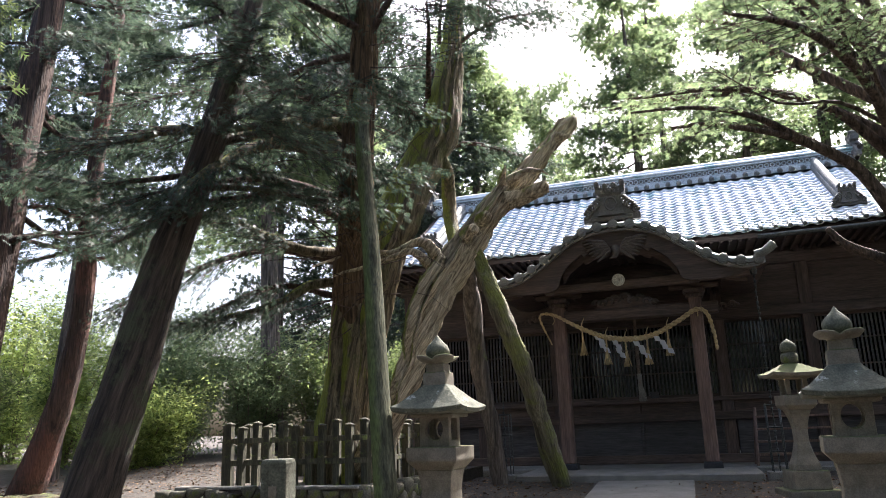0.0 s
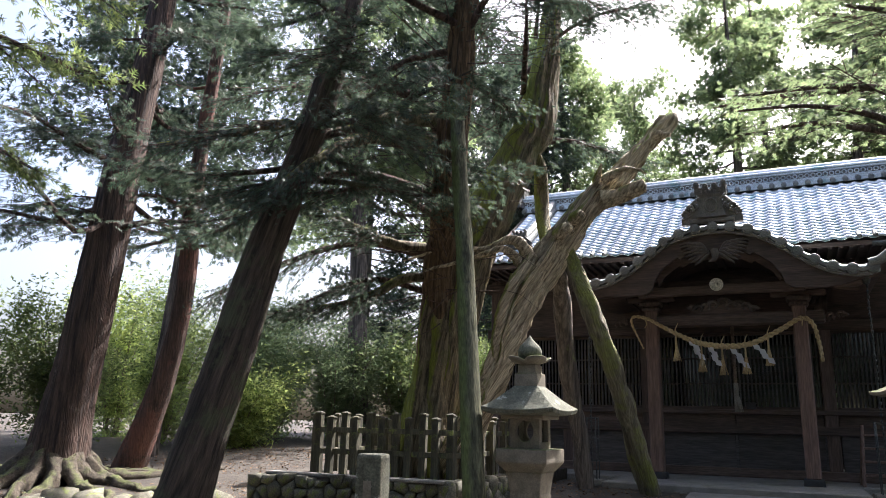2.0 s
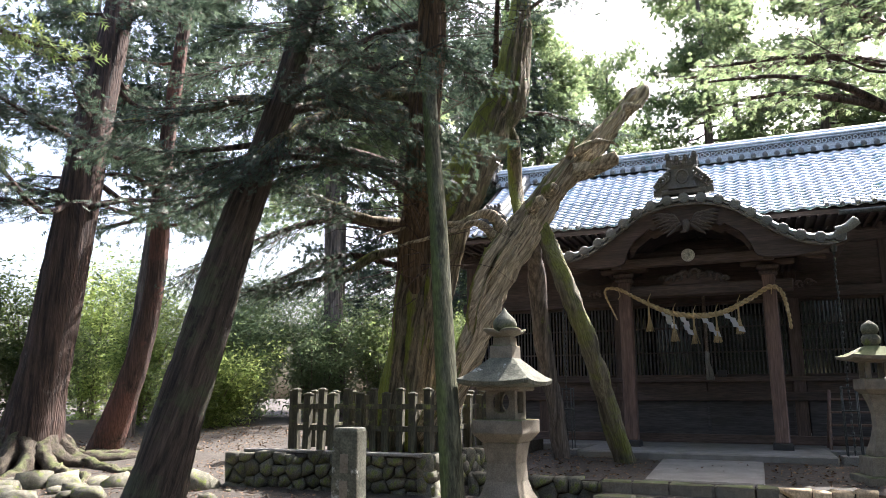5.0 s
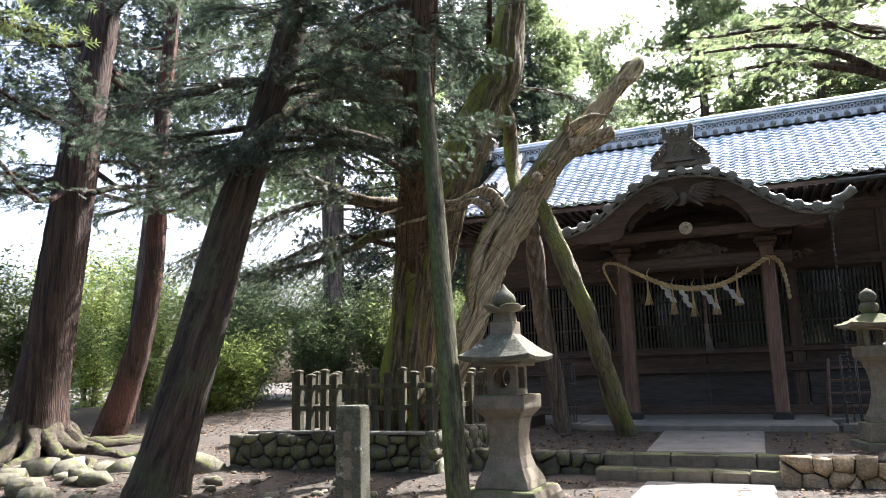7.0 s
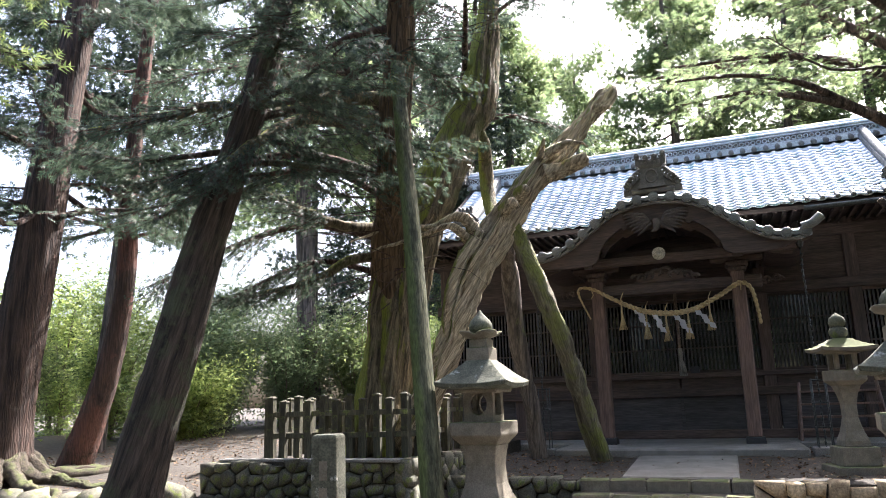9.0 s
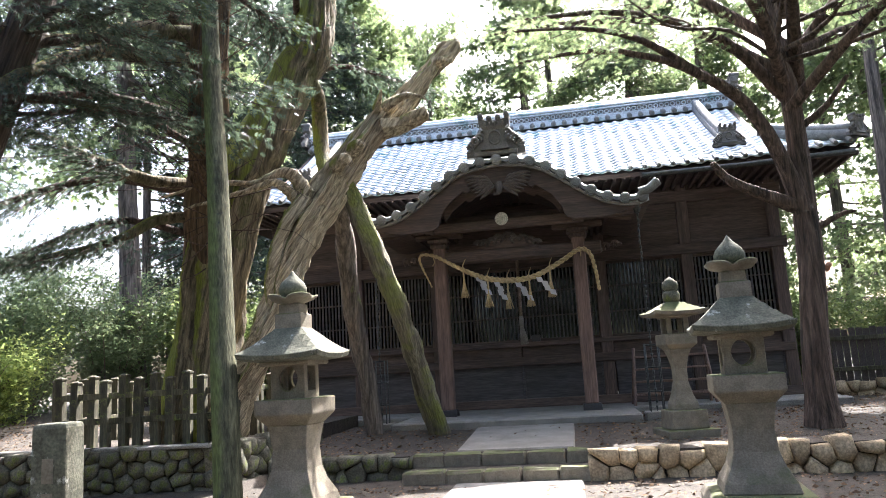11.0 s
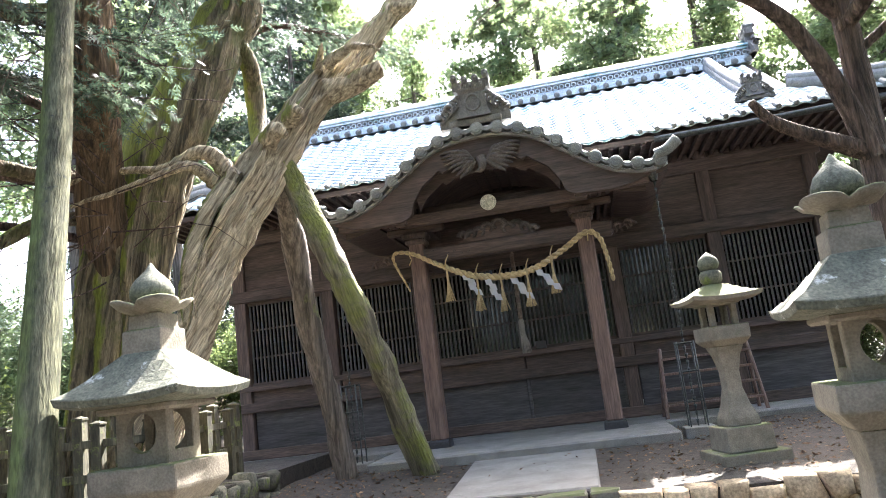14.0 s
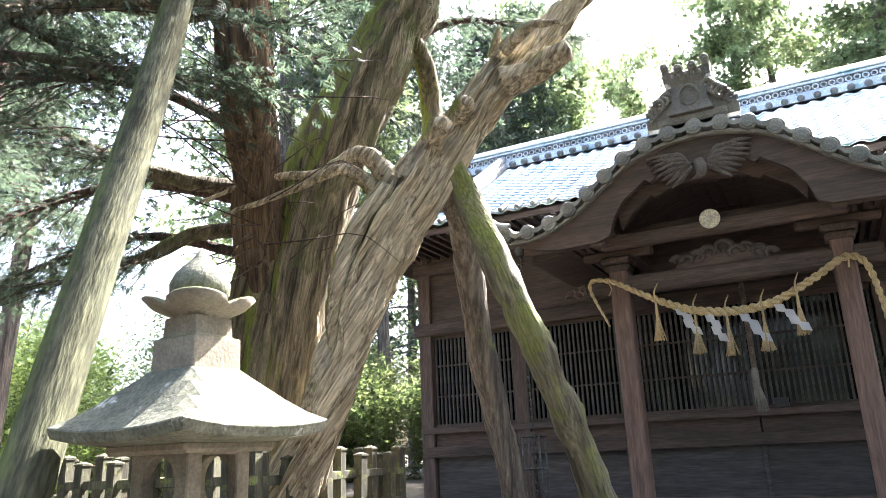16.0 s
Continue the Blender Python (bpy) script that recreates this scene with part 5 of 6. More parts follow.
# ---- wooden step ladder against the hall ----
def trestle():
    g = thing("step_ladder", "dark wooden step ladder standing beside the porch", "ladder", (2.9, 0.75, 0.75))
    for y0, y1 in ((-0.28, 0.0), (0.3, 0.02)):
        for sx in (-1, 1):
            rod("rail", [(sx * 0.74, y0, 0.0), (sx * 0.70, (y0 + y1) / 2, 0.55), (sx * 0.66, y1, 1.08)], 0.03, M_PILLAR, g, 6)
        for k in range(4):
            u = 0.18 + 0.22 * k
            y = y0 + (y1 - y0) * u
            part("rung", boxed(-0.73 + 0.07 * u, 0.73 - 0.07 * u, y - 0.03, y + 0.03, 1.08 * u - 0.018, 1.08 * u + 0.018, 0.004), M_PILLAR, g)


trestle()


# ---- trees ----
def grow(trunk, n, u0, u1, length, rise, rng, az=None, spread=6.28, taper=0.6, thick=0.22):
    """Boughs from a trunk path (rows x, y, z, r): smooth rows of x, y, z, r."""
    out = []
    for i in range(n):
        u = u0 + (u1 - u0) * (i + rng.rand()) / n
        q = u * (len(trunk) - 1)
        k = min(int(q), len(trunk) - 2)
        p = trunk[k] + (trunk[k + 1] - trunk[k]) * (q - k)
        a = (az if az is not None else 0) + (rng.rand() - 0.5) * spread
        L = length * (1 - taper * (u - u0) / max(1e-3, u1 - u0)) * (0.7 + 0.6 * rng.rand())
        r = max(0.012, min(p[3] * thick * 1.6, 0.02 + 0.014 * L))
        d = np.array((math.cos(a), math.sin(a)))
        side = np.array((-d[1], d[0])) * rng.randn() * 0.12 * L
        pts = [(p[0], p[1], p[2], r)]
        for f, dz in ((0.3, rise * 0.5), (0.65, rise * 0.8), (1.0, rise * 0.6)):
            pts.append((p[0] + d[0] * L * f + side[0] * f * f, p[1] + d[1] * L * f + side[1] * f * f, p[2] + dz * L + 0.05 * rng.randn() * L, r * (1 - 0.85 * f)))
        out.append(smooth_path(pts, 10))
    return out


def dress(boughs, rng, twigs=8, sprays=7, size=0.3, reach=0.4, start=0.25, droop=0.25, jit=0.05):
    """Twigs along the boughs and a flat spray of leaves at each step of a twig."""
    pos, dirs, siz, tw = [], [], [], []
    for b in boughs:
        L = np.linalg.norm(b[-1, :3] - b[0, :3])
        for k in range(twigs):
            u = start + (1 - start) * (k + rng.rand()) / twigs
            q = u * (len(b) - 1)
            i = min(int(q), len(b) - 2)
            p = (b[i] + (b[i + 1] - b[i]) * (q - i))[:3]
            d = b[i + 1, :3] - b[i, :3]
            d = d / max(1e-6, np.linalg.norm(d))
            a = (1 if rng.rand() < 0.5 else -1) * (0.3 + 0.9 * rng.rand())
            c, s = math.cos(a), math.sin(a)
            d = np.array((d[0] * c - d[1] * s, d[0] * s + d[1] * c, d[2] * 0.4 - droop * rng.rand()))
            tl = reach * min(L, 4.0) * (1 - 0.5 * u) * (0.6 + 0.7 * rng.rand())
            e = p + d * tl + np.array((0, 0, -0.12 * tl))
            tw.append((p, e))
            f = (np.arange(sprays) + rng.rand(sprays)) / sprays
            pos.append(p + (e - p) * f[:, None] + rng.randn(sprays, 3) * jit)
            w = rng.randn(sprays, 3) * 0.55
            w[:, 2] = w[:, 2] * 0.5 - droop
            dirs.append(d + w)
            siz.append(size * (0.65 + 0.7 * rng.rand(sprays)))
    return np.vstack(pos), np.vstack(dirs), np.concatenate(siz), tw


def twig_arrays(tw, r):
    n = len(tw)
    P = np.array([p for p, e in tw])
    E = np.array([e for p, e in tw])
    D = E - P
    A = np.cross(D, np.array((0.3, 0.2, 1.0)))
    A /= np.maximum(np.linalg.norm(A, axis=1), 1e-6)[:, None]
    B = np.cross(D, A)
    B /= np.maximum(np.linalg.norm(B, axis=1), 1e-6)[:, None]
    V = np.zeros((n, 6, 3))
    for k in range(3):
        a = 2.094 * k
        off = A * math.cos(a) + B * math.sin(a)
        V[:, k] = P + off * r
        V[:, 3 + k] = E + off * r * 0.35
    F = np.array([(0, 1, 4, 3), (1, 2, 5, 4), (2, 0, 3, 5)])[None] + (np.arange(n) * 6)[:, None, None]
    return V.reshape(-1, 3), F.reshape(-1, 4)


def gnarl(item, amp, scale, seed):
    """Uneven lumps and hollows pushed along the surface."""
    V, F = item
    o = Vector((seed * 7.3, 1.7, 4.1))
    out = np.array([v + np.array(noise.noise_vector(Vector((v[0] * scale, v[1] * scale, v[2] * scale * 0.45)) + o)) * amp + np.array(noise.noise_vector(Vector((v[0], v[1], v[2] * 0.5)) * scale * 3 + o)) * amp * 0.4 for v in V])
    return out, F


def tree(name, label, trunk_pts, seed, boughs=(), bough_mat=None, bark=None, leaf=None, segs=36, flute=0.085, template=None, base=None, extra=(), twig_r=0.008, roots=0, flat=0.6, bare=0, bseg=7, low=-9.0, root_mat=None, **kw):
    """A trunk, limbs and a crown of sprays. boughs: calls of grow by argument tuples; extra: limb rows of their own."""
    r = np.random.RandomState(seed)
    bark, leaf, template = bark or M_BARK, leaf or M_LEAF, template if template is not None else SPRAY
    base = base or trunk_pts[0][:3]
    g = thing(name, label, "tree", base)
    off = -Vector(base)
    tr = smooth_path(trunk_pts, 60)
    items = [tube_arrays(tr[:, :3], tr[:, 3], segs, 0.02, seed, flute, 0.0)]
    for i in range(roots):
        a = 6.28 * (i + 0.5 * r.rand()) / roots
        R0, L = trunk_pts[0][3], 1.1 + 1.7 * r.rand()
        x, y, z = base
        rows, h = [(x + math.cos(a) * R0 * 0.3, y + math.sin(a) * R0 * 0.3, z + 0.9, R0 * 0.22), (x + math.cos(a) * R0 * 1.05, y + math.sin(a) * R0 * 1.05, z + 0.32, R0 * 0.20)], a
        for f in (0.35, 0.7, 1.0):
            h += 0.35 * r.randn()
            rx, ry = rows[-1][0] + math.cos(h) * L * 0.34, rows[-1][1] + math.sin(h) * L * 0.34
            rows.append((rx, ry, float(ground_height(rx, ry)) + 0.07 * (1 - f), 0.14 * (1 - 0.6 * f)))
        V, F = gnarl(limb(rows, 14, 34, 0.09, 0.16, i), 0.07, 4.5, i)
        ob = part("root", quad_mesh("root", V, F, root_mat or bark), None, g, "mossy surface root")
        ob.location = off
    V, F = join_arrays(items)
    ob = part("trunk", quad_mesh("trunk", V, F, bark), None, g)
    ob.location = off
    limbs, items = [], []
    for b in boughs:
        limbs += grow(tr, *b[:5], r, *b[5:])
    for k, e in enumerate(extra):
        q = smooth_path(e, 16)
        V, F = tube_arrays(q[:, :3], np.maximum(q[:, 3], 0.006), 9, 0.05, seed + 50 + k, 0.06)
        ob = part("limb", quad_mesh("limb", V, F, bark), None, g)
        ob.location = off
        if k >= bare:
            limbs.append(q)
    for k, b in enumerate(limbs):
        items.append(tube_arrays(b[:, :3], np.maximum(b[:, 3], 0.006), bseg, 0.06, seed + k))
    pos, dirs, siz, tw = dress(limbs, r, **kw)
    ok = pos[:, 2] > low
    pos, dirs, siz, tw = pos[ok], dirs[ok], siz[ok], [q for q in tw if q[1][2] > low]
    items.append(twig_arrays(tw, twig_r))
    V, F = join_arrays(items)
    ob = tagged(part("branchwork", quad_mesh("branchwork", V, F, bough_mat or bark), None, g), kind="stuff")
    ob.location = off
    V, F = scatter(template, pos, dirs, siz, r, flat)
    ob = part("crown", np_mesh("crown", V, F, leaf), None, g)
    ob.location = off
    return g


def old_tree():
    """The ancient tree in the fenced bed: a twin trunk and a long bleached leaning bough."""
    g = thing("ancient_tree", "ancient gnarled twin-trunk tree with a bleached leaning dead bough", "tree", (-4.5, -3.6, 0.84))
    off = -Vector((-4.5, -3.6, 0.84))

    def add(name, items, mat, label=""):
        V, F = join_arrays(items)
        ob = part(name, quad_mesh(name, V, F, mat), None, g, label)
        ob.location = off
        return ob
    base = limb([(-4.50, -3.60, 0.6, 0.78), (-4.47, -3.62, 1.4, 0.60), (-4.40, -3.62, 2.3, 0.50), (-4.33, -3.60, 3.2, 0.46), (-4.28, -3.55, 4.0, 0.40)], 72, 70, 0.015, 0.26, 3, 0.12)
    add("trunk", [gnarl(base, 0.10, 1.8, 1)], M_OLD, "furrowed mossy trunk")
    left = limb([(-4.50, -3.55, 2.4, 0.38), (-4.36, -3.75, 3.6, 0.33), (-4.10, -4.25, 4.7, 0.28), (-3.80, -4.75, 5.25, 0.27), (-3.58, -5.05, 5.9, 0.28), (-3.35, -5.4, 6.7, 0.26), (-3.1, -5.7, 8.2, 0.22), (-2.9, -5.8, 10.0, 0.17), (-2.8, -5.8, 12.5, 0.10)], 56, 80, 0.015, 0.20, 5, 0.1)
    right = limb([(-4.30, -3.60, 2.4, 0.38), (-4.16, -3.58, 3.6, 0.38), (-3.93, -3.45, 4.6, 0.41), (-3.64, -3.36, 5.3, 0.43), (-3.38, -3.22, 6.0, 0.38), (-3.12, -3.05, 6.6, 0.36), (-2.88, -2.9, 7.2, 0.34), (-2.7, -2.6, 9.0, 0.22), (-2.5, -2.3, 11.5, 0.12)], 56, 80, 0.015, 0.22, 6, 0.1)
    add("stem", [gnarl(left, 0.08, 2.0, 2)], M_REDSTEM, "reddish stem")
    add("stem", [gnarl(right, 0.09, 2.0, 3)], M_OLD, "mossy grey stem")
    third = limb([(-2.95, -3.1, 6.75, 0.08), (-2.84, -2.75, 6.4, 0.12), (-2.92, -2.4, 6.0, 0.135), (-2.86, -2.5, 5.4, 0.13), (-2.62, -2.95, 4.8, 0.12), (-2.45, -3.4, 4.5, 0.10)], 18, 30, 0.05, 0.1, 3)
    add("hanging_stem", [third], M_OLD)
    snag = limb([(-4.05, -3.95, 0.75, 0.349), (-3.72, -4.02, 1.4, 0.249), (-3.38, -4.06, 2.1, 0.195), (-3.17, -4.06, 2.55, 0.195), (-3.0, -3.98, 3.0, 0.216), (-2.86, -3.86, 3.5, 0.241), (-2.66, -3.74, 3.98, 0.257), (-2.40, -3.58, 4.45, 0.241), (-2.10, -3.36, 4.95, 0.224), (-1.68, -3.18, 5.5, 0.199), (-1.28, -2.92, 6.05, 0.178), (-0.88, -2.62, 6.62, 0.158), (-0.58, -2.40, 7.05, 0.133), (-0.45, -2.3, 7.25, 0.042)], 84, 170, 0.016, 0.30, 9, 0.35)
    extra = [limb([(-1.6, -3.25, 5.45, 0.16), (-1.25, -3.2, 5.52, 0.145), (-0.95, -3.25, 5.60, 0.125), (-0.86, -3.26, 5.62, 0.115)], 18, 20, 0.04, 0.18, 2),
             limb([(-1.66, -3.3, 5.75, 0.08), (-1.60, -3.38, 5.92, 0.05), (-1.56, -3.40, 6.06, 0.01)], 8),
             limb([(-1.5, -3.4, 5.75, 0.09), (-1.2, -3.5, 5.85, 0.06), (-0.95, -3.5, 5.84, 0.03), (-0.8, -3.5, 5.72, 0.01)], 8),
             limb([(-2.0, -3.55, 5.05, 0.12), (-1.85, -3.7, 5.12, 0.08), (-1.8, -3.75, 5.04, 0.03)], 8),
             limb([(-2.25, -3.75, 4.75, 0.12), (-2.05, -3.85, 4.85, 0.09), (-1.95, -3.85, 4.75, 0.05)], 8),
             limb([(-0.75, -2.6, 6.75, 0.10), (-0.55, -2.65, 6.72, 0.05), (-0.47, -2.66, 6.70, 0.04)], 8),
             limb([(-2.65, -3.8, 4.35, 0.13), (-2.9, -4.0, 4.68, 0.085), (-3.4, -4.1, 4.55, 0.055), (-4.0, -4.25, 4.55, 0.04), (-4.7, -4.5, 4.35, 0.015)], 9, 30, 0.1),
             limb([(-2.8, -3.85, 4.25, 0.10), (-3.05, -4.1, 4.50, 0.06), (-3.6, -4.25, 4.36, 0.04), (-4.3, -4.5, 4.15, 0.02)], 9, 30, 0.1),
             limb([(-2.62, -3.9, 4.4, 0.08), (-2.68, -4.0, 4.0, 0.06), (-2.74, -4.05, 3.6, 0.02)], 8),
             limb([(-2.9, -3.95, 4.1, 0.08), (-3.0, -4.0, 3.7, 0.05), (-3.08, -4.05, 3.4, 0.02)], 8),
             limb([(-2.62, -3.95, 4.25, 0.13), (-2.86, -4.10, 3.95, 0.10), (-3.02, -4.18, 3.5, 0.10), (-3.12, -4.18, 3.0, 0.09), (-3.2, -4.15, 2.6, 0.04)], 16, 30, 0.05, 0.15, 4)]
    bough = add("dead_bough", [gnarl(snag, 0.10, 2.4, 4)], M_SNAG, "bleached twisted dead bough")
    for k, e in enumerate(extra):
        ob = part("spur", quad_mesh("spur", *gnarl(e, 0.03, 5.0, k), M_SNAG), None, bough)
    # living boughs with drooping sprays
    r = np.random.RandomState(12)
    rows = [
        [(-3.88, -4.8, 6.63, 0.20), (-4.52, -5.5, 6.50, 0.18), (-5.11, -6.0, 6.18, 0.16), (-5.09, -6.9, 5.90, 0.14), (-5.39, -7.3, 5.83, 0.12), (-5.91, -7.6, 5.65, 0.10), (-6.7, -8.2, 5.36, 0.03)],
        [(-4.01, -4.7, 6.30, 0.19), (-4.44, -5.4, 6.13, 0.16), (-4.73, -5.8, 6.09, 0.14), (-4.97, -6.3, 5.77, 0.12), (-4.86, -7.1, 5.22, 0.10), (-4.96, -7.6, 4.80, 0.03)],
        [(-4.50, -3.8, 4.74, 0.16), (-4.92, -4.6, 4.64, 0.14), (-5.19, -5.0, 4.78, 0.11), (-5.73, -5.8, 5.08, 0.03)],
        [(-4.4, -3.9, 4.15, 0.14), (-4.75, -4.4, 4.05, 0.12), (-5.05, -4.8, 3.75, 0.10), (-5.5, -5.3, 3.5, 0.07), (-6.3, -5.8, 3.35, 0.02)],
        [(-4.4, -3.8, 4.5, 0.13), (-5.4, -4.6, 4.7, 0.10), (-6.3, -5.4, 4.3, 0.07), (-7.2, -6.2, 3.6, 0.02)],
        [(-4.3, -3.9, 5.6, 0.13), (-5.2, -5.0, 5.8, 0.10), (-6.0, -6.2, 5.4, 0.06), (-6.7, -7.2, 4.9, 0.02)],
        [(-4.3, -3.9, 5.2, 0.11), (-4.7, -5.2, 5.4, 0.08), (-5.0, -6.5, 5.0, 0.05), (-5.4, -7.5, 4.6, 0.02)],
        [(-4.5, -3.9, 3.9, 0.10), (-5.2, -4.8, 4.0, 0.07), (-6.0, -5.8, 3.4, 0.02)],
        [(-4.1, -4.1, 6.4, 0.12), (-4.2, -5.3, 6.9, 0.09), (-4.3, -6.8, 6.8, 0.05), (-4.2, -8.0, 6.6, 0.02)],
        [(-4.0, -4.1, 6.9, 0.12), (-5.2, -4.6, 7.6, 0.09), (-6.6, -5.2, 7.6, 0.05), (-8.0, -5.6, 7.4, 0.02)],
        [(-3.8, -4.1, 7.8, 0.10), (-3.6, -5.4, 8.3, 0.07), (-3.4, -6.9, 8.2, 0.02)],
        [(-3.3, -2.7, 6.6, 0.12), (-2.6, -2.4, 7.0, 0.08), (-1.8, -2.2, 6.8, 0.05), (-1.2, -1.8, 6.6, 0.02)],
        # from here on: high boughs added out of view to shade pole and lantern
        [(-3.1, -5.7, 8.2, 0.10), (-2.2, -5.1, 8.9, 0.08), (-1.2, -4.5, 9.1, 0.05), (-0.2, -4.0, 8.9, 0.02)],
        [(-3.0, -5.8, 9.0, 0.10), (-2.4, -5.0, 9.9, 0.08), (-1.6, -3.9, 10.2, 0.05), (-1.0, -3.0, 10.2, 0.02)],
        [(-3.0, -5.8, 9.4, 0.10), (-2.0, -5.6, 10.0, 0.08), (-0.9, -5.2, 10.3, 0.05), (0.1, -4.8, 10.2, 0.02)],
        [(-2.9, -5.8, 9.8, 0.10), (-1.8, -4.7, 10.8, 0.08), (-0.8, -3.6, 11.2, 0.05), (0.0, -2.6, 11.2, 0.02)],
        [(-3.1, -5.7, 8.6, 0.10), (-2.0, -5.3, 8.7, 0.08), (-1.0, -5.3, 8.7, 0.05), (0.2, -5.3, 8.6, 0.02)],
        [(-3.1, -5.7, 8.8, 0.10), (-2.6, -4.6, 9.3, 0.08), (-2.0, -3.6, 9.4, 0.05), (-1.6, -2.9, 9.3, 0.02)],
        [(-3.2, -5.6, 7.6, 0.10), (-2.4, -6.0, 8.2, 0.08), (-1.2, -6.2, 8.5, 0.05), (-0.3, -6.2, 8.3, 0.02)],
    ]
    limbs = [smooth_path(e, 16) * np.array((1, 1, 1, 0.62)) for e in rows]
    for st, n in ((smooth_path([(-3.5, -5.4, 6.4, 0.28), (-3.1, -5.7, 8.2, 0.24), (-2.9, -5.8, 10.0, 0.18), (-2.8, -5.8, 12.5, 0.10)], 20), 16), (smooth_path([(-3.5, -2.2, 7.4, 0.27), (-3.2, -2.0, 9.2, 0.22), (-2.8, -1.9, 11.5, 0.12)], 20), 5)):
        limbs += grow(st, n, 0.1, 1.0, 3.2, 0.15, r)
    for b in limbs[:4]:
        add("bough", [gnarl(tube_arrays(b[:, :3], np.maximum(b[:, 3], 0.006), 14, 0.07, 4, 0.12), 0.04, 3.5, 6)], M_OLD, "long crooked living bough")
    items = [tube_arrays(b[:, :3], np.maximum(b[:, 3], 0.006), 8, 0.08, k) for k, b in enumerate(limbs[4:])]
    for k in range(90):
        u = r.rand()
        p = np.array((-4.2, -3.9, 3.4)) * (1 - u) + np.array((-3.3, -5.6, 7.6)) * u
        a, L = r.rand() * 6.28, 0.7 + 1.3 * r.rand()
        d = np.array((math.cos(a), math.sin(a) - 0.3, 0.5 * r.randn()))
        bend = r.randn(3) * 0.25 * L
        items.append(limb([(*p, 0.011), (*(p + d * L * 0.35 + bend * 0.6), 0.008), (*(p + d * L * 0.7 + bend), 0.005), (*(p + d * L + bend * 0.7 + np.array((0, 0, -0.2 * L))), 0.003)], 4, 8, 0))
    pos, dirs, siz, tw = dress(limbs, r, twigs=42, sprays=26, size=0.10, reach=0.44, start=0.42, droop=0.35)
    items.append(twig_arrays(tw, 0.009))
    tagged(add("branchwork", items, M_BARK), kind="stuff")
    V, F = scatter(SPRAY, pos, dirs, siz, r, 0.6)
    ob = part("crown", np_mesh("crown", V, F, M_LEAF), None, g, "dark green scale-leaf sprays")
    ob.location = off


old_tree()


def prop_log(pts, label, seed, mat):
    V, F = gnarl(limb(pts, 20, 50, 0.03, 0.10, seed), 0.05, 3.4, seed)
    g = thing("prop_log", label, "prop", pts[0][:3], group="props under the leaning bough")
    ob = part("log", quad_mesh("log", V, F, mat), None, g)
    ob.location = -Vector(pts[0][:3])


prop_log([(-2.36, -1.55, 0.45, 0.17), (-2.44, -1.75, 1.5, 0.155), (-2.56, -2.0, 2.6, 0.15), (-2.58, -2.3, 3.9, 0.16), (-2.5, -2.9, 4.6, 0.13), (-2.4, -3.4, 4.9, 0.1)], "rough grey log propping up the dead bough", 2, M_GREYLOG)
prop_log([(-1.16, -1.80, 0.45, 0.18), (-1.36, -2.18, 1.4, 0.165), (-1.47, -2.60, 2.1, 0.158), (-1.53, -2.95, 2.6, 0.155), (-1.66, -3.2, 3.1, 0.155), (-1.84, -3.35, 3.65, 0.155), (-2.03, -3.38, 4.2, 0.15), (-2.2, -3.45, 4.7, 0.12)], "green mossy log propping up the dead bough", 4, M_PROP)


def support_pole():
    p = [(-1.69, -8.41, 0.1, 0.12), (-2.1, -7.71, 2.0, 0.115), (-2.5, -7.0, 3.8, 0.11), (-2.79, -6.54, 5.0, 0.105), (-3.15, -5.92, 6.6, 0.10)]
    V, F = limb(p, 14, 30, 0.012, 0.02, 4)
    g = thing("support_pole", "weathered grey-green wooden pole leaning against a bough", "pole", (-1.69, -8.41, 0.2))
    ob = part("pole", quad_mesh("pole", V, F, M_POLE), None, g)
    ob.location = (1.69, 8.41, -0.2)


support_pole()

CONIFER = "tall cypress with red-brown furrowed bark and dark sprays"
tree("cypress_tree", "cypress trunk with spreading roots and shaggy red-brown bark", [(-11.4, -5.4, 0.3, 0.74), (-11.33, -5.4, 0.9, 0.56), (-11.25, -5.4, 1.7, 0.46), (-11.12, -5.37, 2.7, 0.41), (-10.95, -5.3, 4.7, 0.38), (-10.8, -5.2, 7.0, 0.34), (-10.6, -5.0, 10.0, 0.26), (-10.2, -4.9, 16.0, 0.12)], 21, boughs=((28, 0.60, 1.0, 3.5, -0.03),), roots=15, root_mat=M_ROOT, twigs=25, sprays=13, size=0.18, reach=0.48)
tree("cypress_tree", "leaning cypress trunk with red patches of bare bark", [(-11.66, -3.5, 0.4, 0.36), (-11.2, -3.5, 1.5, 0.28), (-10.82, -3.5, 2.6, 0.235), (-10.58, -3.5, 3.8, 0.195), (-10.52, -3.5, 5.0, 0.19), (-10.58, -3.5, 6.3, 0.17), (-10.4, -3.4, 10.0, 0.13), (-10.2, -3.3, 13.0, 0.07)], 22, bark=M_REDBARK, boughs=((16, 0.60, 1.0, 2.6, -0.03),), twigs=22, sprays=12, size=0.18, reach=0.48)
tree("cypress_tree", "leaning cypress trunk with grey-brown bark", [(-6.38, -7.5, 0.05, 0.46), (-6.25, -7.45, 0.7, 0.36), (-6.1, -7.36, 1.5, 0.33), (-5.9, -7.25, 2.4, 0.31), (-5.62, -7.1, 3.8, 0.285), (-5.38, -6.98, 4.7, 0.245), (-5.13, -6.88, 5.6, 0.225), (-4.86, -6.75, 6.8, 0.215), (-4.5, -6.5, 9.5, 0.16), (-4.2, -6.3, 14.0, 0.08)], 23, bark=M_MOSSBARK, boughs=((24, 0.58, 1.0, 3.0, -0.03),), twigs=26, sprays=16, size=0.16, reach=0.5)
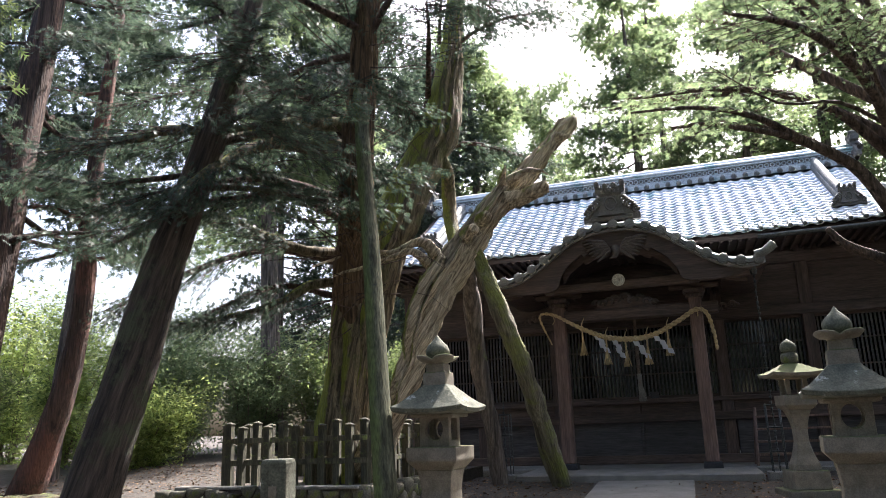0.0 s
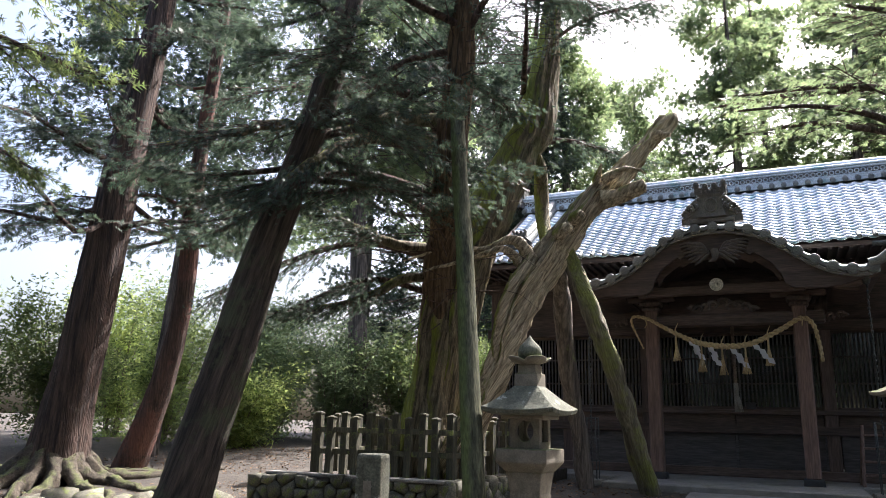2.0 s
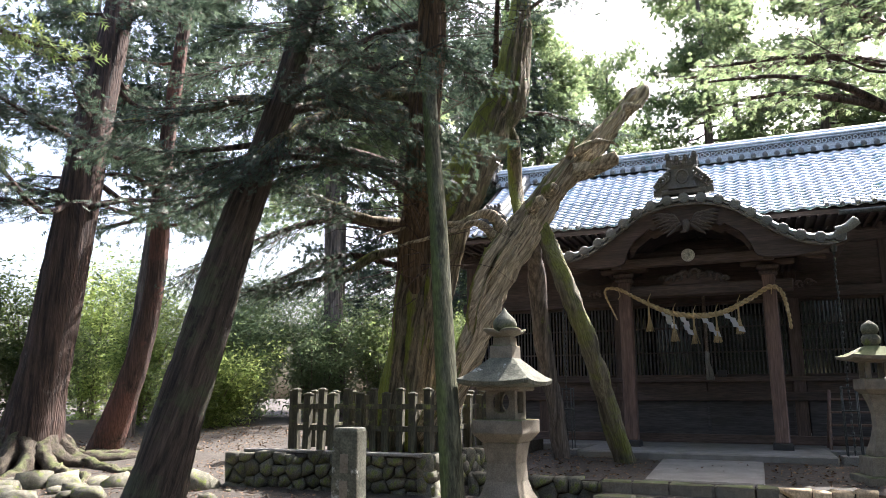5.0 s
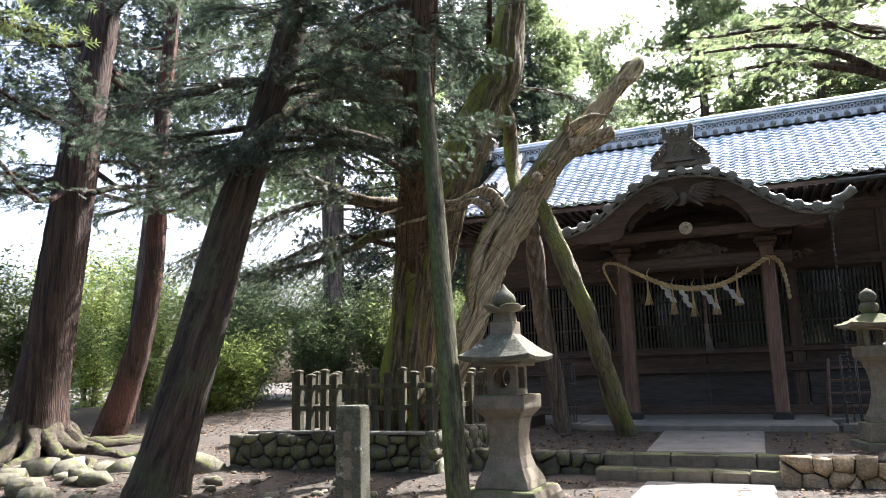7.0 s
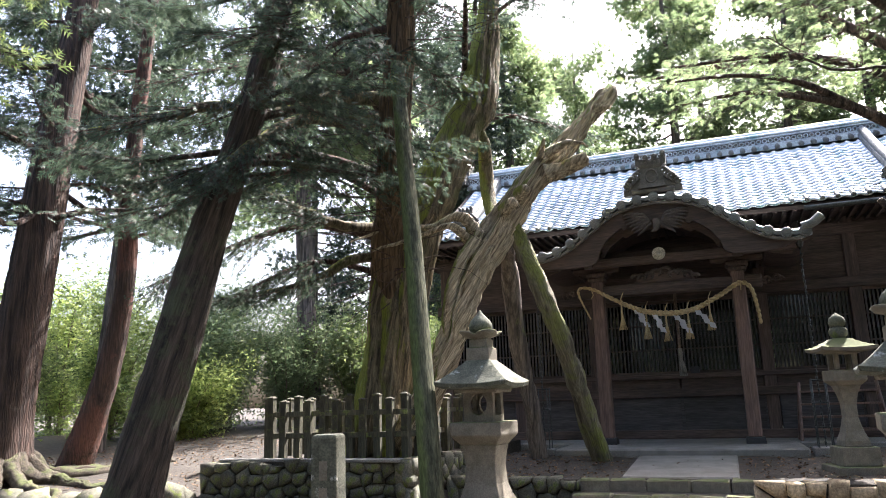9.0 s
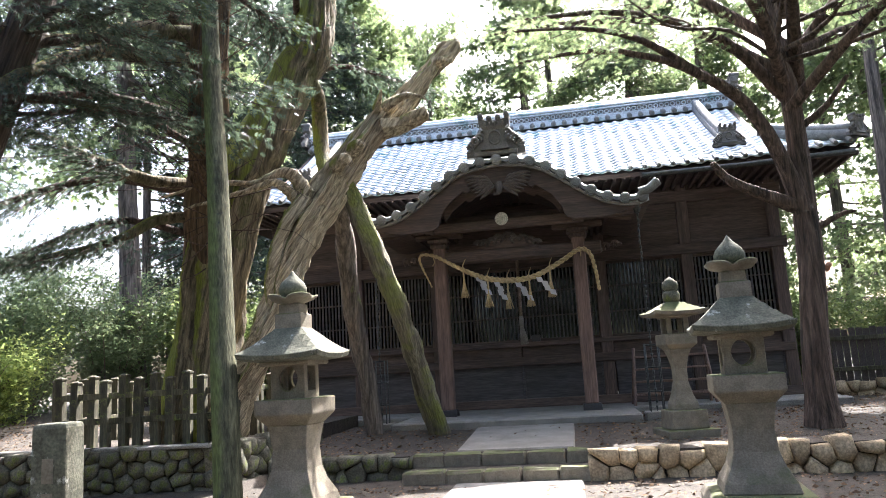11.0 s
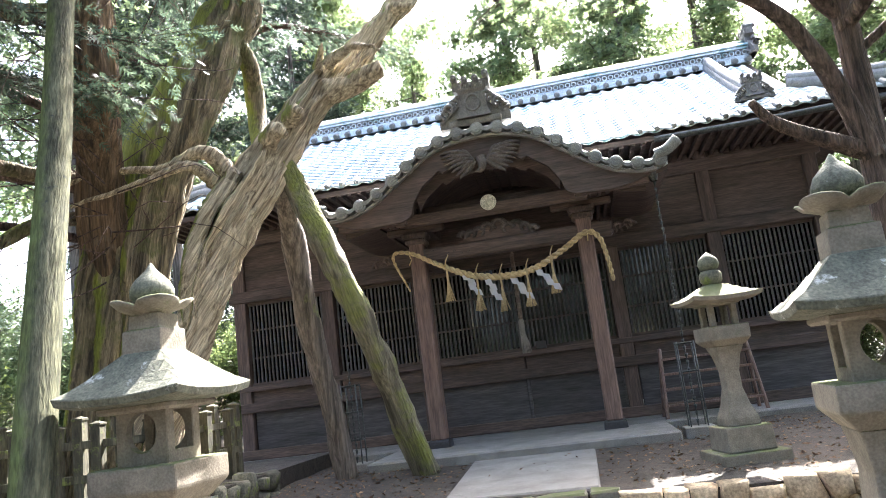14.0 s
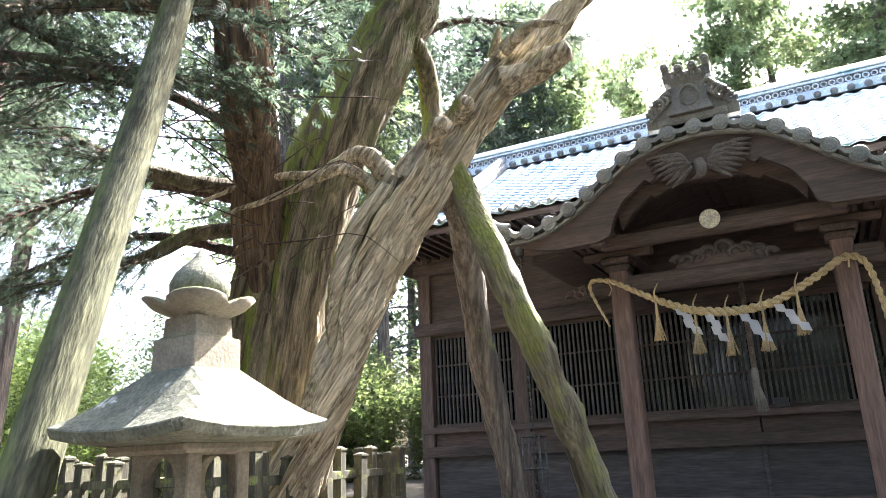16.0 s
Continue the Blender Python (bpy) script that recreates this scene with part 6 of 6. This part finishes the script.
tree("cypress_tree", "cypress with a forked trunk and bright green crown near the eaves", [(4.45, -2.85, 0.35, 0.292), (4.45, -2.85, 0.9, 0.206), (4.48, -2.83, 1.7, 0.176), (4.58, -2.8, 2.75, 0.168), (4.62, -2.75, 3.7, 0.159), (4.66, -2.7, 4.8, 0.133), (4.64, -2.7, 5.6, 0.125), (4.54, -2.7, 6.3, 0.112), (4.6, -2.5, 8.5, 0.103), (4.7, -2.4, 12.0, 0.052)], 24, leaf=M_LEAFB, bark=M_RBARK, boughs=((22, 0.73, 1.0, 4.4, 0.10, -1.6, 4.6),), twigs=22, sprays=13, size=0.15, jit=0.10, reach=0.4, droop=0.08, start=0.3, bare=4, low=6.05,
     extra=([(4.53, -2.8, 3.69, 0.12), (3.97, -2.9, 3.94, 0.09), (3.56, -3.0, 4.15, 0.07), (3.33, -3.1, 4.40, 0.045)],
            [(4.70, -2.8, 3.33, 0.05), (5.02, -2.9, 3.50, 0.038), (5.21, -3.0, 3.53, 0.02)],
            [(4.70, -2.7, 4.9, 0.06), (5.09, -2.8, 5.17, 0.049), (5.42, -2.9, 5.58, 0.03)],
            [(4.60, -2.8, 3.6, 0.14), (4.40, -2.85, 4.33, 0.12), (4.18, -2.95, 4.84, 0.105), (3.89, -3.1, 5.27, 0.092), (3.54, -3.3, 5.51, 0.08), (2.84, -3.7, 5.78, 0.055), (2.07, -4.2, 5.85, 0.035)],
            [(3.2, -3.5, 5.68, 0.06), (2.4, -4.0, 6.05, 0.045), (1.6, -4.4, 6.15, 0.03), (0.7, -4.7, 6.1, 0.015)],
            [(3.56, -3.3, 5.51, 0.08), (2.9, -3.0, 6.1, 0.06), (1.8, -2.8, 6.5, 0.04), (0.6, -2.7, 6.5, 0.015)],
            [(4.6, -2.7, 5.4, 0.10), (3.6, -3.2, 6.3, 0.07), (2.2, -3.4, 6.8, 0.05), (0.6, -3.4, 6.9, 0.02)],
            [(4.6, -2.7, 5.6, 0.10), (3.9, -4.2, 6.3, 0.07), (3.0, -5.4, 6.6, 0.05), (2.0, -6.2, 6.6, 0.02)],
            [(4.6, -2.7, 5.8, 0.10), (3.2, -2.3, 7.0, 0.07), (1.6, -2.2, 7.3, 0.05), (0.2, -2.4, 7.2, 0.02)],
            [(4.6, -2.7, 5.2, 0.10), (5.4, -3.8, 6.0, 0.07), (6.0, -5.0, 6.3, 0.04), (6.4, -6.2, 6.3, 0.02)],
            [(4.6, -2.7, 6.0, 0.10), (5.8, -2.2, 6.6, 0.07), (7.0, -2.2, 6.9, 0.03)],
            [(4.9, -2.3, 5.6, 0.12), (4.6, -3.6, 6.8, 0.09), (4.2, -5.2, 7.3, 0.06), (3.6, -6.8, 7.4, 0.02)],
            [(4.9, -2.3, 6.0, 0.10), (3.8, -3.4, 7.4, 0.08), (2.6, -4.6, 8.0, 0.05), (1.6, -5.6, 8.0, 0.02)],
            [(4.9, -2.2, 6.2, 0.10), (6.0, -3.4, 7.3, 0.07), (7.2, -4.8, 7.5, 0.02)],
            [(4.9, -2.2, 6.4, 0.10), (3.2, -1.9, 8.0, 0.08), (2.6, -2.2, 8.5, 0.05), (1.9, -2.5, 8.6, 0.02)],
            # high limbs, mostly above the view, added to dapple the path
            [(5.0, -2.1, 7.0, 0.10), (3.4, -3.4, 8.4, 0.08), (2.0, -4.4, 8.8, 0.05), (0.6, -5.2, 8.7, 0.02)],
            [(5.0, -2.1, 7.4, 0.10), (3.4, -2.9, 8.9, 0.08), (1.8, -3.4, 9.3, 0.05), (0.4, -3.6, 9.2, 0.02)],
            [(5.0, -2.1, 7.8, 0.10), (3.6, -3.4, 9.6, 0.08), (2.0, -4.4, 10.0, 0.05), (0.6, -5.0, 10.0, 0.02)],
            [(5.0, -2.1, 7.6, 0.10), (3.8, -4.0, 8.9, 0.08), (2.4, -5.6, 9.2, 0.05), (1.0, -7.0, 9.0, 0.02)]))

def coarse_template():
    v, f = [], []
    for x, a, ln, w in ((0, 0.0, 1.0, 0.16), (0.15, 0.8, 0.7, 0.15), (0.25, -0.8, 0.7, 0.15)):
        c, s_, o = math.cos(a), math.sin(a), len(v)
        for p, q in ((ln * 0.1, w), (ln, 0), (ln * 0.1, -w)):
            px, py = x + p * c - q * s_, p * s_ + q * c
            v.append((px, py, -0.2 * px * px - 0.1 * abs(py)))
        f.append((o, o + 1, o + 2))
    return np.array(v), np.array(f)


BIG_SPRAYS = coarse_template()


tree("cypress_tree", "cypress whose low bright branch overhangs the clearing", [(-7.4, -14.2, 0.1, 0.4), (-7.3, -14.1, 3.0, 0.3), (-7.1, -14.0, 6.0, 0.26), (-6.9, -13.9, 12.0, 0.1)], 25, leaf=M_LEAFM, boughs=((16, 0.5, 1.0, 3.0, 0.0),), twigs=32, sprays=15, size=0.15, reach=0.3,
     extra=([(-7.2, -14.1, 4.2, 0.1), (-6.0, -13.1, 4.7, 0.07), (-4.9, -12.1, 4.75, 0.04), (-4.1, -11.4, 4.45, 0.015)],
            [(-7.2, -14.1, 4.8, 0.1), (-6.2, -12.9, 5.5, 0.07), (-5.2, -11.8, 5.7, 0.04), (-4.4, -11.0, 5.5, 0.015)],
            [(-7.2, -14.1, 3.8, 0.1), (-6.6, -12.8, 4.2, 0.07), (-6.0, -11.6, 4.3, 0.04), (-5.6, -10.8, 4.1, 0.015)]))


def background_tree(x, y, h, r, seed, leaf, first=0.25, length=2.6, bark=None, size=0.38, twigs=14, template=None):
    z = float(ground_height(x, y)) - 0.1
    k = np.random.RandomState(seed)
    lx, ly = k.randn(2) * 0.03 * h
    tree("forest_tree", CONIFER, [(x, y, z, r * 1.3), (x + lx * 0.2, y + ly * 0.2, z + h * 0.2, r), (x + lx * 0.6, y + ly * 0.6, z + h * 0.6, r * 0.7), (x + lx, y + ly, z + h, r * 0.15)], seed, boughs=((int(h * 2.4), first, 1.0, length, -0.12),), bark=bark or M_BARKG, leaf=leaf, segs=9, bseg=4, flute=0.04, flat=0.3, template=template or BIG_SPRAYS, twigs=twigs, sprays=9, size=size, reach=0.45, twig_r=0.012, jit=0.28)


bg = np.random.RandomState(31)
FOREST = [(-12.35, 6.8, 20, 0.33), (-18.7, 0.0, 17, 0.13), (-13.7, -1.0, 14, 0.20), (-8.0, 20.0, 22, 0.3), (-11.2, 26.0, 24, 0.25), (-0.2, 22.0, 24, 0.3), (3.9, 21.0, 23, 0.28), (8.0, 21.0, 25, 0.3), (14.0, 14.0, 20, 0.28), (13.5, 5.0, 17, 0.26), (8.76, 4.6, 14, 0.2), (17.0, 8.5, 19, 0.3), (16.5, 1.5, 16, 0.3), (12.5, 18.0, 22, 0.25), (-25.0, -6.0, 16, 0.3), (-24.0, -11.0, 15, 0.3), (-4.6, 30.0, 17, 0.2), (-13.0, 23.0, 22, 0.26), (-17.0, 21.5, 20, 0.24), (-9.6, 16.5, 20, 0.22), (-6.2, 26.0, 22, 0.24), (6.2, 27.0, 28, 0.3), (-19.0, 18.0, 19, 0.24), (1.6, 27.0, 27, 0.3), (-16.0, 27.0, 20, 0.28), (-11.2, 9.8, 20, 0.2)]
for i, (x, y, h, r) in enumerate(FOREST):
    first = 0.48 if i == 0 else 0.6 if i == len(FOREST) - 1 else 0.75 if i == 10 else 0.52 if i in (1, 2) else 0.42 if x < -10 and y < 10 else 0.5 if x > 8 and y < 12 else 0.22
    # trees behind the hall get the paler leaf, in place of haze
    background_tree(x, y, h, r, 100 + i, M_LEAFB if (y > 16 and x > -7) or x > 8 or i % 3 == 0 else M_LEAF, first + 0.1 * bg.rand(), (1.9 if h < 18 else 2.4 if h < 20 else 3.8) + 0.9 * bg.rand(), size=0.22 if i in (1, 2) else 0.27 if x < -8 else 0.27 if h < 20 else 0.33, twigs=22 if i in (1, 2) else 24 if h < 20 else 28)


# unseen wood behind and beside the walker: closes the place, keeps skylight off the hall
for i, (x, y, h) in enumerate(((-14, -14, 15), (-16, -20, 16), (-8, -21, 16), (-1, -23, 17), (5, -21, 16), (11, -18, 16), (13, -11, 15), (16, -5, 15), (10, -8.5, 14), (-5, -27, 17), (9, -27, 17), (2, -30, 18))):
    background_tree(x, y, h, 0.3, 200 + i, M_LEAF, 0.12, 4.6, None, 0.9, 5)


def shrub(x, y, h, w, seed, leaf=None):
    """Understorey bush: thin stems and many small leaves in uneven clumps."""
    r = np.random.RandomState(seed)
    z = float(ground_height(x, y)) - 0.05
    g = thing("shrub", "leafy green understorey shrub at the wood's edge", "shrub", (x, y, z), group="shrubs at the wood's edge")
    stems, pos = [], []
    for i in range(16):
        a, k = r.rand() * 6.28, r.rand()
        top = np.array((math.cos(a) * w * k, math.sin(a) * w * k, h * (0.5 + 0.6 * r.rand())))
        stems.append(smooth_path([(0.2 * math.cos(a), 0.2 * math.sin(a), 0, 0.02), (top[0] * 0.5, top[1] * 0.5, top[2] * 0.6, 0.013), (top[0], top[1], top[2], 0.004)], 6))
        for c in range(11):
            f = 0.15 + 0.85 * r.rand()
            cen = stems[-1][min(5, int(f * 6)), :3] + r.randn(3) * np.array((0.3, 0.3, 0.2)) * w * 0.4
            pos.append(cen + r.randn(72, 3) * (0.16 + 0.2 * r.rand()))
    P = np.vstack(pos)
    P[:, 2] = np.abs(P[:, 2])
    V, F = join_arrays([tube_arrays(s[:, :3], s[:, 3], 5) for s in stems])
    tagged(part("branchwork", quad_mesh("branchwork", V, F, M_TWIG), None, g), kind="stuff")
    d = r.randn(len(P), 3)
    d[:, 2] = d[:, 2] * 0.5 - 0.2
    V, F = scatter(SMALL_LEAF, P, d, 0.08 + 0.09 * r.rand(len(P)), r, 0.4)
    part("foliage", np_mesh("foliage", V, F, leaf or M_LEAFY), None, g)


SHRUBS = [(-14.5, 3.8, 3.4), (-16.0, 1.5, 3.6), (-17.2, -1.0, 3.8), (-12.6, 5.8, 3.0), (-18.5, -3.5, 3.6), (-10.8, 7.4, 2.6), (-9.0, 8.8, 2.8), (-13.6, 2.0, 1.8), (-19.0, 2.5, 4.2), (-15.5, 6.0, 4.0), (-7.4, 10.5, 3.0), (-18.0, -6.0, 3.4), (-5.5, 12.0, 3.2), (11.5, 9.0, 2.6), (-21.5, -2.0, 4.0), (-20.0, 5.5, 4.5), (-9.4, 15.0, 4.5), (-6.6, 16.0, 4.5), (8.2, 10.5, 2.4), (9.8, 7.8, 2.0), (-11.6, 9.6, 3.0), (-13.6, 8.6, 3.4), (-20.5, -7.0, 3.2), (-22.5, -4.5, 3.5), (-17.6, 8.5, 3.8)]
for i, (x, y, h) in enumerate(SHRUBS):
    # far-left shrubs: their shade is put in by the darker M_LEAFM
    shrub(x, y, h * 1.15, 1.7 + 0.12 * (i % 5), 300 + i, M_LEAFM if x > -11.8 or (x < -16.5 and y < 0) else M_LEAFB if i % 3 == 0 else M_LEAFY)


# ---- plank fence and stones beyond the right-hand tree ----
def plank_fence(a, b, z, h):
    a, b = np.array(a, float), np.array(b, float)
    L = np.linalg.norm(b - a)
    f = thing("plank_fence", "weathered dark plank fence on a stone footing", "fence", (a[0], a[1], z), math.degrees(math.atan2(b[1] - a[1], b[0] - a[0])))
    me = bpy.data.meshes.new("plank")
    bm = boxed(-0.062, 0.062, -0.012, 0.012, 0, h, 0.004)
    bm.to_mesh(me)
    bm.free()
    me.materials.append(M_CARVE)
    for i in range(int(L / 0.135)):
        p = new("plank", me)
        p.parent = f
        p.matrix_basis = pose(0.07 + i * 0.135, 0.01 * (i % 3), 0.02 * math.sin(i * 2.3), 0, 0.4 * math.sin(i * 5.1), 0)
    for zz in (0.22, 0.78):
        part("rail", boxed(0, L, -0.06, -0.012, h * zz, h * zz + 0.09, 0.006), M_FENCE, f)
    for x in np.arange(0, L + 0.1, 1.6):
        part("post", boxed(x - 0.05, x + 0.05, -0.10, -0.02, -0.1, h + 0.08, 0.008), M_FENCE, f)


plank_fence((6.5, 3.0), (13.5, 1.6), 0.86, 1.15)
stone_wall("fence_footing", "low rough stone footing under the plank fence", (6.4, 2.9), (13.5, 1.5), 0.45, 0.90, 0.24, M_WALLSTONE, 17)


# ---- litter on the ground ----
def litter():
    r = np.random.RandomState(77)
    n = 34000
    x, y = r.uniform(-14, 9, n), r.uniform(-12, 3, n)
    keep = ~((x > -2.15) & (x < 2.15) & (y > -1.52)) & ~((x > -7.3) & (x < -3.1) & (y > -5.7)) & ~((np.abs(y + 4.3) < 0.5) & (x > -3.3))
    keep &= ~((x > -0.65) & (x < 1.1) & (r.rand(n) < 0.8))
    x, y = x[keep], y[keep]
    z = ground_height(x, y) + 0.022
    d = r.randn(len(x), 3)
    d[:, 2] *= 0.15
    V, F = scatter(LEAF, np.stack([x, y, z], -1), d, 0.025 + 0.055 * r.rand(len(x)), r, 0.75)
    tagged(new("leaf_litter", np_mesh("leaf_litter", V, F, M_LITTER)), "dry brown leaves and needles strewn over the soil", "leaf litter", kind="stuff")
    items = []
    for i in range(260):
        px, py = r.uniform(-12, 8), r.uniform(-11.5, -5)
        a, L = r.rand() * 6.28, 0.1 + 0.35 * r.rand()
        pz = float(ground_height(px, py)) + 0.02
        items.append(tube_arrays(np.array([(px, py, pz), (px + L * 0.5 * math.cos(a), py + L * 0.5 * math.sin(a), pz + 0.01), (px + L * math.cos(a + 0.3), py + L * math.sin(a + 0.3), pz)]), np.array((0.006, 0.005, 0.003)), 4))
    V, F = join_arrays(items)
    tagged(new("fallen_twigs", quad_mesh("fallen_twigs", V, F, M_TWIG)), "thin dry twigs fallen on the soil", "twigs", kind="stuff")
    for i in range(90):
        px, py = r.uniform(-12.5, -2.2), r.uniform(-9.0, -5.9)
        st = new("loose_stone", STONES[M_MOSS.name][i % 9])
        k = 0.07 + 0.16 * r.rand() ** 2
        st.matrix_basis = pose(px, py, float(ground_height(px, py)) + k * 0.2, 0, 0, 360 * r.rand()) @ Matrix.Diagonal((k * 1.3, k, k * 0.7, 1))
        tagged(st, "small loose stone lying on the soil", "stone", "loose stones on the soil")


litter()


# ---- pruned stubs on the right-hand tree ----
M_CUT = material("cut_wood", (0.42, 0.20, 0.12), (0.55, 0.30, 0.19), 20, 0.8, 0.2, vary=0.05)
for (x, y, z), d, rr in (((4.66, -2.62, 3.35), (-0.10, -0.20, 0.08), 0.03), ((4.80, -2.75, 2.75), (-0.02, -0.17, 0.05), 0.042)):
    st = rod("pruned_stub", [(x, y, z), (x + d[0] * 0.6, y + d[1] * 0.6, z + d[2] * 0.6), (x + d[0], y + d[1], z + d[2])], rr, M_CUT, None, 10)
    tagged(st, "pale orange sawn branch stub on the trunk", "branch stub", "pruned stubs on the trunk")
